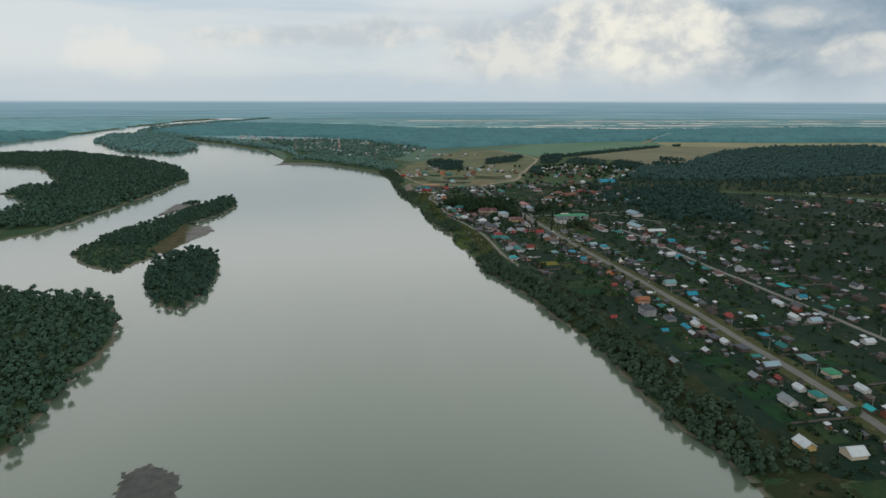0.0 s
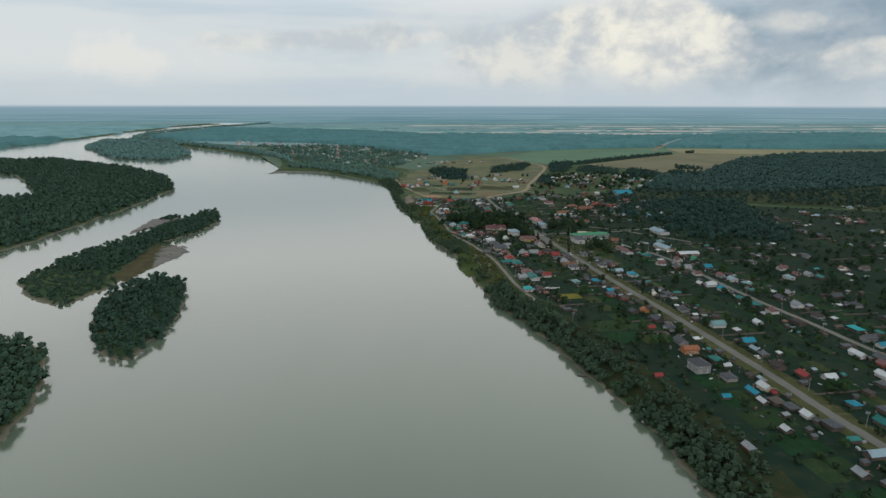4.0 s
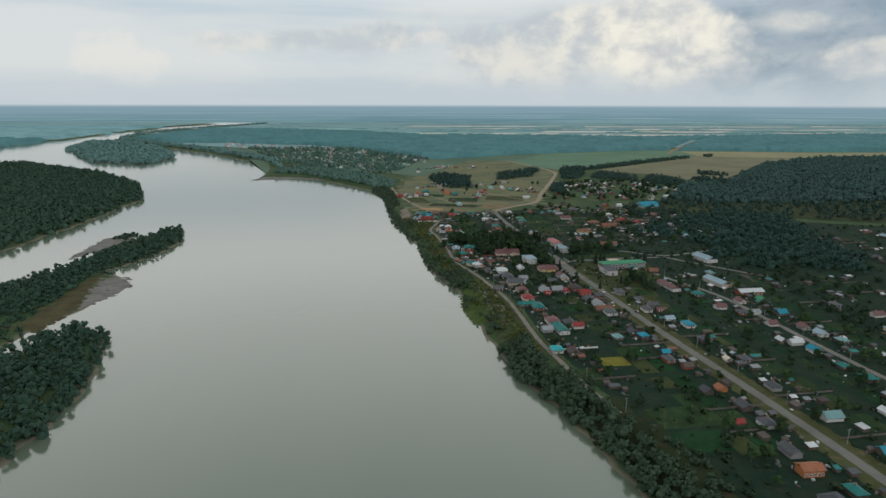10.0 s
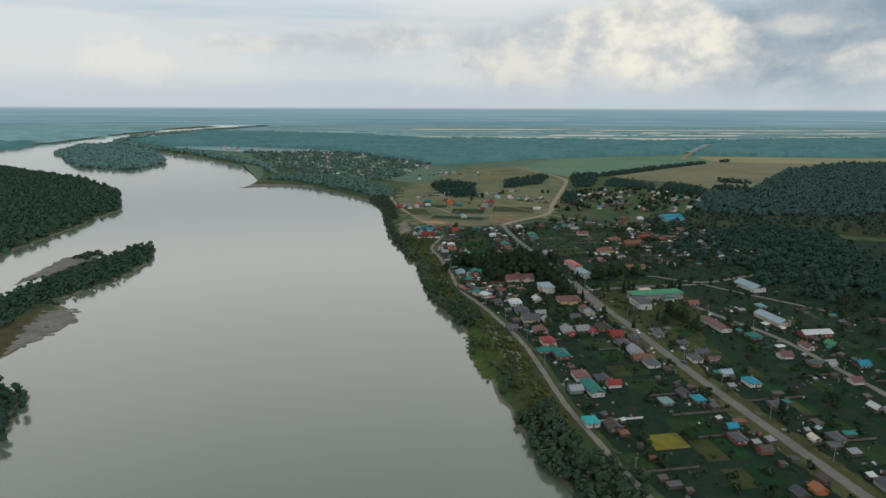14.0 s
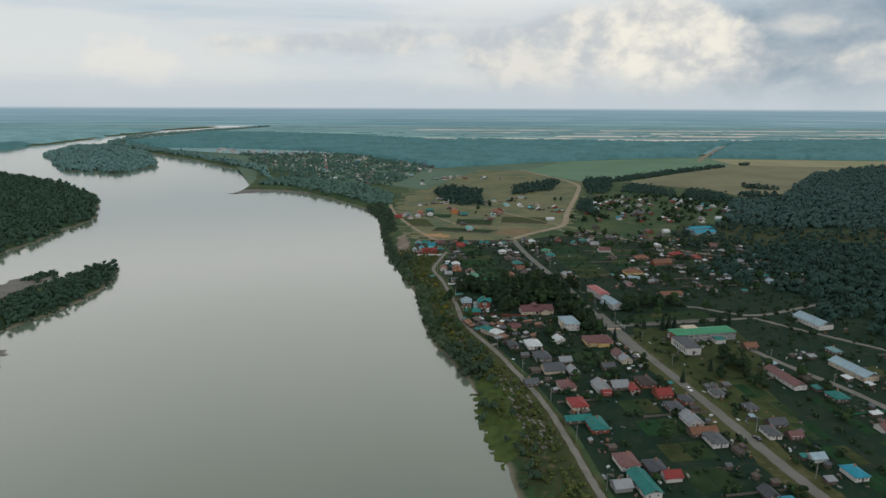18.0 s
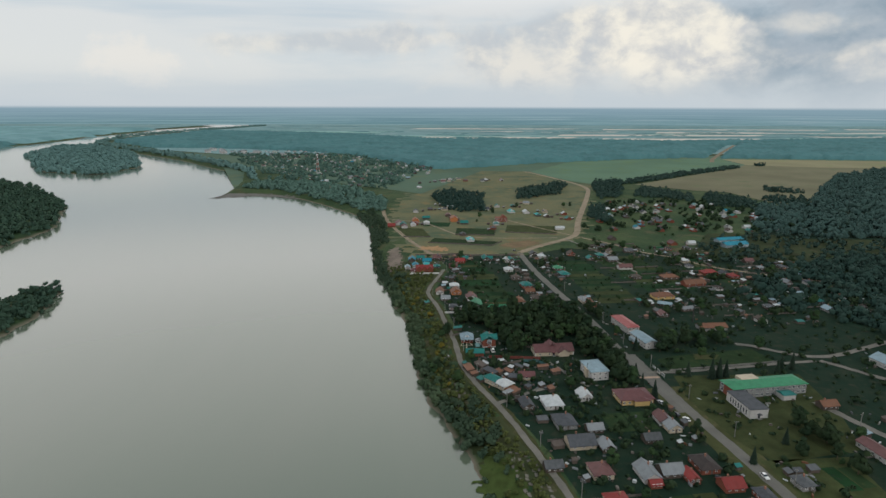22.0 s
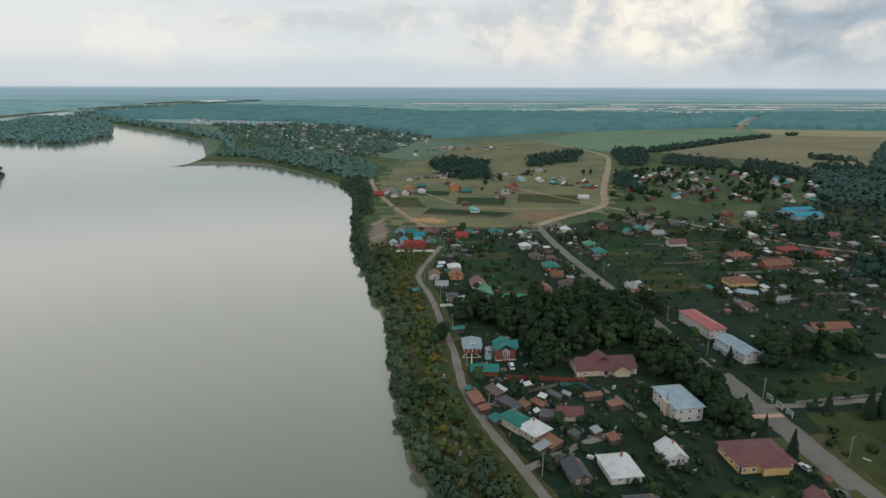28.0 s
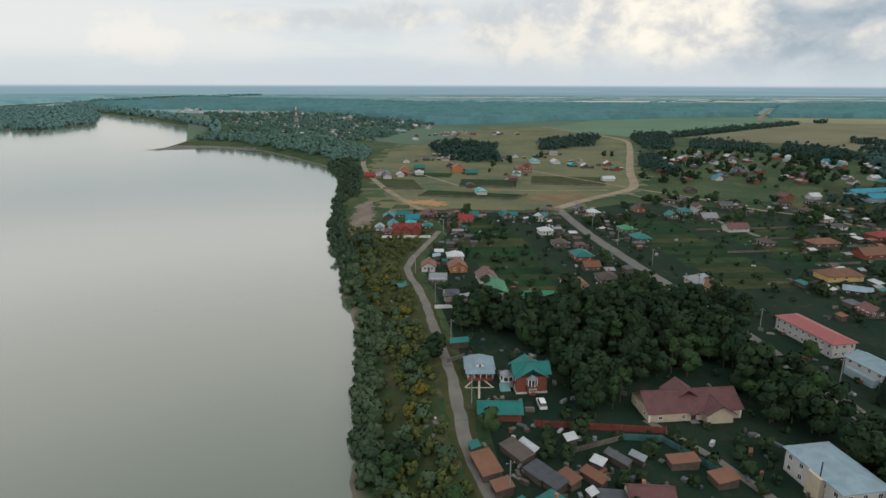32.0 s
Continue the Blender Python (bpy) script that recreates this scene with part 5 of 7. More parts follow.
def turquoise_villa():
    m, w = roof_mat("teal"), wall_mat("brick")
    t = block("brick_villa", 21.5, 829, 8, 10.5, 9.5, 6.2, w, "two-storey red brick villa with a teal metal roof", "house", 2, 2, 2, 1.0, 1.5, (-1, 1), (1,))
    part("roof", gable_roof(10.5, 9.5, 6.2, 3.2, m), t, "teal metal roof")
    cross = Matrix.LocRotScale((0.5, 0.0, 0), Euler((0, 0, radians(90))), None)
    part("cross_roof", gable_roof(11.5, 6.0, 6.4, 2.9, m), t, "teal cross gable", cross)
    part("plinth", Build().box(-4.95, 4.95, -5.5, 5.5, -0.2, 0.7).mesh("plinth", wall_mat("white")), t, "white plinth")
    ring = [(1.6 * math.cos(a), -5.2 + 1.5 * math.sin(a)) for a in np.linspace(math.pi, 2 * math.pi, 6)]
    bay = Build().add([(a, b, z) for z in (0.0, 6.0) for a, b in ring], [(k, k + 1, k + 7, k + 6) for k in range(5)] + [tuple(range(6, 12))])
    part("bay", bay.mesh("bay", w), t, "brick bay")
    glass = Build().add([(a * 1.04, -5.2 + (b + 5.2) * 1.04, z) for z in (3.6, 5.6) for a, b in ring], [(k, k + 1, k + 7, k + 6) for k in range(5)])
    part("bay_glazing", glass.mesh("bay_glazing", GLASS), t, "glazed upper bay")
    bars = Build()
    for a, b in ring:
        bars.box(a * 1.06 - 0.1, a * 1.06 + 0.1, -5.2 + (b + 5.2) * 1.06 - 0.1, -5.2 + (b + 5.2) * 1.06 + 0.1, 3.4, 5.8)
    part("bay_frame", bars.mesh("bay_frame", FRAME), t, "white bay window frame")
    tip = [(a * 1.2, -5.2 + (b + 5.2) * 1.2, 5.85) for a, b in ring] + [(0, -5.2, 7.2)]
    part("bay_roof", Build().add(tip, [(k, k + 1, 6) for k in range(5)] + [(5, 0, 6)]).mesh("bay_roof", roof_mat("silver")), t, "silver bay roof")
    for k in range(2):
        window_at(t, -0.7 + 1.4 * k, -6.72, 1.2, -90, 0.9, 1.4)
    oct_ring = [(-6.6 + 2.1 * math.cos(a), 1.0 + 2.1 * math.sin(a)) for a in np.linspace(0, 2 * math.pi, 9)[:-1]]
    sun = Build().add([(a, b, z) for z in (0, 4.6) for a, b in oct_ring], [(k, (k + 1) % 8, 8 + (k + 1) % 8, 8 + k) for k in range(8)])
    part("veranda", sun.mesh("veranda", FRAME), t, "white octagonal veranda")
    panes = Build().add([(-6.6 + (a + 6.6) * 1.03, 1 + (b - 1) * 1.03, z) for z in (2.6, 4.0) for a, b in oct_ring], [(k, (k + 1) % 8, 8 + (k + 1) % 8, 8 + k) for k in range(0, 8)])
    part("veranda_glass", panes.mesh("veranda_glass", GLASS), t, "veranda glazing")
    vb = Build()
    for k, (a, b) in enumerate(oct_ring):
        a, b = -6.6 + (a + 6.6) * 1.05, 1 + (b - 1) * 1.05
        vb.box(a - 0.18, a + 0.18, b - 0.18, b + 0.18, 2.4, 4.2)
    part("veranda_frame", vb.mesh("veranda_frame", FRAME), t, "white veranda posts")
    cap = [(-6.6 + (a + 6.6) * 1.2, 1 + (b - 1) * 1.2, 4.6) for a, b in oct_ring] + [(-6.6, 1.0, 6.0)]
    part("veranda_roof", Build().add(cap, [(k, (k + 1) % 8, 8) for k in range(8)]).mesh("veranda_roof", roof_mat("silver")), t, "silver conical veranda roof")
    part("steps", Build().add([(-9.5, -3.4, 0.1), (-6.2, -3.4, 0.1), (-6.2, -0.9, 2.2), (-9.5, -0.9, 2.2), (-9.5, -0.9, 0.0), (-6.2, -0.9, 0.0)], [(0, 1, 2, 3), (0, 4, 5, 1), (0, 3, 4), (1, 5, 2), (2, 5, 4, 3)]).mesh("steps", roof_mat("paleteal")), t, "pale covered steps")
    chimney(t, 1.5, 2.5, 7.5, 10.4)
    t.scale = (0.86, 0.86, 0.76)


def blue_villa():
    t = block("small_villa", 8.2, 837, 3, 8.0, 8.2, 3.2, wall_mat("brick"), "small brick house with a pale blue roof and dormer", "house", 1, 2, 0, 1.0, 1.3, (-1, 1), ())
    rm = roof_mat("paleblue")
    part("roof", hip_roof(8.0, 8.2, 3.2, 3.4, rm, 0.6), t, "pale blue metal roof")
    d = Matrix.LocRotScale((0, -2.6, 0), Euler((0, 0, 0)), None)
    part("dormer", gable_walls(2.4, 2.6, 4.9, 0.9, FRAME), t, "white dormer", d)
    part("dormer_roof", gable_roof(2.4, 2.6, 4.9, 0.9, rm, 0.3), t, "pale blue dormer roof", d)
    part("dormer_window", Build().box(-0.25, 0.25, -3.9, -3.78, 3.9, 5.0).mesh("dormer_window", GLASS), t, "narrow dormer window")
    part("veranda", Build().box(-3.9, 3.9, -6.2, -4.05, -0.1, 0.9).mesh("veranda", wall_mat("brick")), t, "brick veranda parapet")
    for k in range(5):
        part("post", Build().box(-0.1, 0.1, -0.1, 0.1, 0.9, 2.9).mesh("post", FRAME), t, "white veranda post", pose(-3.7 + 1.85 * k, -6.0, 0))
    part("veranda_roof", Build().add([(-4.3, -6.6, 2.9), (4.3, -6.6, 2.9), (4.3, -4.0, 3.6), (-4.3, -4.0, 3.6), (-4.3, -6.6, 2.8), (4.3, -6.6, 2.8), (4.3, -4.0, 3.5), (-4.3, -4.0, 3.5)], [(0, 1, 2, 3), (4, 7, 6, 5), (0, 4, 5, 1), (1, 5, 6, 2), (3, 7, 4, 0)]).mesh("veranda_roof", rm), t, "pale blue veranda roof")
    for k in range(3):
        window_at(t, -2.4 + 2.4 * k, -4.0, 1.0, -90, 1.2, 1.4)
    t.scale = (0.95, 0.95, 0.80)
    for q in ([(4, 827), (12, 827.5), (11.6, 827), (4.4, 826.6)], [(7.9, 832), (8.5, 832), (8.2, 821), (7.6, 821)], [(4, 827), (4.5, 827), (6.8, 831.5), (6.2, 831.5)], [(11.8, 827), (12.3, 827), (9.8, 831.5), (9.2, 831.5)]):
        patch("garden_path", q, 0.08, wall_mat("cream"), "pale garden path before the small villa", "path", "", "garden paths")


def garage():
    t = block("garage", 12.8, 813, 1 + 90, 10.5, 6.0, 2.3, wall_mat("brick"), "long brick garage with a dark teal roof", "garage", 0, 0, 0)
    part("roof", gable_roof(10.5, 6.0, 2.3, 1.5, roof_mat("teal")), t, "dark teal metal roof")
    part("gate", Build().box(-1.6, 1.6, -0.06, 0.06, 0, 2.0).mesh("gate", material("red_gate", (0.30, 0.06, 0.03), 0.6)), t, "red metal gate", pose(0, 5.27, 0))
    fence(21, 808, 52, 806, material("red_fence", (0.15, 0.040, 0.030), 0.7, ribs=3), 1.9, "red sheet-metal fence along the yard")
    fence(-1, 842, 4, 846, BOARD, 1.5)
    v = thing("van", 24.0, 818.0, 5, 6, "white van parked in the yard", "van", "parked cars")
    car_parts(v, material("white_car_paint", (0.62, 0.62, 0.60), 0.3, vary=0.05, spec=0.5), 4.8, 1.9, 1.9, True)


def car_parts(t, paint, L=4.3, W=1.75, H=1.45, van=False):
    key = (paint.name, L)
    hood = 0.62 * H if not van else 0.6 * H

    def body():
        x, y = W / 2, L / 2
        b = Build()
        prof = [(-y, 0.3), (-y, hood * 0.95), (-y * 0.62, hood), (y * 0.35, hood), (y, hood * 0.9), (y, 0.3)]
        b.add([(s * x, a, z) for s in (-1, 1) for a, z in prof], [(0, 1, 2, 3, 4, 5), (11, 10, 9, 8, 7, 6)] + [(k, 6 + k, 6 + (k + 1) % 6, (k + 1) % 6) for k in range(6)])
        return b.mesh("body", paint)

    def cabin():
        x = W / 2 - 0.06
        y0, y1 = (-L / 2 * 0.97, L / 2 * 0.55) if van else (-L / 2 * 0.8, L / 2 * 0.35)
        return Build().add([(-x, y0, hood), (x, y0, hood), (x, y1, hood), (-x, y1, hood), (-x + 0.15, y0 + 0.35, H), (x - 0.15, y0 + 0.35, H), (x - 0.15, y1 - 0.6, H), (-x + 0.15, y1 - 0.6, H)], BOX_F).mesh("cabin", GLASS)

    def top():
        x = W / 2 - 0.2
        y0, y1 = (-L / 2 * 0.97 + 0.35, L / 2 * 0.55 - 0.6) if van else (-L / 2 * 0.8 + 0.35, L / 2 * 0.35 - 0.6)
        return Build().box(-x, x, y0, y1, H + 0.003, H + 0.04).mesh("roof_panel", paint)

    def wheel():
        n = 10
        v = [(s * 0.1, 0.32 * math.cos(k * math.tau / n), 0.32 + 0.32 * math.sin(k * math.tau / n)) for s in (-1, 1) for k in range(n)]
        return mesh_of("wheel", v, [(k, (k + 1) % n, n + (k + 1) % n, n + k) for k in range(n)] + [tuple(range(n))[::-1], tuple(range(n, 2 * n))], material("tyre", (0.02, 0.02, 0.02), 0.9))
    part("body", shared(("cb", key), body), t)
    part("cabin", shared(("cc", key), cabin), t, "dark glazed cabin")
    part("roof_panel", shared(("ct", key), top), t)
    for a in (-1, 1):
        for b in (-1, 1):
            part("wheel", shared("wheel", wheel), t, "black wheel", pose(a * (W / 2 - 0.08), b * L * 0.31, 0))


def car(x, y, rot, colour, word):
    t = thing("car", x, y, at_ground(x, y) + 0.1, rot, word + " parked by the road", "car", "parked cars")
    car_parts(t, material("paint_" + colour, dict(white=(0.62, 0.62, 0.6), dark=(0.03, 0.03, 0.035), silver=(0.35, 0.36, 0.37), red=(0.3, 0.03, 0.03))[colour], 0.3, vary=0.05, spec=0.5))


school(), hall(), white_block(), red_store(), pink_block(), turquoise_villa(), blue_villa(), garage()


def long_building(name, x, y, rot, L, W, h, wall, roof, label, category="building", n=6, style="g"):
    L, W, h = round(L * 0.93, 1), round(W * 0.9, 1), round(h * 0.75, 1)
    t = block(name, x, y, rot, L, W, h, wall_mat(wall), label, category, 1, n, 2, 1.2, 1.3, (-1,), (-1,))
    part("roof", (gable_roof if style == "g" else hip_roof)(L, W, h, W * 0.22, roof_mat(roof)), t, ROOF_WORDS[roof] + " roof")
    return t


long_building("kindergarten", 187, 704, 12, 27, 8, 3.6, "white", "pink", "long low white building with a faded red roof", "kindergarten", 7)
long_building("store_shed", 233, 716, 14, 27, 11, 4.0, "cream", "paleblue", "long shed with a pale blue-grey roof", "shed", 6)
long_building("workshop", 247, 687, 98, 22, 9, 4.0, "brick", "white", "long brick workshop with a white roof", "workshop", 6)
long_building("machine_hall", 256, 798, 14, 26, 13, 4.5, "white", "paleblue", "broad white machine hall with a pale metal roof", "hall", 8)
long_building("boiler_house", 302, 1112, 105, 30, 12, 5.0, "paleblue", "blue", "bright blue factory building with a white stack", "factory", 8)
long_building("boiler_house", 308, 1138, 105, 36, 10, 4.5, "paleblue", "blue", "bright blue metal-clad factory hall", "factory", 8)
long_building("timber_house", 152, 438, 96, 10, 6.5, 4.5, "orange", "orange", "orange-walled two-part house under construction", "house", 5)
long_building("green_house", 16.5, 903, 4, 16, 8.5, 4.5, "white", "green", "tall white house with a bright green gable roof", "house", 4)
long_building("teal_house", 77, 602, 12, 17, 8, 3.4, "white", "teal", "long white house with a teal metal roof", "house", 4)


def brick_compound():
    """The red gabled compound behind a white fence on the bank."""
    w, red = wall_mat("brick"), roof_mat("red")
    t = block("brick_compound", -28, 1004, 98, 15, 8, 3.0, w, "red brick compound with steep red gables", "house", 1, 4, 1, 1.0, 1.2, (-1,), ())
    part("roof", gable_roof(15, 8, 3.0, 2.6, red), t, "red metal roof")
    for k, (q, wd) in enumerate(((-5.0, 5.0), (0.5, 4.4), (5.2, 4.4))):
        m = Matrix.LocRotScale((-1.6, q, 0), Euler((0, 0, radians(90))), None)
        part("gable", gable_walls(7.5, wd, 3.0, 2.6, w), t, "brick gable front", m)
        part("gable_roof", gable_roof(7.5, wd, 3.0, 2.7, red, 0.4), t, "red gable roof", m)
    house(-38, 1001, "maroon", 8, 6, "h", "brick", 8)
    house(-37, 1018, "blue", 11, 7, "g", "white", 8), house(-27, 1021, "turq", 9, 7, "h", "white", 8), house(-17, 1016, "teal", 8, 7, "h", "wood", 8), house(-44, 1012, "paleblue", 7, 6, "g", "white", 8)


brick_compound()
long_building("long_hut", 176, 862, 96, 20, 9, 3.0, "grey", "rust", "derelict farm hut with a broken rusty roof", "ruin", 4)
t = long_building("two_storey_house", 147, 412, 12, 11, 9.5, 7.0, "grey", "slate", "unfinished two-storey grey block house", "house", 3, "h")
windows_round(t, 10.2, 8.6, 2.9, 3, 2, 1.2, 1.2, (-1,), (-1,))
t = block("brick_shell", 60, 1252, 5, 10, 15, 5.5, wall_mat("brick"), "unfinished roofless red brick mansion", "house", 2, 4, 5, 1.4, 1.7, (-1,), (-1,))
part("gable_part", gable_walls(9, 6, 6.5, 2.4, wall_mat("brick")), t, "tall brick gable", pose(3, 0, 0))


def lattice_mast(x, y, height, base):
    """A tapered four-legged radio mast in red and white bands."""
    t = thing("radio_mast", x, y, at_ground(x, y), 20, "tall red and white lattice radio mast", "mast")
    red, white = material("mast_red", (0.36, 0.13, 0.11), 0.6), material("mast_white", (0.52, 0.50, 0.48), 0.6)
    n = 7
    for k in range(n):
        z0, z1 = height * k / n, height * (k + 1) / n
        r0, r1 = base * (1 - 0.88 * k / n) / 2, base * (1 - 0.88 * (k + 1) / n) / 2
        b = Build()
        for sx in (-1, 1):
            for sy in (-1, 1):
                w = 0.32
                b.add([(sx * r + a * w, sy * r + c * w, z) for r, z in ((r0, z0), (r1, z1)) for a, c in ((-1, -1), (1, -1), (1, 1), (-1, 1))], BOX_F)
        for q in range(4):
            a0, a1 = [((-1, -1), (1, -1), (1, 1), (-1, 1))[(q + d) % 4] for d in (0, 1)]
            for p0, p1 in (((a0, r0, z0), (a1, r1, z1)), ((a1, r0, z0), (a0, r1, z1))):
                v0, v1 = [Vector((a[0] * r, a[1] * r, z)) for a, r, z in (p0, p1)]
                b.add([v0 + d for d in (Vector((0, 0, -0.2)), Vector((0, 0, 0.2)))] + [v1 + d for d in (Vector((0, 0, 0.2)), Vector((0, 0, -0.2)))], [(0, 1, 2, 3)])
        part("section", b.mesh("section", red if k % 2 else white), t, "red lattice section" if k % 2 else "white lattice section")
    part("antenna", Build().box(-0.2, 0.2, -0.2, 0.2, height, height + 5).mesh("antenna", red), t, "thin red antenna")


lattice_mast(-313, 1838, 38, 6.5)

# ---- yard sheds below the hall
for x, y, roof, ln, wd, rot in ((8.6, 790.5, "rust", 10, 5, 18), (11.6, 783.2, "rust", 4, 4.4, 18), (6.2, 797, "teal", 3, 2.2, 18), (15.6, 795.6, "brown", 9, 4.2, 34), (18.4, 797.2, "white", 6, 1.4, 36), (19.6, 788.2, "slate", 6, 4.5, 38), (22.6, 784.6, "slate", 4.5, 4, 38),
                               (25.6, 786.2, "rust", 5.2, 3.4, 36), (28.5, 801, "white", 3.2, 2.6, 10), (33, 792, "white", 3.2, 2.3, 50), (33, 779.6, "slate", 6.4, 4.8, 86), (51.6, 793.4, "rust", 3.8, 7.2, 5), (58, 787.6, "rust", 4.6, 5.4, 14), (15, 776.4, "teal", 5, 4, 34),
                               (31, 787, "rust", 6.6, 2.4, 40), (37.5, 793.5, "grey", 7, 1.6, 40), (42, 794, "silver", 4, 1.2, 44), (29.5, 781.5, "white", 2.4, 1.5, 20), (47.5, 770, "silver", 4, 3, 20), (52, 766, "rust", 5, 3.4, 15), (40, 768, "slate", 4, 3, 40), (2.4, 854.5, "teal", 4.5, 6.5, 4), (31.5, 763, "rust", 7, 6.5, 38), (28.6, 760.4, "silver", 3.5, 6, 38)):
    shed(x, y, roof, ln, wd, rot)
house(40.6, 780.6, "maroon", 9, 6, "g", "cream", 88, size=0.95)
house(21.6, 774.4, "teal", 9.5, 6.6, "h", "cream", 40, h=3.0, size=0.95)
house(27.2, 769.4, "white", 8.5, 8, "h", "cream", 40, h=2.6, size=0.95)
TEAL_SHEET = material("teal_sheet_fence", (0.05, 0.13, 0.13), 0.6, ribs=3, vary=0.2)
fence(41, 803, 50, 802.5, TEAL_SHEET, 1.8, "faded teal sheet fence along the path"), fence(50, 802.5, 58.5, 790.5, TEAL_SHEET, 1.8, "faded teal sheet fence along the path"), fence(28, 797, 41, 803, BOARD, 1.5)

# ---- village houses read street by street, from south to north
house(178.5, 233.8, "white", 13, 11, "g", "cream", size=0.62)
house(160.9, 240.4, "white", 11, 9, "g", "yellow", size=0.66)
house(212, 272, "turq", 8, 6, "g", "wood", size=0.6)
house(176, 281, "silver", 14, 9, "g", "white", size=0.6)
house(194, 286, "teal", 12, 9, "h", "cream", size=0.6)
house(223, 294, "white", 11, 7, "g", "white", size=0.6)
house(190, 295, "white", 9, 7, "g", "white", size=0.6)
house(185, 306, "red", 6, 5, "g", "wood", size=0.6)
house(173, 309, "silver", 9, 7, "g", "wood", size=0.6)
house(218, 313, "green", 13, 11, "h", "cream", size=0.6)
house(189, 323, "paleblue", 16, 8, "g", "wood", size=0.6)
house(136, 328, "silver", 11, 6, "g", "brick", size=0.6)
house(215, 332, "paleteal", 14, 10, "h", "wood", size=0.6)
house(161, 344, "white", 7, 6, "g", "wood", size=0.6)
house(185, 348, "slate", 12, 10, "h", "wood", size=0.6)
house(211, 350, "teal", 13, 8, "g", "wood", size=0.6)
house(259, 354, "white", 8, 5, "g", "wood", size=0.6)
house(179, 358, "white", 9, 7, "g", "white", size=0.6)
house(270, 359, "white", 11, 8, "g", "white", size=0.6)
house(221, 363, "slate", 10, 8, "h", "wood", size=0.6)
house(175, 366, "slate", 11, 9, "h", "wood", size=0.6)
house(209, 369, "blue", 9, 8, "h", "wood", size=0.6)
house(164, 372, "white", 9, 5, "g", "wood", size=0.6)
house(171, 372, "brown", 11, 9, "h", "wood", size=0.6)
house(147, 377, "blue", 7, 5, "g", "wood", size=0.6)
house(175, 381, "red", 6, 4, "g", "wood", size=0.6)
house(164, 382, "blue", 14, 6, "g", "wood", size=0.6)
house(173, 388, "white", 12, 8, "g", "cream", size=0.6)
house(240, 392, "grey", 9, 8, "h", "wood", size=0.6)
house(258, 396, "paleblue", 13, 8, "g", "white", size=0.6)
house(286, 398, "silver", 9, 7, "g", "wood", size=0.6)
house(159, 400, "slate", 12, 10, "h", "grey", size=0.6)
house(216, 401, "white", 11, 8, "g", "white", size=0.6)
house(120, 402, "red", 7, 5, "g", "wood", size=0.6)
house(203, 403, "red", 12, 8, "g", "wood", size=0.6)
house(248, 403, "white", 13, 7, "g", "white", size=0.6)
house(271, 407, "silver", 9, 7, "g", "wood", size=0.6)
house(165, 416, "white", 7, 5, "g", "wood", size=0.6)
house(259, 419, "pink", 9, 8, "g", "brick", size=0.6)
house(284, 422, "teal", 12, 8, "h", "wood", size=0.6)
house(162, 424, "teal", 12, 9, "h", "wood", size=0.6)
house(195, 433, "grey", 9, 8, "h", "wood", size=0.6)
house(253, 433, "white", 16, 7, "g", "white", size=0.6)
house(194, 441, "paleblue", 11, 5, "g", "wood", size=0.6)
house(279, 448, "blue", 11, 8, "g", "white", size=0.6)
house(152, 453, "grey", 12, 8, "g", "grey", size=0.72)
house(195, 453, "blue", 11, 8, "g", "wood", size=0.72)
house(280, 476, "turq", 13, 8, "h", "wood", size=0.72)
house(154, 477, "slate", 10, 9, "h", "white", size=0.72)
house(141, 478, "red", 6, 5, "g", "wood", size=0.72)
house(189, 484, "paleteal", 13, 9, "g", "white", size=0.72)
house(220, 489, "white", 8, 6, "g", "white", size=0.72)
house(151, 494, "slate", 10, 8, "g", "wood", size=0.72)
house(139, 511, "slate", 8, 7, "g", "wood", size=0.72)
house(148, 514, "orange", 7, 7, "g", "orange", size=0.72)
house(269, 527, "silver", 11, 8, "g", "white", size=0.72)
house(237, 528, "teal", 12, 9, "h", "wood", size=0.72)
house(141, 543, "brown", 8, 7, "g", "brick", size=0.72)
house(233, 544, "teal", 9, 8, "h", "wood", size=0.72)
house(265, 544, "slate", 11, 8, "g", "wood", size=0.72)
house(133, 552, "slate", 10, 8, "h", "brick", size=0.72)
house(169, 553, "cream", 6, 5, "g", "cream", size=0.72)
house(179, 553, "slate", 10, 8, "h", "wood", size=0.72)
house(278, 556, "silver", 10, 7, "g", "wood", size=0.72)
house(135, 563, "blue", 7, 6, "g", "wood", size=0.72)
house(68, 566, "turq", 10, 9, "h", "white", size=0.72)
house(230, 567, "blue", 12, 8, "g", "white", size=0.72)
house(225, 580, "white", 12, 7, "g", "white", size=0.72)
house(257, 583, "paleteal", 10, 8, "h", "wood", size=0.72)
house(168, 584, "slate", 11, 9, "h", "wood", size=0.72)
house(218, 584, "white", 8, 6, "g", "wood", size=0.72)
house(112, 588, "paleteal", 9, 8, "h", "wood", size=0.72)
house(130, 591, "blue", 9, 8, "h", "wood", size=0.72)
house(251, 596, "paleblue", 11, 8, "g", "white", size=0.72)
house(125, 597, "slate", 9, 8, "g", "wood", size=0.72)
house(333, 603, "teal", 13, 9, "h", "wood", size=0.72)
house(90, 608, "red", 8, 6, "g", "white", size=0.92)
house(168, 612, "blue", 12, 9, "h", "white", size=0.72)
house(316, 613, "pink", 9, 8, "g", "wood", size=0.72)
house(85, 614, "slate", 9, 8, "h", "wood", size=0.92)
house(328, 614, "silver", 9, 7, "g", "white", size=0.72)
house(228, 615, "pink", 9, 8, "g", "white", size=0.72)
house(74, 618, "pink", 11, 9, "h", "white", size=0.92)
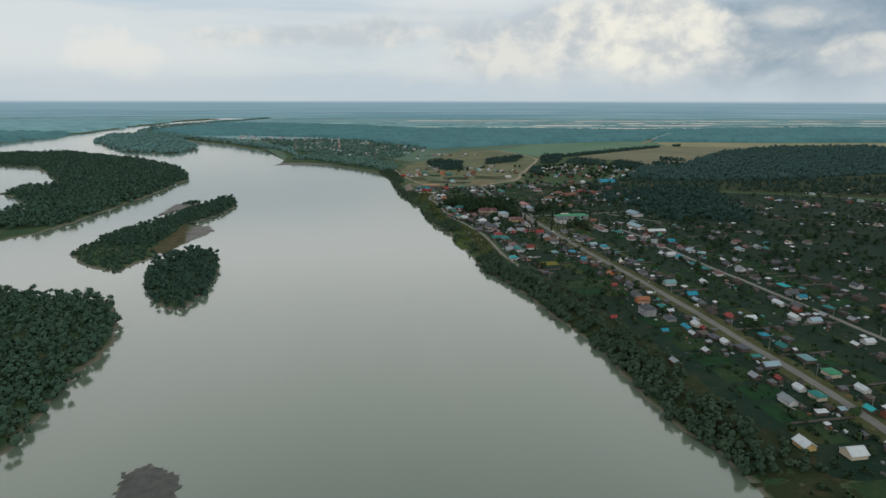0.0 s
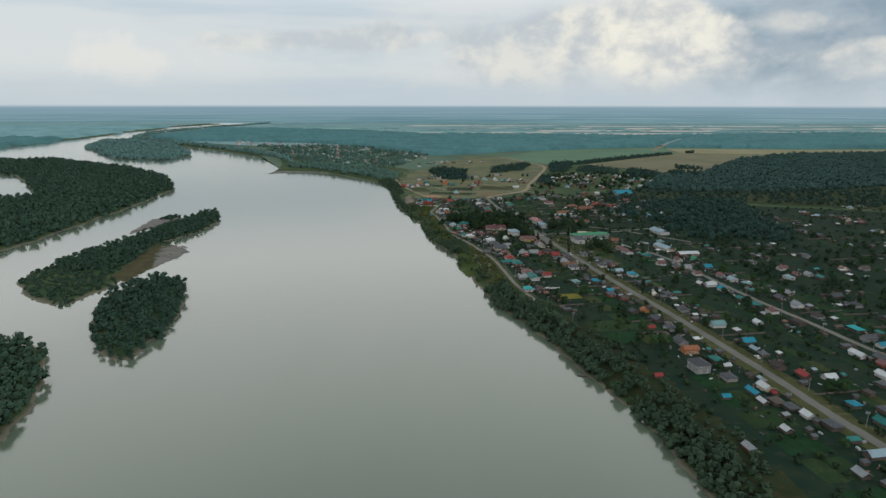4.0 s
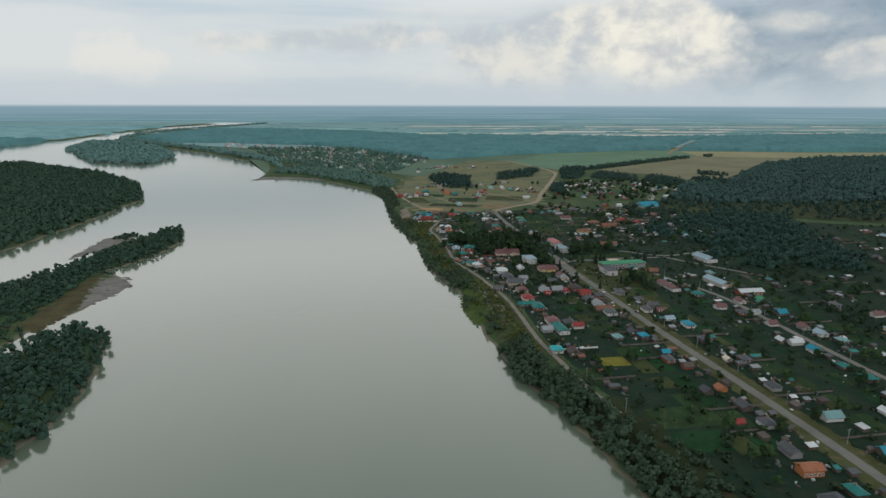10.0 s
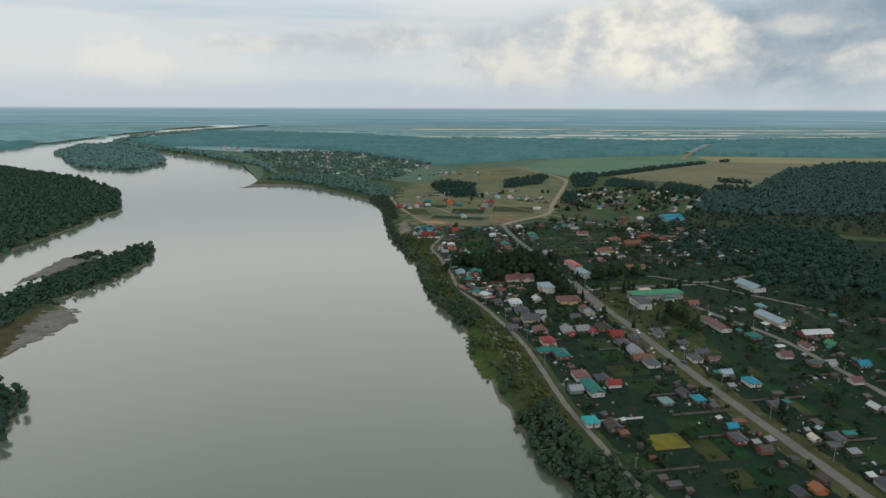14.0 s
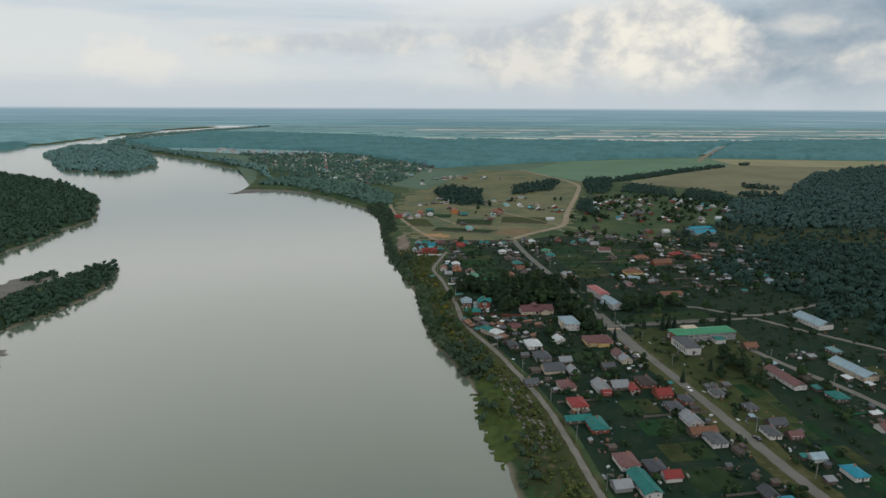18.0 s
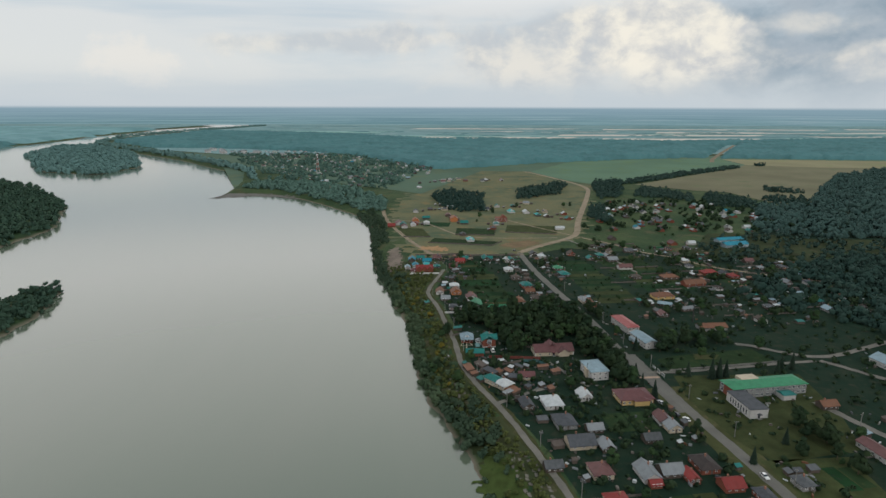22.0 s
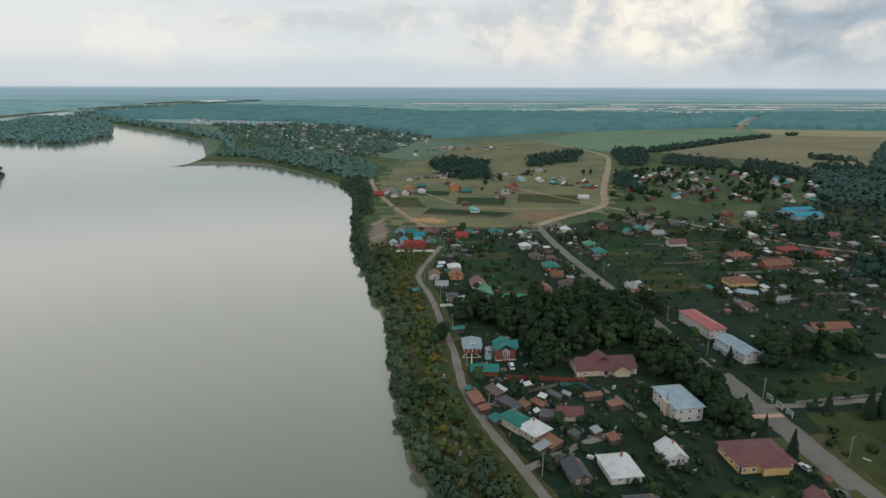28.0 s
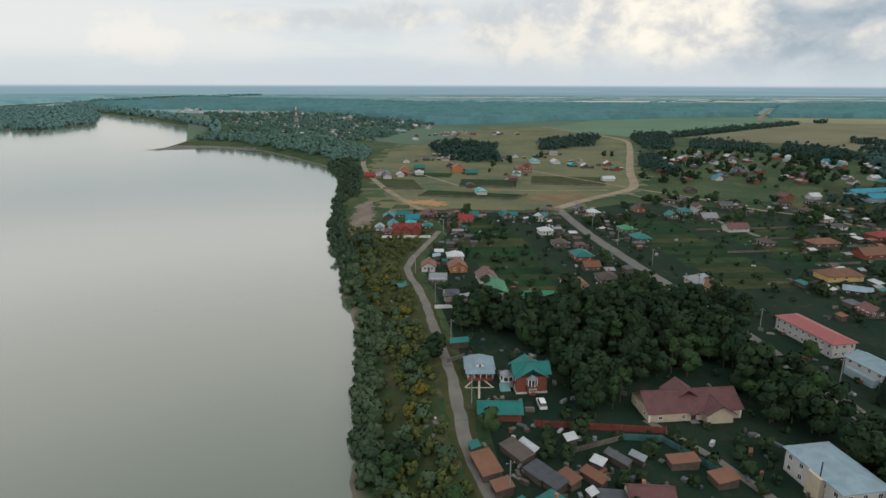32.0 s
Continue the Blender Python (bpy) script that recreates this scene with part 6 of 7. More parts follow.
house(159, 624, "paleblue", 9, 7, "g", "white", size=0.72)
house(346, 629, "turq", 8, 7, "h", "wood", size=0.72)
house(315, 634, "pink", 12, 8, "g", "white", size=0.72)
house(120, 637, "grey", 11, 8, "h", "white", size=0.92)
house(246, 637, "blue", 10, 9, "g", "wood", size=0.72)
house(228, 639, "silver", 9, 7, "g", "white", size=0.72)
house(159, 642, "pink", 9, 7, "g", "wood", size=0.72)
house(117, 644, "rust", 14, 6, "g", "wood", size=0.92)
house(68, 649, "teal", 13, 9, "h", "brick", size=0.92)
house(207, 650, "pink", 11, 8, "g", "white", size=0.72)
house(156, 653, "slate", 12, 8, "g", "wood", size=0.72)
house(60, 654, "teal", 14, 5, "g", "wood", size=0.92)
house(116, 655, "silver", 11, 8, "g", "white", size=0.92)
house(229, 665, "pink", 12, 7, "g", "white", size=0.72)
house(112, 668, "slate", 9, 8, "h", "wood", size=0.92)
house(247, 668, "green", 10, 8, "g", "wood", size=0.72)
house(151, 669, "slate", 9, 8, "h", "wood", size=0.72)
house(63, 670, "red", 11, 9, "h", "cream", size=0.92)
house(203, 682, "teal", 12, 11, "h", "wood", size=0.72)
house(111, 683, "red", 9, 8, "g", "brick", size=0.92)
house(81, 683, "red", 5, 4, "g", "brick", size=0.92)
house(97, 688, "red", 8, 5, "g", "brick", size=0.92)
house(80, 690, "silver", 12, 8, "g", "white", size=0.92)
house(61, 691, "pink", 10, 9, "h", "cream", size=0.92)
house(90, 692, "silver", 10, 8, "g", "wood", size=0.92)
house(42, 694, "grey", 8, 6, "g", "wood", size=0.92)
house(106, 697, "dark", 12, 9, "h", "brick", size=0.92)
house(68, 710, "silver", 8, 6, "g", "wood", size=0.92)
house(57, 713, "slate", 13, 10, "g", "cream", size=0.92)
house(90, 717, "grey", 8, 6, "g", "wood", size=0.92)
house(66, 725, "silver", 8, 6, "g", "wood", size=0.92)
house(103, 728, "silver", 9, 7, "g", "cream", size=0.92)
house(53, 731, "slate", 12, 10, "h", "grey", size=0.92)
house(101, 735, "pink", 9, 7, "g", "white", size=0.92)
house(239, 745, "paleteal", 11, 8, "h", "wood", size=0.72)
house(50, 750, "white", 12, 10, "h", "white", size=0.92)
house(189, 751, "rust", 12, 8, "g", "wood", size=0.72)
house(68, 758, "white", 9, 7, "g", "white", size=0.92)
house(64.4, 921.5, "brown", 11, 10, "h", "wood")
house(60.9, 939, "rust", 9, 7, "g", "wood")
house(-0.3, 953.1, "white", 9, 9, "h", "white")
house(53.1, 979.2, "brown", 9, 9, "h", "wood")
house(160.3, 985, "brown", 10, 8, "h", "wood")
house(97.8, 992.1, "teal", 13, 10, "h", "wood")
house(49.3, 1005.9, "white", 9, 9, "h", "white")
house(95.4, 1011.9, "green", 11, 9, "h", "wood")
house(158.8, 1017.7, "pink", 16, 9, "g", "white")
house(4.8, 1035, "red", 11, 9, "g", "brick")
house(54.6, 1041.3, "teal", 11, 8, "g", "wood")
house(154, 1045.7, "silver", 12, 9, "g", "wood")
house(30.2, 1047, "teal", 14, 8, "g", "wood")
house(133.5, 1050.1, "teal", 9, 8, "g", "wood")
house(86.5, 1057.8, "white", 10, 8, "h", "white")
house(152.4, 1060.3, "silver", 11, 8, "g", "wood")
house(146, 1062.9, "teal", 11, 9, "h", "wood")
house(118, 1068.6, "brown", 9, 9, "g", "brick")
house(238.9, 1121.2, "maroon", 12, 9, "g", "brick")
house(259.7, 1122.2, "white", 10, 8, "g", "white")
house(178.4, 1143.6, "dark", 10, 9, "g", "wood")
house(9.2, 1160.9, "slate", 10, 8, "h", "wood")
house(128.6, 1201, "white", 13, 7, "g", "white")
house(-63.3, 1205.2, "pink", 12, 9, "g", "white")
house(-52.9, 1216.4, "white", 9, 8, "g", "white")
house(-39.1, 1264.5, "teal", 12, 8, "g", "wood")
house(113.6, 1294.1, "turq", 14, 9, "h", "wood")
house(443.5, 1329.5, "brown", 10, 8, "h", "wood")
house(49, 914, "rust", 11, 9, "h", "white", size=0.95)
house(1, 936, "rust", 9, 8, "g", "orange", size=0.95)
house(13.5, 922, "pink", 10, 8, "g", "white", size=0.95)
house(165, 930, "rust", 17, 10, "h", "yellow", 98, size=0.95)
house(189, 985, "rust", 15, 9, "h", "wood", 98, size=0.95)
house(203, 966, "rust", 20, 9, "g", "brick", 104, size=0.95)
house(230, 1001, "red", 14, 10, "h", "brick", 98, size=0.95)
house(247, 990, "red", 9, 8, "h", "brick", size=0.95)
house(101, 918, "silver", 11, 7, "h", "cream", size=0.95)
house(104, 911, "rust", 11, 6, "g", "brick", size=0.95)
house(60, 957, "teal", 11, 9, "h", "brick", size=0.95)
house(-2, 1251, "orange", 12, 9, "g", "orange", h=4.5, size=0.95)
house(-52, 1247, "orange", 10, 9, "g", "orange", size=0.95)
house(17, 1132, "turq", 12, 8, "h", "white", size=0.95)
house(79, 1321, "turq", 14, 9, "h", "white", size=0.95)
house(100, 1316, "white", 13, 8, "g", "white", size=0.95)
house(-72, 1226, "pink", 14, 9, "g", "white", 98, size=0.95)
house(-66, 1218, "teal", 14, 8, "g", "wood", 98, size=0.95)
house(160, 909, "paleblue", 10, 4, "g", "wood", 64, size=0.95)
house(173, 899, "silver", 10, 4, "g", "wood", 107, size=0.95)


# ---------------------------------------------------------------- gardens, sheds and lesser houses between them
fill = random.Random(17)


OPEN_GARDENS = [(86, 930), (152, 926), (200, 1040), (104, 1034)]


def clear(x, y, r):
    if r > 1.2 and 900 < y < 1060 and signed_distance(np.array([x]), np.array([y]), OPEN_GARDENS)[0] > 0:
        return False
    if HOUSES.hit(x, y, r):
        return False
    edge = line_x(BANK, y) if y < 1400 else None
    if edge is not None and x < edge + 16:
        return False
    for ln, w in ((MAIN, 5), (LANE, 4), (SECOND, 4), (NORTH, 5)):
        q = line_x(ln, y)
        if q is not None and abs(x - q) < r + w:
            return False
    return True


DRY_BED = material("weedy_bed", (0.045, 0.055, 0.022), 0.95, scale=0.15, fine=2, vary=0.3, ribs=1.2, bump=0.5, blotch=(0.03, 0.045, 0.018))
ROOF_CHOICE = ["grey", "slate", "grey", "silver", "slate", "white", "teal", "silver", "dark", "slate", "paleblue", "teal", "brown", "white", "grey", "paleteal", "white", "pink", "blue", "slate"]
PLAIN_ROOFS = ["grey", "slate", "grey", "slate", "dark", "brown", "silver", "pink", "slate", "rust"]
SHED_CHOICE = ["grey", "brown", "dark", "silver", "slate", "white", "rust", "slate", "brown", "silver", "white", "teal", "grey", "dark", "paleblue", "grey"]
BED_MATS = [SOIL, SOIL, LAWN, LAWN, SOIL, DRY_BED, LAWN]


def bed(x, y, w, l, rot, mat):
    ca, sa = math.cos(radians(rot)), math.sin(radians(rot))
    q = [(x + a * ca - b * sa, y + a * sa + b * ca) for a, b in ((-w / 2, -l / 2), (w / 2, -l / 2), (w / 2, l / 2), (-w / 2, l / 2))]
    if x > 262 or y > 985 or y < 420:
        FAR_BEDS.take(mesh_of("bed", [(a, b, VILLAGE + 0.08 + 0.012 * fill.random()) for a, b in q], [(0, 1, 2, 3)], mat), Matrix())
        return
    patch("garden_bed", q, 0.08 + 0.012 * fill.random(), mat, {"lawn": "grassy plot behind a village house", "weedy_bed": "weedy olive garden plot in rows", "potato_bed": "dark green vegetable bed in rows", "yellow_flowering_bed": "bright yellow flowering garden bed"}[mat.name], "garden", "", "garden plots")


def plot(x, y, side, rot, depth, width, with_house=True, dense=1.0):
    """One garden plot that runs from the street at x, y away to its side (-1 west, 1 east)."""
    ca, sa = math.cos(radians(rot)), math.sin(radians(rot))

    def pos(a, b):
        a *= side
        return x + a * ca - b * sa, y + a * sa + b * ca
    if with_house and fill.random() < (0.34 if y < 860 and x < 300 else 0.5):
        hx, hy = pos(9 + fill.uniform(0, 3), fill.uniform(-3, 3))
        if clear(hx, hy, 5.0):
            house(hx, hy, fill.choice(PLAIN_ROOFS if y < 860 and x < 300 or fill.random() < 0.5 else ROOF_CHOICE), fill.choice((8.5, 9, 10, 11)), fill.choice((7, 7.5, 8)), fill.choice("gh"), fill.choice(("wood", "wood", "wood", "white", "brick", "cream", "grey")), rot + fill.uniform(-3, 3))
    for k in range(int(fill.uniform(2.2, 5.2) * dense * (1.0 if y < 860 else 1.1))):
        sx, sy = pos(8 + abs(fill.gauss(0, 9)), fill.uniform(-width * 0.4, width * 0.4))
        ln = fill.choice(((5, 3.5), (6, 4), (4, 3), (7, 3), (3, 2.5), (3, 2), (2.5, 1.6), (4, 2.5)))
        if clear(sx, sy, max(ln) / 2 + 0.4):
            shed(sx, sy, fill.choice(SHED_CHOICE), ln[0], ln[1], rot + fill.choice((0, 90)) + fill.uniform(-4, 4))
    if depth > 30:
        a0 = 20 + fill.uniform(0, 6)
        bx, by = pos((a0 + depth) / 2, 0)
        if not HOUSES.hit(bx, by, 2):
            half = (depth - a0 - 3) / 2
            for q in (-0.5, 0.5):
                cx, cy = pos((a0 + depth) / 2 + q * half, 0)
                bed(cx, cy, half - 0.6, width * fill.uniform(0.7, 0.9), rot, fill.choice(BED_MATS))
    for k in range(fill.choice((0, 1, 1, 2))):
        tx, ty = pos(fill.uniform(5, depth - 2), fill.choice((-1, 1)) * width * 0.44)
        if clear(tx, ty, 1.5):
            tree(fill.choice(("orchard", "orchard", "broad")), tx, ty, fill.uniform(0.6, 1.0), fill)
    if fill.random() < 0.32:
        (ax, ay), (bx, by) = pos(5.5, width / 2), pos(min(depth, 40), width / 2)
        kind = fill.random()
        fence(ax, ay, bx, by, BOARD if kind < 0.95 else (FRAME if kind < 0.965 else roof_mat("green")), 1.3, "weathered grey board fence between gardens" if kind < 0.95 else ("white painted board fence between gardens" if kind < 0.965 else "green sheet-metal fence between gardens"))


bed(100, 551, 17, 13, 9, YELLOW_BED)
HOUSES.append((100, 549, 8))
bed(82, 530, 14, 22, 9, LAWN)
bed(118, 485, 34, 20, 9, LAWN)
bed(112, 462, 40, 18, 9, SOIL)

# west of the main street, down to the lane
for y in range(215, 745, 21):
    mx = line_x(MAIN, y)
    bank_x = line_x(BANK, y) or 60
    lane_x = line_x(LANE, y) or bank_x + 22
    plot(mx, y, -1, 10, min(48, mx - lane_x - 6), 20, True, 1.2)
    if y > 490 and mx - lane_x > 66:
        plot(lane_x, y + 6, 1, 10, 30, 20, True, 1.0)
# east of the main street and round the second street
for y in range(215, 720, 21):
    mx = line_x(MAIN, y)
    if not 690 < y < 800:
        plot(mx, y + 8, 1, 10, 40, 20, y < 690, 1.2)
    sx = line_x(SECOND, y)
    if sx:
        plot(sx, y + 3, -1, 10, 34, 20, True, 1.1)
        plot(sx, y + 12, 1, 10, 42, 20, True, 1.2)
# further streets to the east
for base_x, y0, y1 in ((345, 240, 740), (415, 320, 760), (500, 420, 900), (590, 520, 960), (690, 620, 1000), (790, 720, 1040)):
    for y in range(y0, y1, 26):
        x = base_x - (y - 350) * 0.12
        for s in (-1, 1):
            if fill.random() < 0.68:
                plot(x, y, s, 8, 34, 24, True, 0.9)
# the northern quarter
for y in range(858, 1062, 20):
    lx, nx = line_x(LANE, y) or -12, line_x(MAIN, y) or 75
    if y > 885:
        plot(lx, y, 1, 4, 20, 19, True, 1.5)
        plot(nx, y, -1, 8, 18, 19, y > 960, 0.9)
    if y > 880:
        plot(nx, y + 8, 1, 8, 24, 19, y % 40 < 20, 1.0)
for base_x, y0, y1 in ((160, 890, 1130), (225, 880, 1110), (290, 900, 1060)):
    for y in range(y0, y1, 24):
        for s in (-1, 1):
            plot(base_x + (y - y0) * 0.05, y, s, 8, 28, 22, fill.random() < 0.8, 1.0)
for x in range(-20, 70, 18):
    plot(x, 1060, 1, -84, 26, 16, True, 1.0)
for x0, x1, y0, y1, step in ((12, 50, 905, 1040, 11), (108, 150, 915, 1045, 9), (152, 204, 950, 1060, 10), (243, 268, 900, 1050, 16)):
    y = y0
    while y < y1:
        w = fill.uniform(0.6, 1.0) * step
        q = -0.16 * (y - y0)
        bed((x0 + x1) / 2 + q + fill.uniform(-3, 3), y + w / 2, (x1 - x0) * fill.uniform(0.75, 1.0), w - 0.5, 6, fill.choice((SOIL, LAWN, SOIL, LAWN, DRY_BED)))
        y += w
# scattered houses beyond the common
drape("common_meadow", [(-62, 1110), (-38, 1064), (70, 1068), (138, 1150), (170, 1250), (235, 1530), (300, 1690), (180, 1880), (60, 1900), (-40, 1700), (-90, 1420), (-95, 1300)], 0.05, COMMON, "dry olive grass of the village common", "meadow", 10)
for cx, cy, n, sx, sy, kinds in ((-58, 1230, 9, 16, 14, ("teal", "pink", "white", "grey", "red", "silver")), (-10, 1275, 3, 14, 12, ("white", "cream", "pink", "silver")), (40, 1230, 3, 16, 20, ("maroon", "grey", "silver", "teal")), (125, 1300, 6, 20, 14, ("teal", "turq", "teal", "grey", "white")), (-50, 1340, 6, 22, 30, ("white", "grey", "silver", "slate")), (100, 1370, 5, 40, 25, ("grey", "teal", "silver", "slate")), (10, 1690, 14, 34, 18, ("white", "silver", "grey", "pink"))):
    for _ in range(n):
        x, y = fill.gauss(cx, sx), fill.gauss(cy, sy)
        if clear(x, y, 5.5) and x > -88 + (1230 - y) * 0.3:
            house(x, y, fill.choice(kinds), fill.choice((9, 11, 12)), 9, fill.choice("gh"), fill.choice(("white", "wood", "brick", "cream")), 5 + fill.choice((0, 90)))
            for _ in range(2):
                ox, oy = x + fill.uniform(-10, 10), y + fill.uniform(-8, 8)
                if clear(ox, oy, 3):
                    shed(ox, oy, fill.choice(SHED_CHOICE), fill.choice((5, 7)), 3.5, 5)
for k in range(110):
    x, y = fill.uniform(150, 420), fill.uniform(1190, 1420)
    if clear(x, y, 9) and x > 165 + (y - 1157) * 0.25:
        house(x, y, fill.choice(ROOF_CHOICE), 10, 8, fill.choice("gh"), fill.choice(("wood", "white", "brick")), 8)
# the far village on the bend
for k in range(340):
    y = fill.uniform(1560, 2460)
    x = -330 - (y - 1700) * 0.55 + fill.uniform(0, 1) * (390 + (2330 - y) * 0.1)
    if x > -60 or signed_distance(np.array([x]), np.array([y]), BANK)[0] < 45:
        continue
    if clear(x, y, 6):
        house(x, y, fill.choice(ROOF_CHOICE + ["silver", "paleblue", "pink", "grey"]), fill.choice((9, 10, 12)), 8, fill.choice("gh"), fill.choice(("white", "wood", "cream", "white")), fill.uniform(-10, 60), None, None, "far village houses")
for k in range(16):
    x, y = -800 + k * 19 + fill.uniform(-8, 8), 2440 - k * 13 + fill.uniform(-40, 40)
    if clear(x, y, 10):
        long_building("flats", x, y, 50 + fill.uniform(-12, 12), 28, 12, 11.0, "white", "silver", "pale far block of flats", "apartments", 4)

FAR_HOUSES.place("far_houses", "small houses with mixed roofs in outer streets", "houses")
# woodpiles, barrels, sheets and other yard clutter round the houses
CLUTTER = Joined()
yard = random.Random(77)
CLUTTER_MATS = [roof_mat(k) for k in ("white", "silver", "rust", "grey", "brown", "slate", "brown", "grey")] + [BOARD, BOARD, CONCRETE]


def clutter(x, y, n, spread):
    for _ in range(n):
        px, py = x + yard.gauss(0, spread), y + yard.gauss(0, spread)
        if not clear(px, py, 0.3):
            continue
        l, w, h = yard.uniform(0.6, 2.6), yard.uniform(0.4, 1.2), yard.uniform(0.25, 1.3)
        m = yard.choice(CLUTTER_MATS)
        me = shared(("clutter", m.name), lambda: Build().add([(-1, -1, 0), (1, -1, 0), (1, 1, 0), (-1, 1, 0), (-0.95, -0.95, 1), (0.95, -0.9, 1), (0.9, 0.95, 0.85), (-0.95, 0.9, 0.9)], BOX_F).mesh("clutter", m))
        CLUTTER.take(me, Matrix.LocRotScale((px, py, at_ground(px, py) - 0.02), Euler((0, 0, yard.uniform(0, 6.3))), (l / 2, w / 2, h)))


for cell in list(HOUSES.cells.values()):
    for x, y, r in cell:
        if y < 1130 and x < 330:
            clutter(x, y, 4 if y > 560 else 2, r + 3.5)
CLUTTER.place("yard_clutter", "woodpiles, sheets and barrels scattered in yards", "clutter")
FAR_BEDS.place("outer_garden_beds", "green garden beds in outer streets", "gardens")
FAR_SHEDS.place("far_sheds", "small sheds with mixed roofs in outer gardens", "sheds")

# ---------------------------------------------------------------- groves and single trees
woods("garden_bushes", "dark bushes and weeds through the gardens", [q for q in scatter([(140, 200), (150, 300), (120, 400), (95, 490), (62, 600), (45, 705), (16, 780), (0, 870), (-10, 1000), (-10, 1058), (60, 1058), (250, 1060), (330, 900), (320, 250)], 7.4, 61, 1, (), 0.34) if clear(q[0], q[1], 0.6)], LEAF_DARK, 1.5, 1.7, 16, 0.6, 61, 0.0, 3)
woods("garden_bushes", "dark bushes through the outer streets", [q for q in scatter([(330, 200), (640, 240), (760, 800), (640, 950), (340, 1040), (330, 900)], 13, 62, 1, (), 0.6) if clear(q[0], q[1], 0.6)], LEAF_DARK, 2.4, 2.6, 14, 1.0, 62, 0.0, 3)
grove = random.Random(23)
GROVE = [(0, 874), (16, 860), (29, 848), (29, 814), (45, 812), (48, 824), (56, 832), (72, 836), (92, 846), (108, 868), (104, 900), (82, 914), (54, 896), (24, 882), (-3, 886)]
for x, y, z, s in scatter(GROVE, 5.2, 41, 0.5):
    if clear(x, y, 1.5):
        tree(grove.choice(("dark", "dark", "dark", "broad", "poplar")), x, y, s * 0.85, grove, "village grove")
for poly, sp, seed in (([(70, 822), (80, 806), (96, 800), (101, 845), (86, 850)], 5.4, 42), ([(87, 792), (97, 780), (103, 806), (90, 812), (86, 804)], 5.6, 47), ([(88, 770), (99, 772), (102, 785), (94, 792), (89, 784)], 5.2, 48), ([(103, 836), (108, 834), (110, 850), (104, 856), (99, 850)], 5.4, 43), ([(128, 822), (138, 816), (142, 832), (133, 846), (130, 834)], 6.0, 46), ([(120, 818), (176, 830), (175, 842), (134, 846), (112, 832)], 7.0, 44), ([(165, 690), (176, 680), (172, 740), (160, 735)], 8, 45)):
    for x, y, z, s in scatter(poly, sp, seed, 0.5):
        if clear(x, y, 1.5):
            tree(grove.choice(("dark", "dark", "broad")), x, y, s * 0.85, grove, "village grove")
for x, y, k in ((-5, 843, "dark"), (-8, 838, "broad"), (-4, 848, "broad"), (10, 805, "broad"), (3, 866, "dark"), (7, 868, "dark"), (-12, 790, "broad"), (-9, 795, "dark"), (2, 776, "broad"), (24, 803, "orchard"), (47, 800, "orchard"), (66, 771, "dark"), (63, 768, "broad"), (28, 770, "orchard"), (44, 777, "orchard")):
    tree(k, x, y, 0.75, grove)
for x, y in ((132, 786), (144, 783), (148.5, 784), (153, 785.5), (102, 784), (189, 796), (196, 797), (101, 768), (104, 757), (113, 822), (184, 790), (187, 792), (150, 716), (128, 700)):
    tree("spruce", x, y, 0.95, grove, "spruces round the school")
for k in range(140):
    x, y = grove.uniform(-20, 330), grove.uniform(420, 1380)
    lx = line_x(LANE, y)
    if (lx is not None and x < lx + 3) or (lx is None and y > 1000 and x < -60) or y < 480 and x < 120:
        continue
    if clear(x, y, 2.0) and not (-40 < x < 140 and 1066 < y < 1240):
        tree(grove.choice(("broad", "broad", "orchard", "orchard", "dark")), x, y, grove.uniform(0.55, 0.95), grove)
# bluer than the village foliage: light haze mixed in, more for the farther forest
LEAF_EAST = leaf_mat("hazed_east_foliage", (0.020, 0.044, 0.036), (0.040, 0.068, 0.052))
LEAF_EAST_FAR = leaf_mat("hazed_eastern_forest", (0.030, 0.062, 0.056), (0.050, 0.088, 0.074))
NEAR_WOODS = [(222, 935), (263, 985), (333, 1036), (423, 1094), (462, 1040), (425, 905), (438, 835), (381, 745), (332, 778), (296, 760), (262, 815), (290, 850), (262, 885)]
EAST_WOODS = [(362, 1180), (398, 1152), (523, 1148), (700, 1180), (1000, 1290), (1400, 1700), (1400, 2000), (1085, 1980), (838, 1805), (725, 1658), (620, 1512), (528, 1376), (463, 1392), (400, 1290)]
patch("clearing", [(240, 1075), (333, 1040), (423, 1098), (470, 1030), (760, 930), (1250, 1250), (1000, 1292), (700, 1182), (523, 1150), (398, 1154), (362, 1182), (300, 1180)], 0.5, TERRACE, "rough dark clearing between the woods", "ground")
for poly in (NEAR_WOODS, EAST_WOODS):
    patch("forest_floor", poly, 0.12, DARK_GRASS, "dark ground under the eastern woodland", "ground")
woods("east_woods", "dark green woodland between the village and the works", [q for q in scatter(NEAR_WOODS, 8.5, 50, 0, (), 0.95, size=(0.6, 1.25), clump=45, cut=-0.42) if clear(q[0], q[1], 4)], LEAF_EAST, 6.8, 8.5, 70, 0.85, 50, 0.2, 5, lift_normals=0.5)
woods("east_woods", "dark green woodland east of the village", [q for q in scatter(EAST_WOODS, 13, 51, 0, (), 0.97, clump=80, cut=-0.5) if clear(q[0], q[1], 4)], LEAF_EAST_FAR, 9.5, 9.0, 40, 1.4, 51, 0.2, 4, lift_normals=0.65)
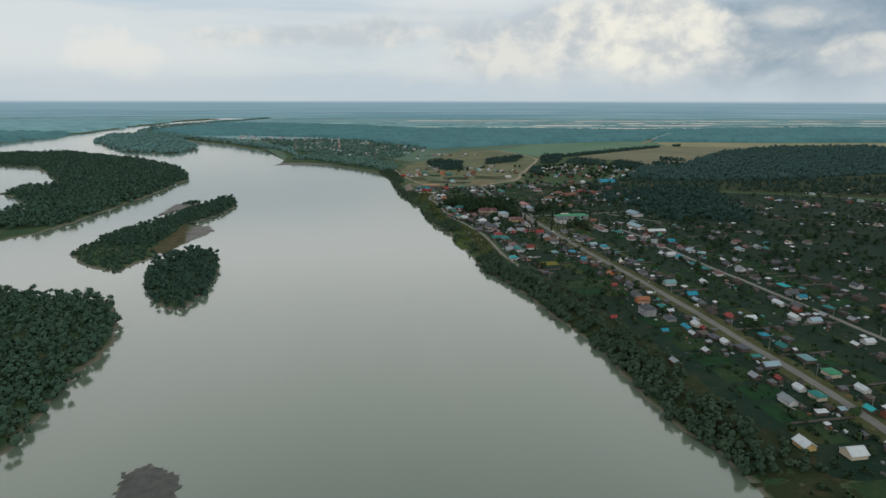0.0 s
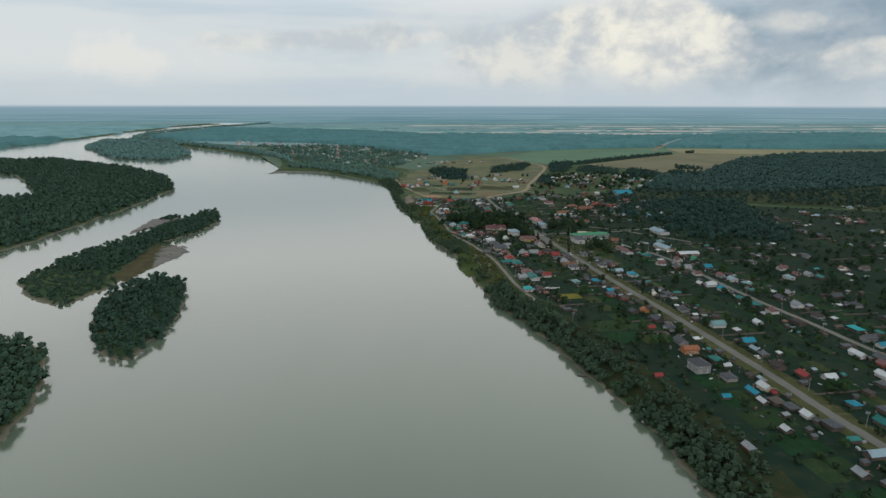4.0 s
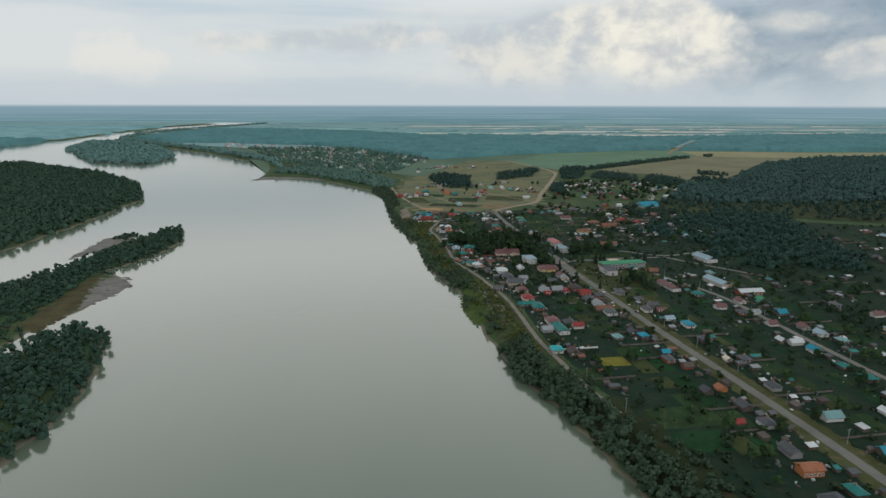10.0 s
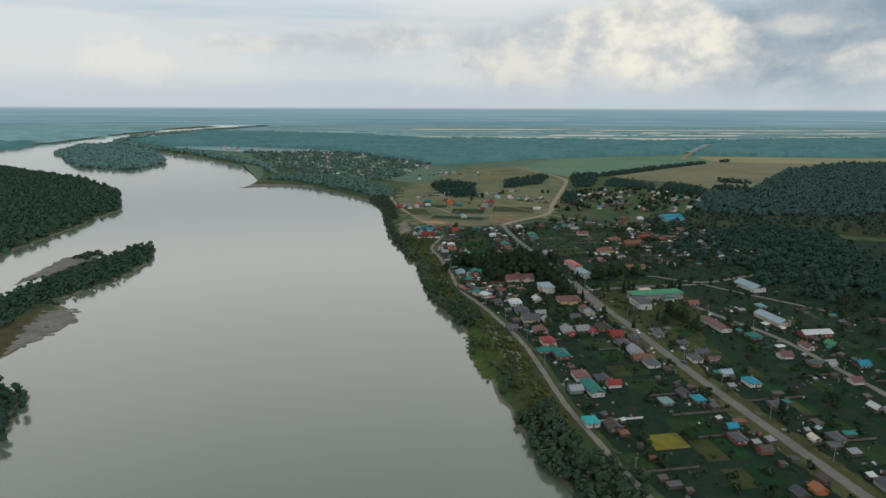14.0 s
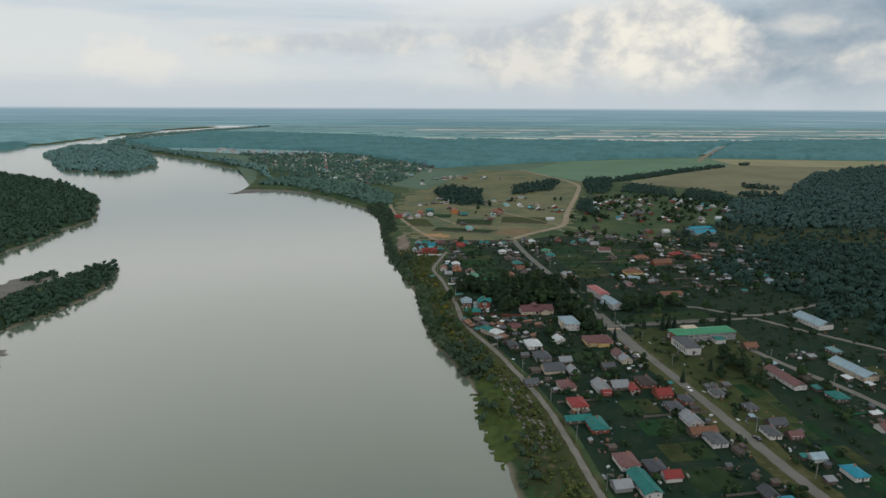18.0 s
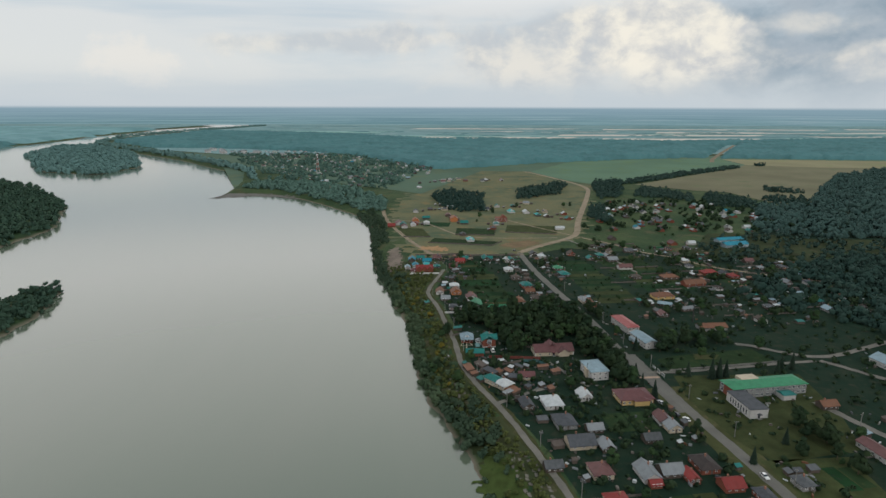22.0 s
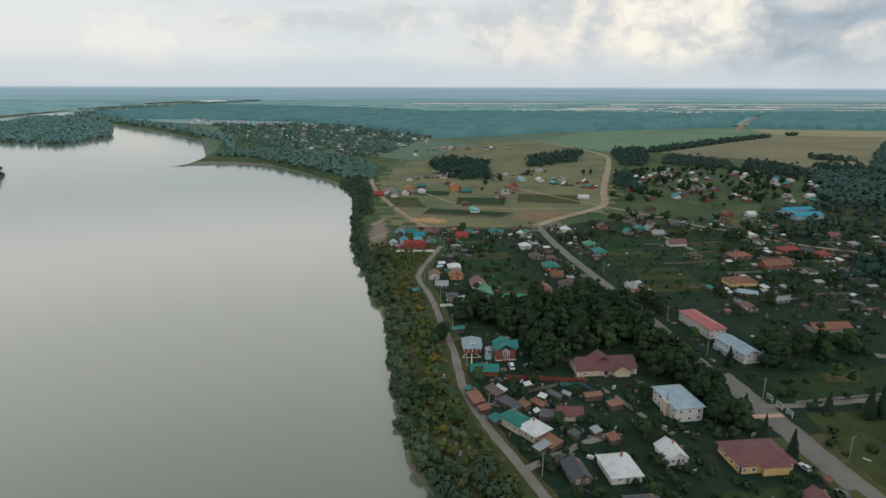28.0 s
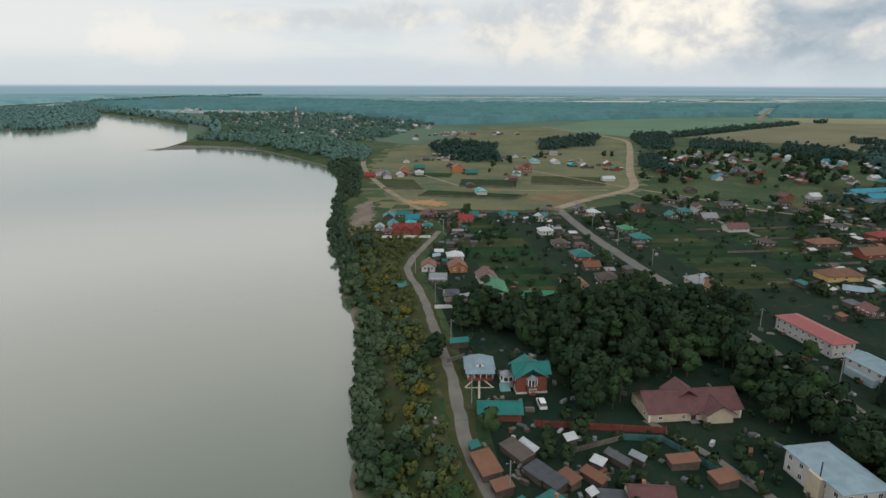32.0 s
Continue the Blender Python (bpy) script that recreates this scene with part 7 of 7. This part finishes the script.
woods("village_trees", "dark trees in the clearing east of the works", [q for q in scatter([(270, 1010), (333, 1040), (423, 1096), (462, 1040), (760, 935), (1100, 1200), (700, 1178), (523, 1146), (398, 1150), (340, 1180), (250, 1100)], 11, 49, 1, (), 0.85, clump=35, cut=-0.22) if clear(q[0], q[1], 3)], LEAF_EAST, 4.6, 6.5, 40, 1.2, 49, 0.2, 4)
woods("village_trees", "dark trees scattered through the eastern streets", [q for q in scatter([(330, 180), (900, 180), (900, 1000), (560, 820), (420, 780), (310, 840), (270, 700), (300, 450)], 14, 52, 1, (), 0.75, clump=60, cut=-0.1) if clear(q[0], q[1], 2)], LEAF_DARK, 4.2, 5.5, 50, 0.8, 52, 0.2, 4)
woods("village_trees", "round trees in the northern quarter", [q for q in scatter([(150, 1180), (420, 1180), (430, 1440), (330, 1440), (240, 1420)], 12, 53, 1, (), 0.7, clump=40, cut=0.0) if clear(q[0], q[1], 2)], LEAF_DARK, 4.6, 6.0, 70, 1.2, 53, 0.2, 5)
COPSES = ((54, [(-40, 1452), (-18, 1521), (44, 1501), (41, 1330), (10, 1322), (-18, 1345)]), (55, [(102, 1440), (105, 1526), (203, 1655), (214, 1625), (176, 1500)]), (56, [(318, 1632), (345, 1695), (520, 1855), (690, 2002), (702, 1975), (520, 1815), (400, 1695)]), (57, [(267, 1663), (335, 1700), (300, 1560), (270, 1470), (232, 1450)]), (58, [(300, 1490), (345, 1590), (402, 1497), (380, 1432)]), (59, [(440, 1520), (473, 1420), (446, 1362), (390, 1378), (402, 1450)]),
          (81, [(550, 1575), (614, 1552), (604, 1522), (556, 1540)]), (82, [(500, 1470), (562, 1452), (548, 1398), (498, 1408)]), (83, [(180, 1236), (184, 1290), (205, 1380), (224, 1380), (212, 1300), (204, 1240)]), (84, [(760, 2040), (790, 2050), (792, 2025), (766, 2020)]))
for seed, poly in COPSES:
    woods("copse", "dark copse at the edge of the fields", scatter(poly, 8, seed, 0), LEAF_EAST, 5.6, 8.0, 70, 0.8, seed, 0.2, 5, lift_normals=0.5)
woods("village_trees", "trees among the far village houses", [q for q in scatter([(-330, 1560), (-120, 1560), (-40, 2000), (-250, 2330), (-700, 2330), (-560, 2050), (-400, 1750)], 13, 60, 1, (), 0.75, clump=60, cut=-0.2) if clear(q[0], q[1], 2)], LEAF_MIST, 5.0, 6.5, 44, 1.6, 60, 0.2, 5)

# ---------------------------------------------------------------- commons and details
drape("clay_heap", [(-36, 1086), (-10, 1082), (-6, 1096), (-22, 1104), (-38, 1098)], 0.25, EARTH, "bare orange clay heap on the common", "earth")
drape("clay_ground", [(48, 1106), (66, 1098), (96, 1120), (84, 1138), (62, 1128)], 0.2, BARE_EARTH, "bare brown earth on the common", "earth")
drape("slab_bank", [(-62, 1000), (-50, 1012), (-53, 1060), (-60, 1100), (-70, 1082), (-66, 1040)], 0.2, BROWN_BANK, "brown eroded bank with broken rubble", "bank")
fence(-40, 1062, 66, 1064, BOARD, 1.6)
fence(-7, 887, 9, 889, FRAME, 1.6, "long white panel fence along the garden")
for x, y, roof, l, w, rot in ((-42, 1040, "blue", 11, 8, 94), (-27, 1034, "blue", 10, 8, 4), (-34, 1046, "teal", 9, 7, 94), (31.5, 899, "green", 17, 4, 92), (-18, 1048, "pink", 9, 8, 4), (8, 1046, "teal", 12, 7, 92), (32, 1046, "teal", 12, 7, 92), (50, 1040, "white", 9, 7, 4)):
    house(x, y, roof, l, w, "g", "wood" if roof != "white" else "white", rot)
shed(-21, 909, "teal", 6, 4, 20)
fence(-41, 992, -14, 994, FRAME, 1.5, "white picket fence before brick houses")
reed_mat = material("bright_reeds", (0.048, 0.068, 0.020), 0.95, scale=0.2, fine=3, vary=0.35, bump=0.6, blotch=(0.03, 0.05, 0.015))
drape("reed_bed", [(20, 622), (31, 628), (30, 665), (24, 705), (15, 714), (10, 690), (13, 655)], 0.25, reed_mat, "bright green reeds at the water's edge", "reeds", 2.0)

# broken concrete slabs on the bank
slab_rng = random.Random(31)
SLAB = material("weathered_slab", (0.13, 0.12, 0.10), 0.9, vary=0.35, blotch=(0.07, 0.07, 0.05))
slab_me = [Build().add([(-1.4, -0.7, 0), (1.4, -0.75, 0), (1.3, 0.7, 0), (-1.45, 0.65, 0), (-1.35, -0.65, 0.22), (1.35, -0.7, 0.22), (1.25, 0.65, 0.22), (-1.4, 0.6, 0.22)], BOX_F).mesh("slab", SLAB), Build().add([(-1.0, -0.8, 0), (1.1, -0.6, 0), (0.9, 0.8, 0), (-0.7, 0.7, 0), (-0.95, -0.75, 0.2), (1.05, -0.55, 0.2), (0.85, 0.75, 0.2), (-0.65, 0.65, 0.2)], BOX_F).mesh("slab", SLAB)]
for label, spots in (("rows of broken concrete slabs on the grassy bank", [(25 + (k % 4) * 3.1 + (k // 4) * 0.5, 706 - (k // 4) * 3.4) for k in range(92)]), ("scattered concrete slabs on the overgrown bank", [(slab_rng.uniform(-8, 0) - (y - 780) * 0.16 + (4 if y < 800 else 2), y) for y in [slab_rng.uniform(745, 905) for _ in range(60)]])):
    rev = thing("slab_revetment", spots[0][0], spots[0][1], at_ground(*spots[0]), 0, label, "slabs")
    z0 = rev.location.z
    for x, y in spots:
        if slab_rng.random() < 0.75:
            x, y = x + slab_rng.uniform(-0.8, 0.8), y + slab_rng.uniform(-0.8, 0.8)
            z = at_ground(x, y)
            lean = math.degrees(math.atan2(at_ground(x + 1, y) - at_ground(x - 1, y), 2))
            part("slab", slab_rng.choice(slab_me), rev, "", Matrix.Translation((x - spots[0][0], y - spots[0][1], z - z0 + 0.02)) @ pose(0, 0, 0, slab_rng.uniform(-5, 5), -lean, slab_rng.uniform(88, 112)))
mast = thing("chimney_mast", 168, 874, 5, 0, "tall thin dark boiler chimney", "chimney")
n = 8
part("stack", mesh_of("stack", [(r * math.cos(k * math.tau / n), r * math.sin(k * math.tau / n), z) for r, z in ((0.45, 0), (0.3, 13)) for k in range(n)], [(k, (k + 1) % n, n + (k + 1) % n, n + k) for k in range(n)] + [tuple(range(n, 2 * n))], material("soot_steel", (0.03, 0.03, 0.03), 0.7)), mast)
woods("village_trees", "dark leafy trees and bushes crowding the yards", [q for q in scatter([(26, 746), (60, 715), (100, 705), (112, 745), (104, 775), (88, 800), (64, 806), (40, 808), (12, 800), (16, 775)], 5.0, 66, 0, (), 0.62, size=(0.45, 1.15)) if clear(q[0], q[1], 1.3)], LEAF_DARK, 2.4, 3.6, 160, 0.30, 66, 0.2, 6)
woods("village_trees", "dark garden trees between the village houses", [q for q in scatter([(150, 200), (140, 300), (120, 400), (95, 490), (62, 600), (45, 705), (20, 780), (20, 800), (0, 900), (-8, 1050), (250, 1060), (330, 900), (320, 250)], 11.5, 63, 1, (), 0.42) if clear(q[0], q[1], 1.6)], LEAF_DARK, 2.6, 3.4, 44, 0.66, 63, 0.2, 5)
woods("village_trees", "dark trees between the northern gardens", [q for q in scatter([(60, 900), (330, 880), (340, 1060), (150, 1140), (80, 1050)], 9, 64, 1, (), 0.8, clump=28, cut=0.12) if clear(q[0], q[1], 2)], LEAF_DARK, 3.6, 5.2, 70, 0.85, 64, 0.2, 5)
patch("sports_ground", [(122, 808), (134, 814), (176, 824), (186, 827), (192, 806), (124, 792)], 0.09, LAWN, "mown sports ground beside the school lane", "lawn")
patch("gravel_yard", [(147, 817), (162, 816), (158, 810), (145, 809)], 0.13, VERGE, "worn gravel end of the sports ground", "yard")
patch("school_lawn", [(122, 752), (129, 718), (138, 700), (182, 712), (192, 745), (196, 790), (124, 786)], 0.08, DRY_BED, "wide olive lawn round the school", "lawn")
patch("school_lawn", [(143, 640), (134, 690), (132, 702), (172, 706), (170, 650)], 0.08, DRY_BED, "rough grass south of the school", "lawn")
fence(124, 792, 192, 806, CONCRETE, 1.2, "low pale concrete fence by the sports ground")


def utility_pole(x, y, rot):
    t = thing("utility_pole", x, y, at_ground(x, y), rot, "grey concrete utility pole with a crossarm", "pole", "street poles")
    part("pole", shared("pole", lambda: Build().box(-0.11, 0.11, -0.11, 0.11, -0.3, 8.2).mesh("pole", CONCRETE)), t)
    part("crossarm", shared("crossarm", lambda: Build().box(-0.9, 0.9, -0.05, 0.05, 7.5, 7.62).mesh("crossarm", BOARD)), t)
    for k in (-0.8, 0.0, 0.8):
        part("insulator", shared("insulator", lambda: Build().box(-0.05, 0.05, -0.05, 0.05, 7.62, 7.82).mesh("insulator", FRAME)), t, "", pose(k, 0, 0))


for line, side in ((MAIN, 6.5), (LANE, 3.6), (SECOND, -4.2)):
    for x, y, a in along(line, 38.0):
        if 230 < y < 1060:
            utility_pole(x - math.sin(a) * -side, y + math.cos(a) * -side, math.degrees(a) - 90)


def billboard(x, y, rot):
    t = thing("billboard", x, y, at_ground(x, y), rot, "white-framed roadside notice board on posts", "billboard", "notice boards")
    part("panel", shared("bb_panel", lambda: Build().box(-1.5, 1.5, -0.04, 0.04, 1.0, 2.3).mesh("panel", material("notice_panel", (0.20, 0.22, 0.22), 0.6))), t, "faded notice panel")
    part("border", shared("bb_frame", lambda: Build().box(-1.65, 1.65, -0.06, 0.06, 2.3, 2.42).box(-1.65, 1.65, -0.06, 0.06, 0.88, 1.0).box(-1.65, -1.5, -0.06, 0.06, 0.9, 2.4).box(1.5, 1.65, -0.06, 0.06, 0.9, 2.4).mesh("border", FRAME)), t, "white board frame")
    for k in (-1.4, 1.4):
        part("post", shared("bb_post", lambda: Build().box(-0.05, 0.05, -0.05, 0.05, -0.2, 0.9).mesh("post", FRAME)), t, "", pose(k, 0, 0))


for k in range(3):
    billboard(116.5 - 0.9 * (k - 1), 783.5 + 5.2 * k, 100)
for q, m, w in (([(-30, 1120), (40, 1108), (52, 1128), (-24, 1146)], LAWN, "green fenced meadow on the common"), ([(-60, 1150), (-28, 1150), (-40, 1200), (-70, 1205)], DRY_BED, "fallow garden plot on the common"), ([(0, 1165), (46, 1160), (50, 1200), (2, 1205)], LAWN, "green garden plot on the common"), ([(60, 1180), (120, 1170), (130, 1220), (66, 1226)], DRY_BED, "fallow plot beside the dirt road"), ([(-40, 1215), (-8, 1212), (-6, 1240), (-44, 1242)], SOIL, "dark vegetable plot on the common")):
    patch("common_plot", q, 0.12, m, w, "garden")
ribbon("path_common", [(-90, 1262), (-40, 1240), (-18, 1200), (10, 1150), (60, 1146), (120, 1152)], 3.0, 0.16, DIRT, "faint dirt path over the common", "path", 0.5)
ribbon("path_common", [(62, 1270), (100, 1215), (141, 1160)], 3.0, 0.16, DIRT, "faint dirt path to the road fork", "path", 0.5)
for a in ((-30, 1120, 40, 1108), (40, 1108, 52, 1128), (-60, 1150, -28, 1150), (0, 1165, 46, 1160), (46, 1160, 50, 1200), (60, 1180, 120, 1170)):
    fence(*a, BOARD, 1.4)
walkway = patch("crosswalk", [(104.5, 781.2), (115.5, 782.6), (115.2, 785), (104.2, 783.6)], 0.2, material("crossing_paint", (0.34, 0.24, 0.17), 0.8, vary=0.3, ribs=0.8), "worn reddish crossing on the main street", "crosswalk")

for x, y, rot, c, w in ((106, 753, 15, "silver", "silver hatchback"), (101.5, 760, 100, "white", "white car"), (110, 741, 15, "dark", "dark car"), (113, 736, 15, "white", "white car"), (141, 640, 14, "dark", "dark car"), (128, 690, 190, "white", "white car"), (190, 430, 10, "white", "white car"), (62, 1085, 30, "dark", "dark car")):
    car(x, y, rot, c, w)
b = thing("rowing_boat", 80, 414, 0.0, 70, "dark rowing boat moored at the bank", "boat")
hull = [(-0.6, -3, 0.5), (0.6, -3, 0.5), (0.9, 0, 0.5), (0, 3.4, 0.7), (-0.9, 0, 0.5), (-0.4, -2.8, -0.1), (0.4, -2.8, -0.1), (0.5, 0, -0.1), (0, 2.8, 0.0), (-0.5, 0, -0.1)]
part("hull", mesh_of("hull", hull, [(0, 1, 6, 5), (1, 2, 7, 6), (2, 3, 8, 7), (3, 4, 9, 8), (4, 0, 5, 9), (5, 6, 7, 8, 9)], BOARD), b)
part("thwart", Build().box(-0.7, 0.7, -0.8, -0.5, 0.35, 0.42).mesh("thwart", BOARD), b)
